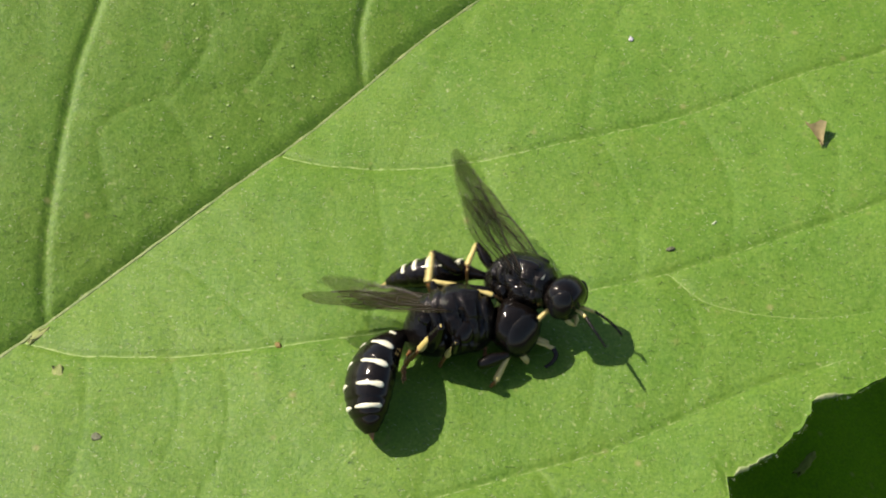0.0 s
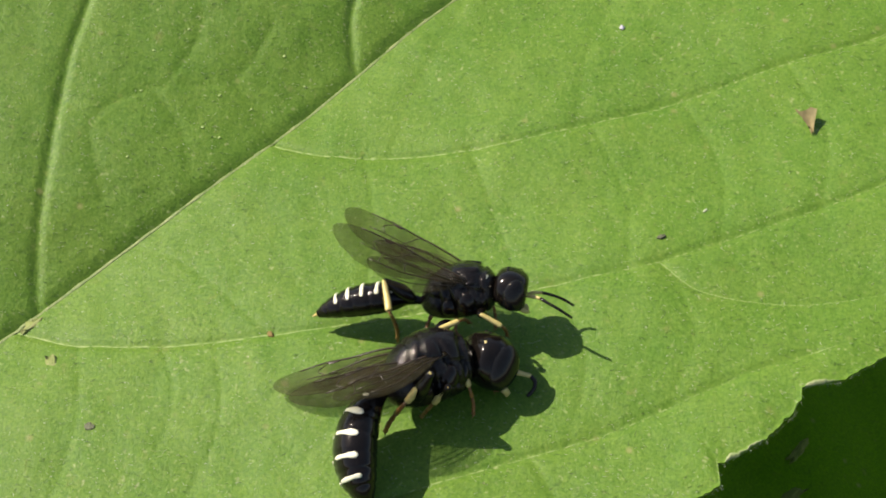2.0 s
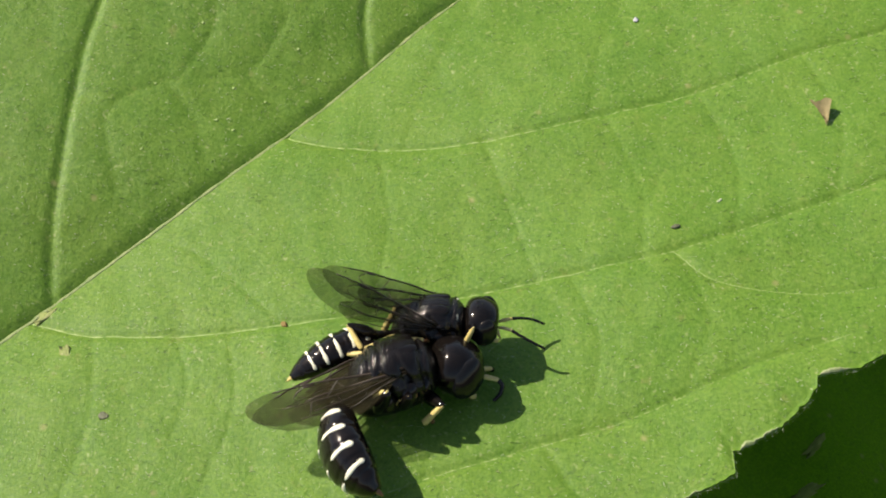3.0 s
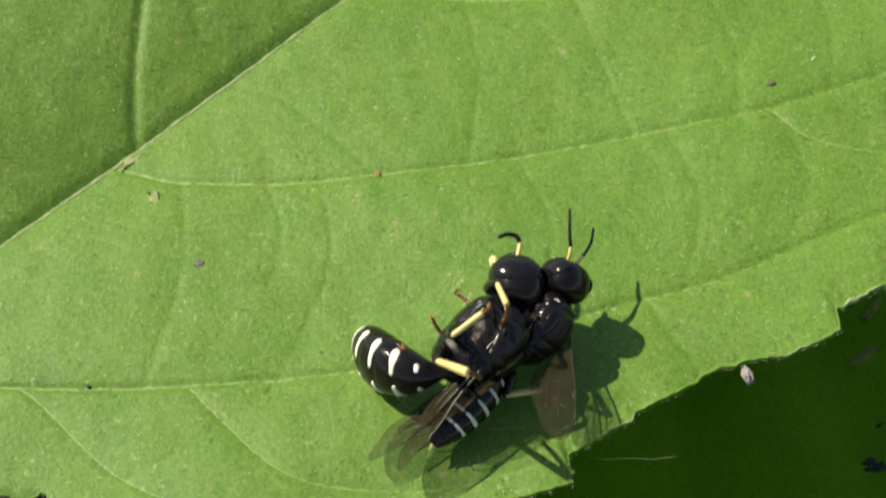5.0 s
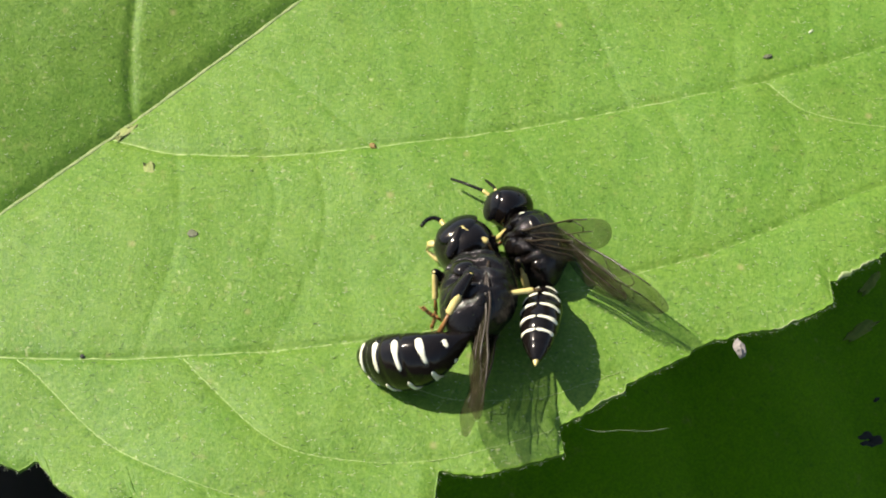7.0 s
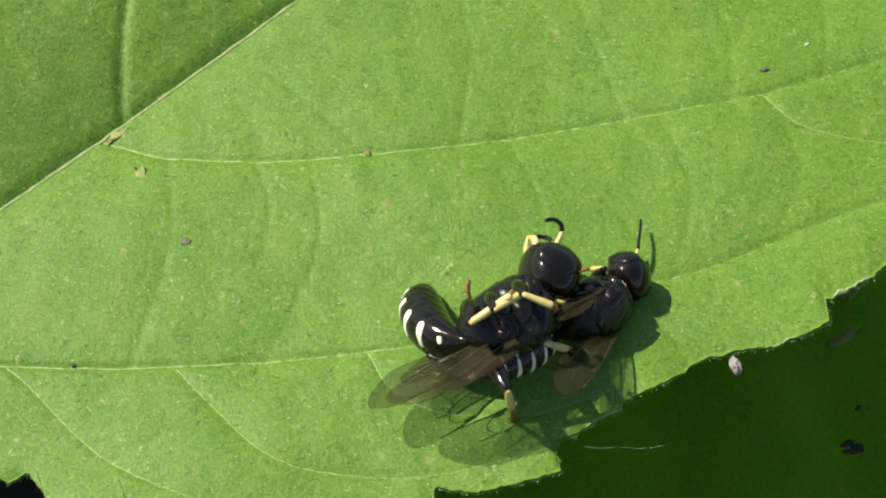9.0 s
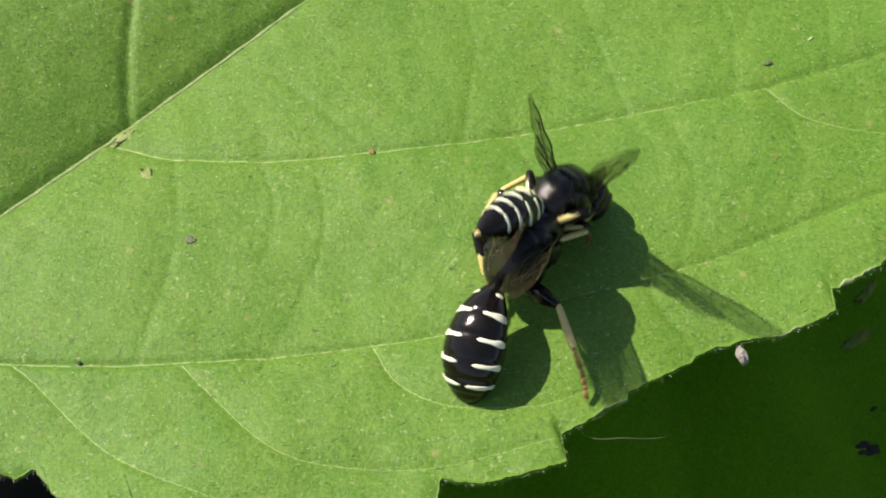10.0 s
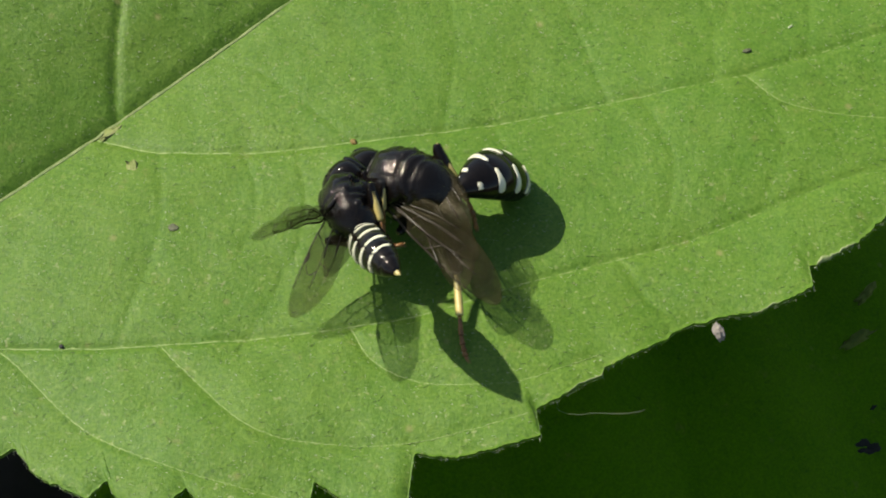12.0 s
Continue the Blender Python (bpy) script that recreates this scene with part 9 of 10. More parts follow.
    walk(male["hindwing_right"], [(0, spot(0.04, -1.11, 0.77, -10.1, -48.6, -174.9)), (0.25, spot(0.04, -1.11, 0.77, -27.4, -16.7, 170.6)), (0.5, spot(0.04, -1.11, 0.77, -51.3, 8.9, 148.0)), (1, spot(0.04, -1.11, 0.77, -32.7, -32.2, 166.6)), (1.5, spot(0.04, -1.11, 0.77, 32.8, -12.3, 133.6)), (1.75, spot(0.04, -1.11, 0.77, -8.2, -29.2, 156.5)), (2, spot(0.04, -1.11, 0.77, -55.3, -26.2, -172.9)), (2.5, spot(0.04, -1.11, 0.77, -61.0, -39.4, -165.4)), (2.7, spot(0.04, -1.11, 0.77, -57.1, -41.8, -177.5)), (3.4, spot(0.04, -1.11, 0.77, -108.8, -21.8, -166.0)), (4.3, spot(0.04, -1.11, 0.77, -160.7, -5.0, -164.8)), (4.5, spot(0.04, -1.11, 0.77, -94.5, -42.6, 164.8)), (5, spot(0.04, -1.11, 0.77, -99.2, -45.0, 156.3)), (5.5, spot(0.04, -1.11, 0.77, -79.9, -53.4, 159.5)), (5.8, spot(0.04, -1.11, 0.77, -86.0, -56.9, 163.9)), (6, spot(0.04, -1.11, 0.77, -73.0, -2.7, -166.3)), (6.5, spot(0.04, -1.11, 0.77, -86.7, -22.7, -174.5)), (7, spot(0.04, -1.11, 0.77, -83.5, -15.6, -171.2)), (7.2, spot(0.04, -1.11, 0.77, -90.1, -20.4, -159.1)), (8.8, spot(0.04, -1.11, 0.77, -109.1, -20.6, 163.3)), (9, spot(0.04, -1.11, 0.77, -109.7, -20.6, 162.5)), (9.5, spot(0.04, -1.11, 0.77, -93.0, -23.6, -175.3)), (9.7, spot(0.04, -1.11, 0.77, -93.2, -51.5, 168.8)), (10, spot(0.04, -1.11, 0.77, -143.9, -31.3, -155.8)), (10.1, spot(0.04, -1.11, 0.77, -68.6, -31.2, 170.7)), (10.2, spot(0.04, -1.11, 0.77, -11.8, -7.6, 166.5)), (10.5, spot(0.04, -1.11, 0.77, -51.1, -27.1, 161.8)), (11, spot(0.04, -1.11, 0.77, -61.1, -24.8, 154.5)), (11.2, spot(0.04, -1.11, 0.77, -16.5, -19.3, 141.1)), (11.5, spot(0.04, -1.11, 0.77, -85.6, -36.0, 165.3)), (12, spot(0.04, -1.11, 0.77, -51.8, 8.5, 120.3))])
    walk(male["leg_fore_right"], [(0, spot(-0.58, -1.37, -0.51, -26.3, -14.6, -145.6)), (0.5, spot(-0.65, -0.52, -0.40, -30.2, -16.9, -175.6)), (1, spot(-0.64, -2.33, 0.02, -25.4, -15.7, -135.0)), (1.267, spot(0.21, -1.22, -0.68, -38.1, -37.0, -164.9)), (1.5, spot(1.13, -0.52, -0.88, -43.7, -67.6, 170.7)), (1.733, spot(1.11, -0.76, -0.79, -37.3, -38.3, -138.1)), (2, spot(1.05, -0.40, -0.98, -14.0, -16.4, -86.6)), (2.5, spot(-0.65, -1.14, -0.20, -19.9, -23.1, -158.7)), (2.7, spot(-0.59, -1.57, 0.04, -22.1, -30.4, -168.2)), (3.4, spot(0.18, -0.91, -0.48, -64.3, -54.1, -141.7)), (4.3, spot(1.13, -0.52, -0.88, -149.8, -58.0, -76.8)), (4.5, spot(1.13, -0.52, -0.88, -157.9, -47.8, -68.1)), (5, spot(1.13, -0.52, -0.88, -157.9, -47.8, -68.1)), (5.5, spot(1.13, -0.52, -0.88, -157.9, -47.8, -68.1)), (5.8, spot(1.13, -0.52, -0.88, -157.9, -47.8, -68.1)), (6, spot(1.13, -0.52, -0.88, -157.9, -47.8, -68.1)), (6.5, spot(1.13, -0.52, -0.88, -124.9, -45.3, -74.3)), (7, spot(1.13, -0.52, -0.88, -95.2, -39.5, -70.0)), (7.2, spot(1.13, -0.52, -0.88, -96.6, -39.6, -70.1)), (8.8, spot(1.13, -0.52, -0.88, -153.8, -46.3, -69.0)), (9, spot(1.13, -0.52, -0.88, -157.9, -47.8, -68.1)), (9.5, spot(1.13, -0.52, -0.88, -156.6, -52.0, -70.6)), (9.7, spot(1.13, -0.52, -0.88, -157.9, -47.8, -68.1)), (10, spot(1.13, -0.52, -0.88, -157.0, -54.1, -71.5)), (10.2, spot(1.13, -0.52, -0.88, -154.6, -55.8, -73.3)), (10.5, spot(1.05, -0.51, -0.34, 12.5, -78.4, 95.6)), (10.75, spot(1.17, -0.03, -0.31, -56.6, -79.6, -143.3)), (11, spot(1.30, 0.44, -0.28, -60.8, -67.2, -86.4)), (11.1, spot(1.22, -0.04, -0.58, -118.0, -59.3, -67.6)), (11.2, spot(1.13, -0.52, -0.88, -157.9, -47.8, -68.1)), (11.5, spot(1.13, -0.52, -0.88, -157.9, -47.8, -68.1)), (12, spot(1.13, -0.52, -0.88, -157.9, -47.8, -68.1))])
    walk(male["shin_fore_right"], [(0, spot(1.30, 0.00, 0.00, 4.0, -12.6, 167.7)), (0.5, spot(1.30, 0.00, 0.00, 1.1, -21.6, 170.5)), (1, spot(1.30, 0.00, 0.00, -6.0, -13.4, -160.2)), (1.5, spot(1.30, 0.00, 0.00, -0.0, -18.9, 180.0)), (1.73333, spot(1.30, 0.00, 0.00, 29.7, -6.5, 137.5)), (2, spot(1.30, 0.00, 0.00, 45.1, 21.1, 103.7)), (2.26667, spot(1.30, 0.00, 0.00, 28.7, -7.2, 141.3)), (2.5, spot(1.30, 0.00, 0.00, -3.1, -17.3, -172.1)), (4.3, spot(1.30, 0.00, 0.00, -0.0, -21.3, 180.0)), (4.5, spot(1.30, 0.00, 0.00, 0.0, -27.6, 180.0)), (5, spot(1.30, 0.00, 0.00, -0.0, -27.6, 180.0)), (5.5, spot(1.30, 0.00, 0.00, 0.0, -27.6, 180.0)), (5.8, spot(1.30, 0.00, 0.00, -0.0, -27.6, 180.0)), (6, spot(1.30, 0.00, 0.00, 0.0, -27.6, 180.0)), (6.5, spot(1.30, 0.00, 0.00, -0.0, -18.9, -180.0)), (7, spot(1.30, 0.00, 0.00, -0.0, -18.9, -180.0)), (9, spot(1.30, 0.00, 0.00, -0.0, -27.6, -180.0)), (9.5, spot(1.30, 0.00, 0.00, 0.0, -24.7, 180.0)), (9.7, spot(1.30, 0.00, 0.00, 0.0, -27.6, 180.0)), (10, spot(1.30, 0.00, 0.00, -0.0, -22.9, 180.0)), (10.2, spot(1.30, 0.00, 0.00, 0.0, -23.1, 180.0)), (10.5, spot(1.30, 0.00, 0.00, 50.7, -17.7, 131.1)), (10.7333, spot(1.30, 0.00, 0.00, 77.5, 19.7, 117.5)), (11, spot(1.30, 0.00, 0.00, 110.1, 59.0, 125.6)), (11.1, spot(1.30, 0.00, 0.00, 62.3, 2.8, 130.7)), (11.2, spot(1.30, 0.00, 0.00, -0.0, -27.6, 180.0)), (11.5, spot(1.30, 0.00, 0.00, 0.0, -27.6, 180.0)), (12, spot(1.30, 0.00, 0.00, 0.0, -27.6, 180.0))])
    walk(male["foot_fore_right"], [(0, spot(0.18, 0.24, 0.26, -9.1, 30.1, -161.0)), (0.5, spot(0.22, 0.18, 0.43, -2.4, 18.0, -158.7)), (1, spot(0.23, -0.39, 0.27, -11.5, 23.4, -149.7)), (1.5, spot(0.19, 0.00, 0.38, -0.0, -18.9, 180.0)), (2, spot(1.04, 1.07, -0.42, 19.2, 15.3, 163.0)), (2.5, spot(0.19, -0.15, 0.35, -12.6, 19.8, -154.2)), (4.3, spot(0.21, 0.00, 0.43, -0.0, -21.3, 180.0)), (4.5, spot(0.26, 0.00, 0.55, 0.0, -27.6, 180.0)), (5, spot(0.26, 0.00, 0.55, -0.0, -27.6, 180.0)), (5.5, spot(0.26, 0.00, 0.55, 0.0, -27.6, 180.0)), (5.8, spot(0.26, 0.00, 0.55, -0.0, -27.6, 180.0)), (6, spot(0.26, 0.00, 0.55, 0.0, -27.6, 180.0)), (6.5, spot(0.19, -0.00, 0.38, -0.0, -18.9, -180.0)), (7, spot(0.19, -0.00, 0.38, -0.0, -18.9, -180.0)), (9, spot(0.26, -0.00, 0.55, -0.0, -27.6, -180.0)), (9.5, spot(0.23, 0.00, 0.49, 0.0, -24.7, 180.0)), (9.7, spot(0.26, 0.00, 0.55, 0.0, -27.6, 180.0)), (10, spot(0.22, 0.00, 0.46, -0.0, -22.9, 180.0)), (10.2, spot(0.22, 0.00, 0.46, 0.0, -23.1, 180.0)), (10.3333, spot(0.39, 0.42, 0.41, 76.0, 1.2, 159.2)), (10.5, spot(0.57, 0.84, 0.36, 152.6, 27.0, 178.0)), (10.7333, spot(0.76, 0.67, -0.33, -125.8, 25.1, -164.4)), (11, spot(0.95, 0.49, -1.01, -51.4, 9.3, -163.0)), (11.2, spot(0.26, 0.00, 0.55, -0.0, -27.6, 180.0)), (11.5, spot(0.26, 0.00, 0.55, 0.0, -27.6, 180.0)), (12, spot(0.26, 0.00, 0.55, 0.0, -27.6, 180.0))])
    walk(male["leg_mid_right"], [(0, spot(-1.58, -0.21, 0.24, -24.7, -41.0, 171.4)), (0.5, spot(-1.51, 0.42, 0.23, -20.1, -34.0, 151.4)), (1, spot(-1.42, -1.02, 0.75, -23.7, -45.5, -176.2)), (1.5, spot(-1.80, -0.50, 0.53, -32.5, -46.5, 173.6)), (1.75, spot(-1.12, -0.87, -0.30, -34.7, -24.2, -147.3)), (2, spot(-0.45, -1.25, -1.12, -22.4, -5.2, -112.7)), (2.5, spot(-2.26, -0.55, 0.23, -19.0, -30.4, -179.1)), (2.7, spot(-2.39, -0.77, 0.43, -10.7, -30.1, 173.6)), (4.3, spot(-2.93, -1.05, 0.09, -26.3, -15.9, -174.6)), (4.367, spot(-1.87, -0.36, -0.53, -65.7, -53.3, 171.4)), (4.433, spot(-0.87, -0.48, -0.79, -179.9, -63.9, -111.7)), (4.5, spot(0.13, -0.60, -1.05, 122.6, -26.5, -96.1)), (5, spot(0.13, -0.60, -1.05, 122.6, -26.5, -96.1)), (5.5, spot(0.13, -0.60, -1.05, 122.6, -26.5, -96.1)), (5.8, spot(0.13, -0.60, -1.05, 122.6, -26.5, -96.1)), (6, spot(0.13, -0.60, -1.05, 122.6, -26.5, -96.1)), (6.5, spot(0.13, -0.60, -1.05, 122.6, -26.5, -96.1)), (6.733, spot(0.13, -0.60, -1.05, 86.5, -46.1, -100.3)), (7, spot(0.13, -0.60, -1.05, 31.4, -62.5, -80.3)), (7.2, spot(0.13, -0.60, -1.05, 35.6, -61.9, -82.6)), (8, spot(0.13, -0.60, -1.05, 86.5, -46.1, -100.3)), (8.8, spot(0.13, -0.60, -1.05, 120.6, -27.5, -96.7)), (9, spot(0.13, -0.60, -1.05, 122.6, -26.5, -96.1)), (9.5, spot(0.13, -0.60, -1.05, 122.6, -26.5, -96.1)), (9.7, spot(0.13, -0.60, -1.05, 122.6, -26.5, -96.1)), (10, spot(0.13, -0.60, -1.05, 122.6, -26.5, -96.1)), (10.2, spot(0.13, -0.60, -1.05, 122.6, -26.5, -96.1)), (10.3, spot(0.11, -0.64, -0.96, 166.4, -37.8, -79.6)), (10.4, spot(0.10, -0.68, -0.87, -142.1, -55.7, -78.0)), (10.5, spot(-0.00, -0.66, -0.67, -52.8, -75.8, -125.0)), (11, spot(0.36, -0.24, -0.77, -31.0, -43.2, -95.8)), (11.067, spot(-0.11, -0.92, -0.76, 24.9, -24.0, -121.3)), (11.133, spot(0.01, -0.76, -0.91, 73.7, -19.9, -108.1)), (11.2, spot(0.13, -0.60, -1.05, 122.6, -26.5, -96.1)), (11.5, spot(0.13, -0.60, -1.05, 122.6, -26.5, -96.1)), (12, spot(0.13, -0.60, -1.05, 122.6, -26.5, -96.1))])
    walk(male["shin_mid_right"], [(0, spot(1.47, 0.00, 0.00, 20.6, -3.7, 126.9)), (0.5, spot(1.47, 0.00, 0.00, 9.2, 25.3, 110.3)), (1, spot(1.47, 0.00, 0.00, 27.1, 3.1, 117.4)), (1.5, spot(1.47, 0.00, 0.00, 22.7, -26.5, 125.4)), (2, spot(1.47, 0.00, 0.00, 9.5, -20.8, 154.7)), (2.5, spot(1.47, 0.00, 0.00, 23.0, 9.4, 108.3)), (3.4, spot(1.47, 0.00, 0.00, 3.7, 6.2, 178.6)), (4.3, spot(1.47, 0.00, 0.00, -6.0, 23.2, -110.9)), (4.5, spot(1.47, 0.00, 0.00, 0.0, -18.1, -180.0)), (5, spot(1.47, 0.00, 0.00, 0.0, -18.1, -180.0)), (5.5, spot(1.47, 0.00, 0.00, -0.0, -18.1, -180.0)), (5.8, spot(1.47, 0.00, 0.00, -0.0, -18.1, -180.0)), (6, spot(1.47, 0.00, 0.00, 0.0, -18.1, 180.0)), (6.5, spot(1.47, 0.00, 0.00, -0.0, -18.1, 180.0)), (7, spot(1.47, 0.00, 0.00, 0.0, -18.1, 180.0)), (9, spot(1.47, 0.00, 0.00, 0.0, -18.1, 180.0)), (9.5, spot(1.47, 0.00, 0.00, -0.0, -18.1, -180.0)), (9.7, spot(1.47, 0.00, 0.00, -0.0, -18.1, -180.0)), (10, spot(1.47, 0.00, 0.00, 0.0, -18.1, -180.0)), (10.2, spot(1.47, 0.00, 0.00, 0.0, -18.1, -180.0)), (10.3333, spot(1.47, 0.00, 0.00, 58.0, 4.8, 128.0)), (10.5, spot(1.47, 0.00, 0.00, 97.0, 58.5, 107.0)), (11, spot(1.47, 0.00, 0.00, -40.0, 58.6, -54.6)), (11.1, spot(1.47, 0.00, 0.00, -43.1, 8.5, -116.3)), (11.2, spot(1.47, 0.00, 0.00, 0.0, -18.1, 180.0)), (11.5, spot(1.47, 0.00, 0.00, 0.0, -18.1, 180.0)), (12, spot(1.47, 0.00, 0.00, 0.0, -18.1, -180.0))])
    walk(male["foot_mid_right"], [(0, spot(0.66, 1.07, 0.09, 21.3, 51.8, 168.2)), (0.5, spot(1.05, 1.14, -0.57, -6.6, 55.5, -159.9)), (1, spot(0.85, 1.19, -0.07, 12.2, 50.6, 175.7)), (1.5, spot(0.77, 0.98, 0.60, 14.6, 32.2, 163.7)), (2, spot(0.33, 0.54, 0.48, -1.2, 12.2, -177.5)), (2.5, spot(1.05, 1.26, -0.22, -4.5, 48.0, -176.3)), (4.3, spot(1.03, -1.15, -0.53, -7.0, 57.8, -145.9)), (4.4, spot(0.61, -0.58, -0.06, -9.3, 19.3, -163.8)), (4.5, spot(0.19, -0.00, 0.42, 0.0, -18.1, -180.0)), (5, spot(0.19, -0.00, 0.42, 0.0, -18.1, -180.0)), (5.5, spot(0.19, -0.00, 0.42, -0.0, -18.1, -180.0)), (5.8, spot(0.19, -0.00, 0.42, -0.0, -18.1, -180.0)), (6, spot(0.19, 0.00, 0.42, 0.0, -18.1, 180.0)), (6.5, spot(0.19, 0.00, 0.42, -0.0, -18.1, 180.0)), (7, spot(0.19, 0.00, 0.42, 0.0, -18.1, 180.0)), (9, spot(0.19, 0.00, 0.42, 0.0, -18.1, 180.0)), (9.5, spot(0.19, -0.00, 0.42, -0.0, -18.1, -180.0)), (9.7, spot(0.19, -0.00, 0.42, -0.0, -18.1, -180.0)), (10, spot(0.19, -0.00, 0.42, 0.0, -18.1, -180.0)), (10.2, spot(0.19, -0.00, 0.42, 0.0, -18.1, -180.0)), (10.3333, spot(0.73, 0.34, -0.36, -55.3, -3.0, -163.3)), (10.5, spot(1.26, 0.67, -1.15, -107.8, 19.1, -165.7)), (11, spot(1.87, -0.57, -1.15, -34.9, 14.8, -152.7)), (11.2, spot(0.19, 0.00, 0.42, 0.0, -18.1, 180.0)), (11.5, spot(0.19, 0.00, 0.42, 0.0, -18.1, 180.0)), (12, spot(0.19, -0.00, 0.42, 0.0, -18.1, -180.0))])
    walk(male["leg_hind_right"], [(0, spot(-2.78, -1.05, -0.13, -27.6, -26.1, -163.6)), (0.5, spot(-5.11, 0.18, -1.97, -30.5, 14.1, 170.4)), (1, spot(-3.29, -2.10, 0.78, -25.6, -26.2, -154.3)), (1.5, spot(-2.80, -0.94, 0.21, -35.5, -33.8, -166.0)), (2, spot(-2.19, -0.32, -0.12, -28.4, -38.4, -175.7)), (2.5, spot(-2.86, -0.84, -0.04, -19.8, -27.5, -170.3)), (2.7, spot(-2.73, -1.20, 0.16, -6.6, -24.1, -163.8)), (3.1, spot(-2.28, -0.84, -0.26, 13.9, -11.0, -136.9)), (3.7, spot(-1.58, -0.71, -0.61, 53.8, -18.8, -102.5)), (4.3, spot(-0.88, -0.57, -0.97, 88.7, -45.5, -76.9)), (4.5, spot(-0.88, -0.57, -0.97, 88.7, -45.5, -76.9)), (4.617, spot(-1.03, -0.54, -0.80, 104.7, -66.5, -58.8)), (4.733, spot(-1.19, -0.50, -0.63, 67.1, -89.0, 10.4)), (4.867, spot(-1.60, -0.23, -0.37, -42.1, -66.4, 150.7)), (5, spot(-2.01, 0.05, -0.11, -26.2, -44.0, 168.6)), (5.133, spot(-1.60, -0.23, -0.37, -42.1, -66.4, 150.7)), (5.267, spot(-1.19, -0.50, -0.63, 67.1, -89.0, 10.4)), (5.383, spot(-1.04, -0.54, -0.80, 104.7, -66.5, -58.8)), (5.5, spot(-0.88, -0.57, -0.97, 88.7, -45.5, -76.9)), (5.8, spot(-0.88, -0.57, -0.97, 88.7, -45.5, -76.9)), (6, spot(-0.88, -0.57, -0.97, 88.7, -45.5, -76.9)), (6.5, spot(-0.88, -0.57, -0.97, 88.7, -45.5, -76.9)), (7, spot(-0.88, -0.57, -0.97, 83.8, -42.5, -77.4)), (7.2, spot(-0.90, -0.54, -0.96, 82.4, -45.6, -72.9)), (8, spot(-1.21, -0.07, -0.78, 4.6, -64.8, 52.8)), (8.4, spot(-1.50, -0.00, -0.14, -2.0, -48.5, 92.7)), (8.8, spot(-1.78, 0.06, 0.50, 6.1, -33.0, 121.7)), (9, spot(-2.61, 0.39, 0.05, -13.9, -14.4, 139.1)), (9.133, spot(-1.91, 0.16, -0.37, -20.3, -41.2, 109.4)), (9.267, spot(-1.21, -0.07, -0.78, 1.3, -65.7, 58.9)), (9.5, spot(-0.88, -0.57, -0.97, 88.7, -45.5, -76.9)), (9.7, spot(-0.88, -0.57, -0.97, 88.7, -45.5, -76.9)), (10, spot(-0.88, -0.57, -0.97, 88.7, -45.5, -76.9)), (10.2, spot(-0.88, -0.57, -0.97, 88.7, -45.5, -76.9)), (10.3, spot(-0.95, -0.64, -0.82, 45.6, -37.1, -97.2)), (10.4, spot(-1.02, -0.72, -0.67, 2.9, -41.4, -119.0)), (10.5, spot(-1.15, -0.54, -0.35, -27.8, -65.5, -153.0)), (10.667, spot(-1.02, -0.72, -0.67, 2.9, -41.4, -119.0)), (10.833, spot(-0.95, -0.64, -0.82, 45.6, -37.1, -97.2)), (11, spot(-0.88, -0.57, -0.97, 88.7, -45.5, -76.9)), (11.2, spot(-0.88, -0.57, -0.97, 88.7, -45.5, -76.9)), (11.5, spot(-0.88, -0.57, -0.97, 88.7, -45.5, -76.9)), (12, spot(-0.88, -0.57, -0.97, 88.7, -45.5, -76.9))])
    walk(male["shin_hind_right"], [(0, spot(1.76, 0.00, 0.00, 19.7, 3.6, 115.5)), (0.5, spot(1.76, 0.00, 0.00, -26.5, 31.1, 37.7)), (0.733333, spot(1.76, 0.00, 0.00, 2.6, 23.3, 89.7)), (1, spot(1.76, 0.00, 0.00, 15.1, -0.8, 130.6)), (1.5, spot(1.76, 0.00, 0.00, 24.0, -23.0, 115.2)), (2, spot(1.76, 0.00, 0.00, 21.6, 1.6, 119.9)), (2.5, spot(1.76, 0.00, 0.00, 20.1, 3.6, 123.1)), (4.3, spot(1.76, 0.00, 0.00, 0.0, -17.0, 180.0)), (4.5, spot(1.76, 0.00, 0.00, 0.0, -17.0, 180.0)), (5, spot(1.76, 0.00, 0.00, 19.2, -58.2, 148.0)), (5.5, spot(1.76, 0.00, 0.00, -0.0, -17.0, -180.0)), (5.8, spot(1.76, 0.00, 0.00, 0.0, -17.0, 180.0)), (6, spot(1.76, 0.00, 0.00, 0.0, -17.0, -180.0)), (6.5, spot(1.76, 0.00, 0.00, -0.0, -17.0, 180.0)), (7, spot(1.76, 0.00, 0.00, -0.0, -17.0, -180.0)), (9, spot(1.76, 0.00, 0.00, 0.3, -43.7, -176.7)), (9.5, spot(1.76, 0.00, 0.00, 0.0, -17.0, 180.0)), (9.7, spot(1.76, 0.00, 0.00, 0.0, -17.0, -180.0)), (10, spot(1.76, 0.00, 0.00, -0.0, -17.0, 180.0)), (10.2, spot(1.76, 0.00, 0.00, 0.0, -17.0, 180.0)), (10.3333, spot(1.76, 0.00, 0.00, 52.1, 5.3, 129.8)), (10.5, spot(1.76, 0.00, 0.00, 83.6, 55.3, 103.4)), (10.7333, spot(1.76, 0.00, 0.00, 52.1, 5.3, 129.8)), (11, spot(1.76, 0.00, 0.00, 0.0, -17.0, 180.0)), (11.2, spot(1.76, 0.00, 0.00, 0.0, -17.0, 180.0)), (11.5, spot(1.76, 0.00, 0.00, -0.0, -17.0, 180.0)), (12, spot(1.76, 0.00, 0.00, 0.0, -17.0, 180.0))])
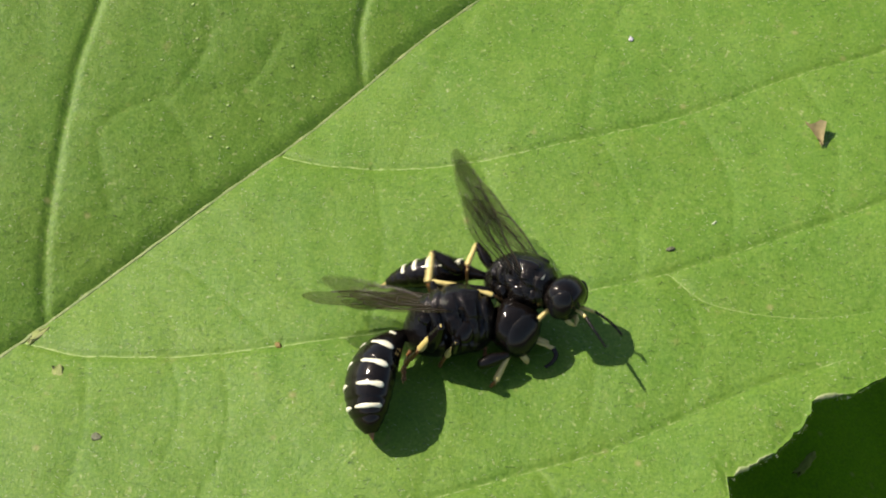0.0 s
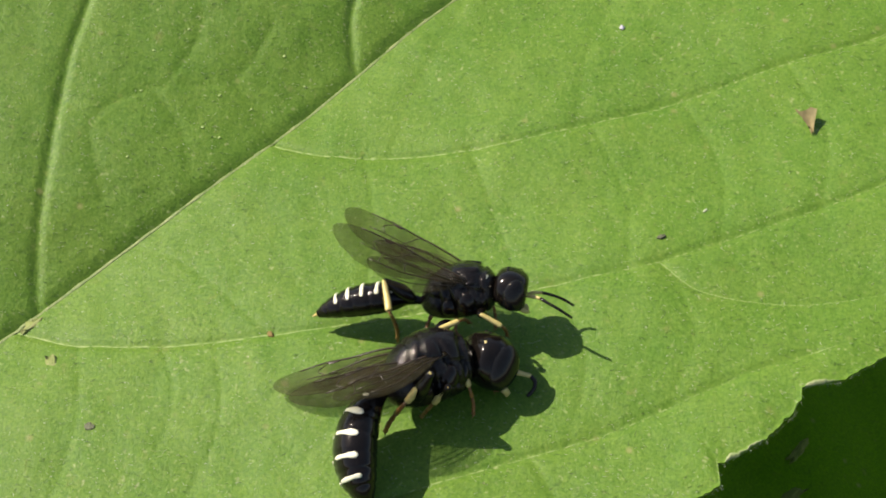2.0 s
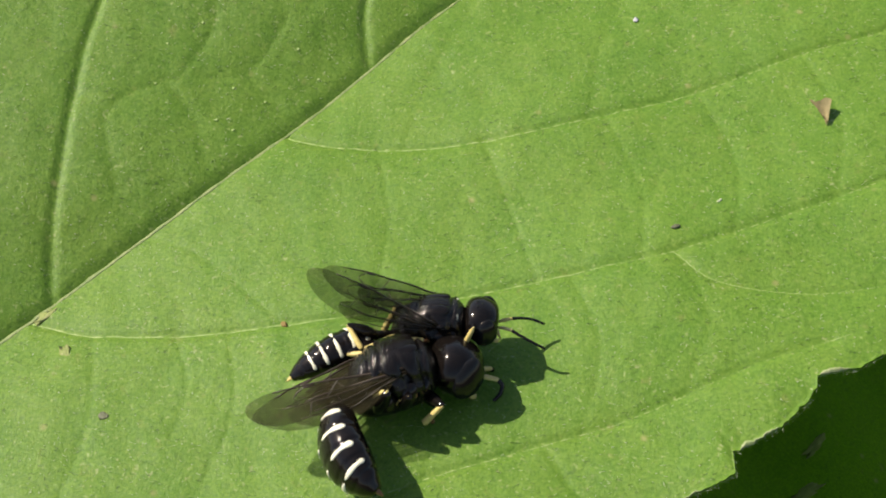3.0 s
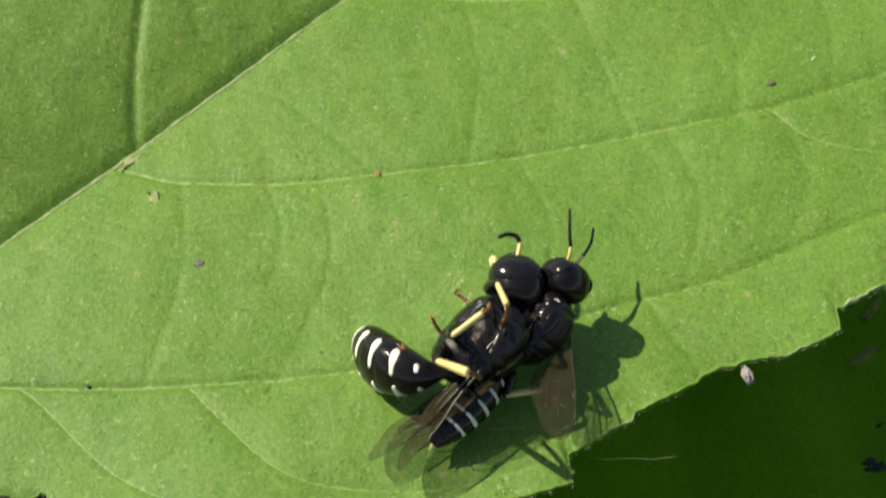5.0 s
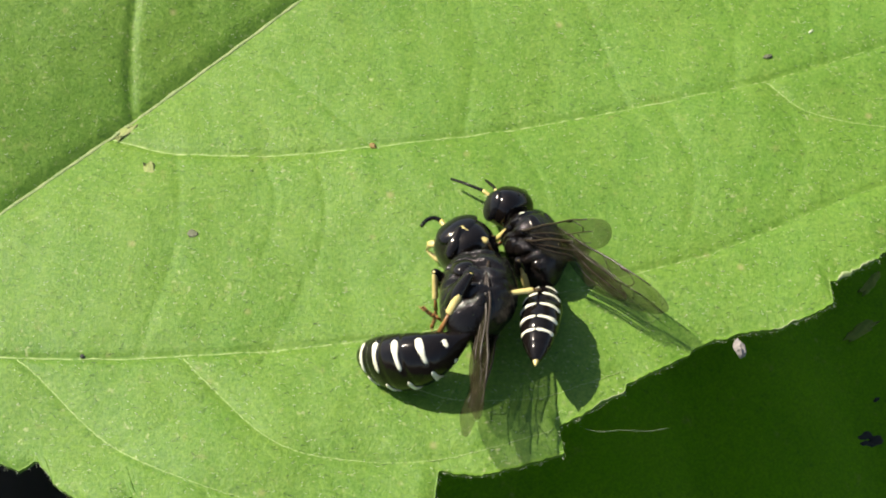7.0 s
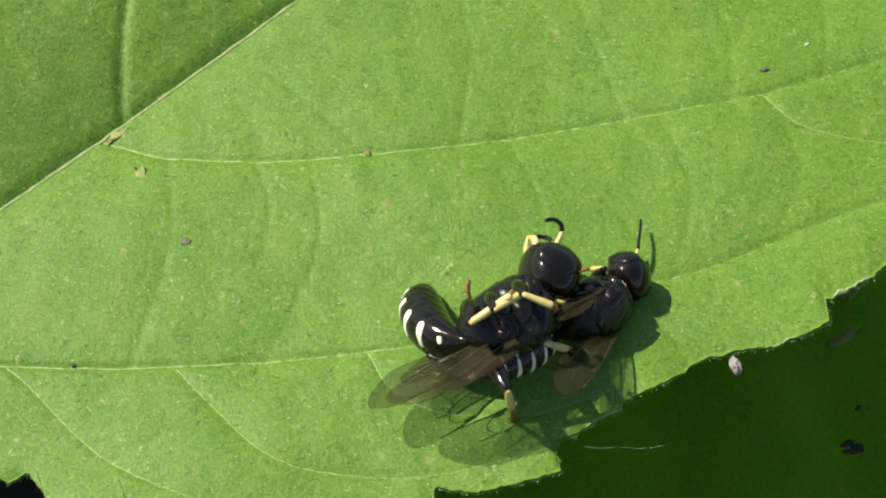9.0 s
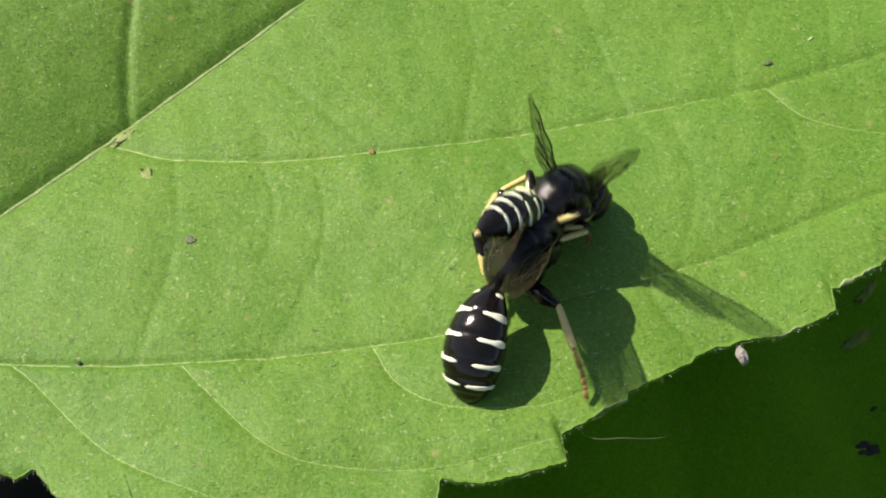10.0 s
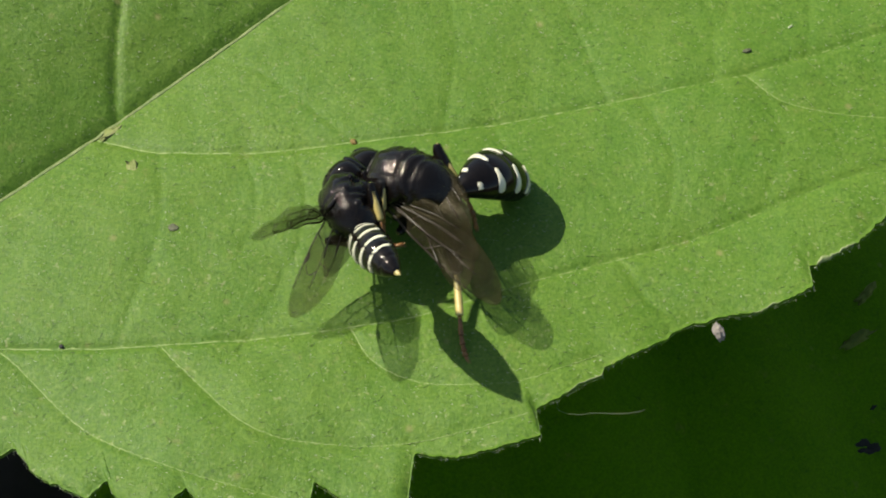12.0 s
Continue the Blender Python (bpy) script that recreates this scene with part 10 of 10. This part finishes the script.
    walk(male["foot_hind_right"], [(0, spot(1.02, 1.55, -0.11, 4.8, 52.1, 176.2)), (0.266667, spot(1.98, 1.23, -0.50, -22.6, 48.6, 97.6)), (0.5, spot(2.93, 0.90, -0.89, -26.5, 31.1, 37.7)), (0.733333, spot(1.79, 1.10, -0.43, -21.1, 42.4, 108.8)), (1, spot(0.64, 1.31, 0.02, -5.0, 41.1, -172.6)), (1.5, spot(1.09, 1.43, 0.67, 15.4, 34.1, 161.6)), (2, spot(0.91, 1.49, -0.05, -5.8, 42.7, -174.5)), (2.5, spot(0.83, 1.44, -0.11, -5.3, 37.8, -173.5)), (4.3, spot(0.12, 0.00, 0.50, 0.0, -17.0, 180.0)), (4.5, spot(0.12, 0.00, 0.50, 0.0, -17.0, 180.0)), (5, spot(0.99, 0.48, 1.46, 21.4, -12.3, 139.9)), (5.5, spot(0.12, -0.00, 0.50, -0.0, -17.0, -180.0)), (5.8, spot(0.12, 0.00, 0.50, 0.0, -17.0, 180.0)), (6, spot(0.12, -0.00, 0.50, 0.0, -17.0, -180.0)), (6.5, spot(0.12, 0.00, 0.50, -0.0, -17.0, 180.0)), (7, spot(0.12, -0.00, 0.50, -0.0, -17.0, -180.0)), (9, spot(0.52, -0.07, 1.19, -0.8, 1.9, 166.6)), (9.5, spot(0.12, 0.00, 0.50, 0.0, -17.0, 180.0)), (9.7, spot(0.12, -0.00, 0.50, 0.0, -17.0, -180.0)), (10, spot(0.12, 0.00, 0.50, -0.0, -17.0, 180.0)), (10.2, spot(0.12, 0.00, 0.50, 0.0, -17.0, 180.0)), (10.3333, spot(0.83, 0.48, -0.46, -42.3, 2.4, -164.8)), (10.5, spot(1.54, 0.95, -1.42, -83.0, 26.9, -166.3)), (10.7333, spot(0.83, 0.48, -0.46, -42.3, 2.4, -164.8)), (11, spot(0.12, 0.00, 0.50, 0.0, -17.0, 180.0)), (11.2, spot(0.12, 0.00, 0.50, 0.0, -17.0, 180.0)), (11.5, spot(0.12, 0.00, 0.50, -0.0, -17.0, 180.0)), (12, spot(0.12, 0.00, 0.50, 0.0, -17.0, 180.0))])


motions()
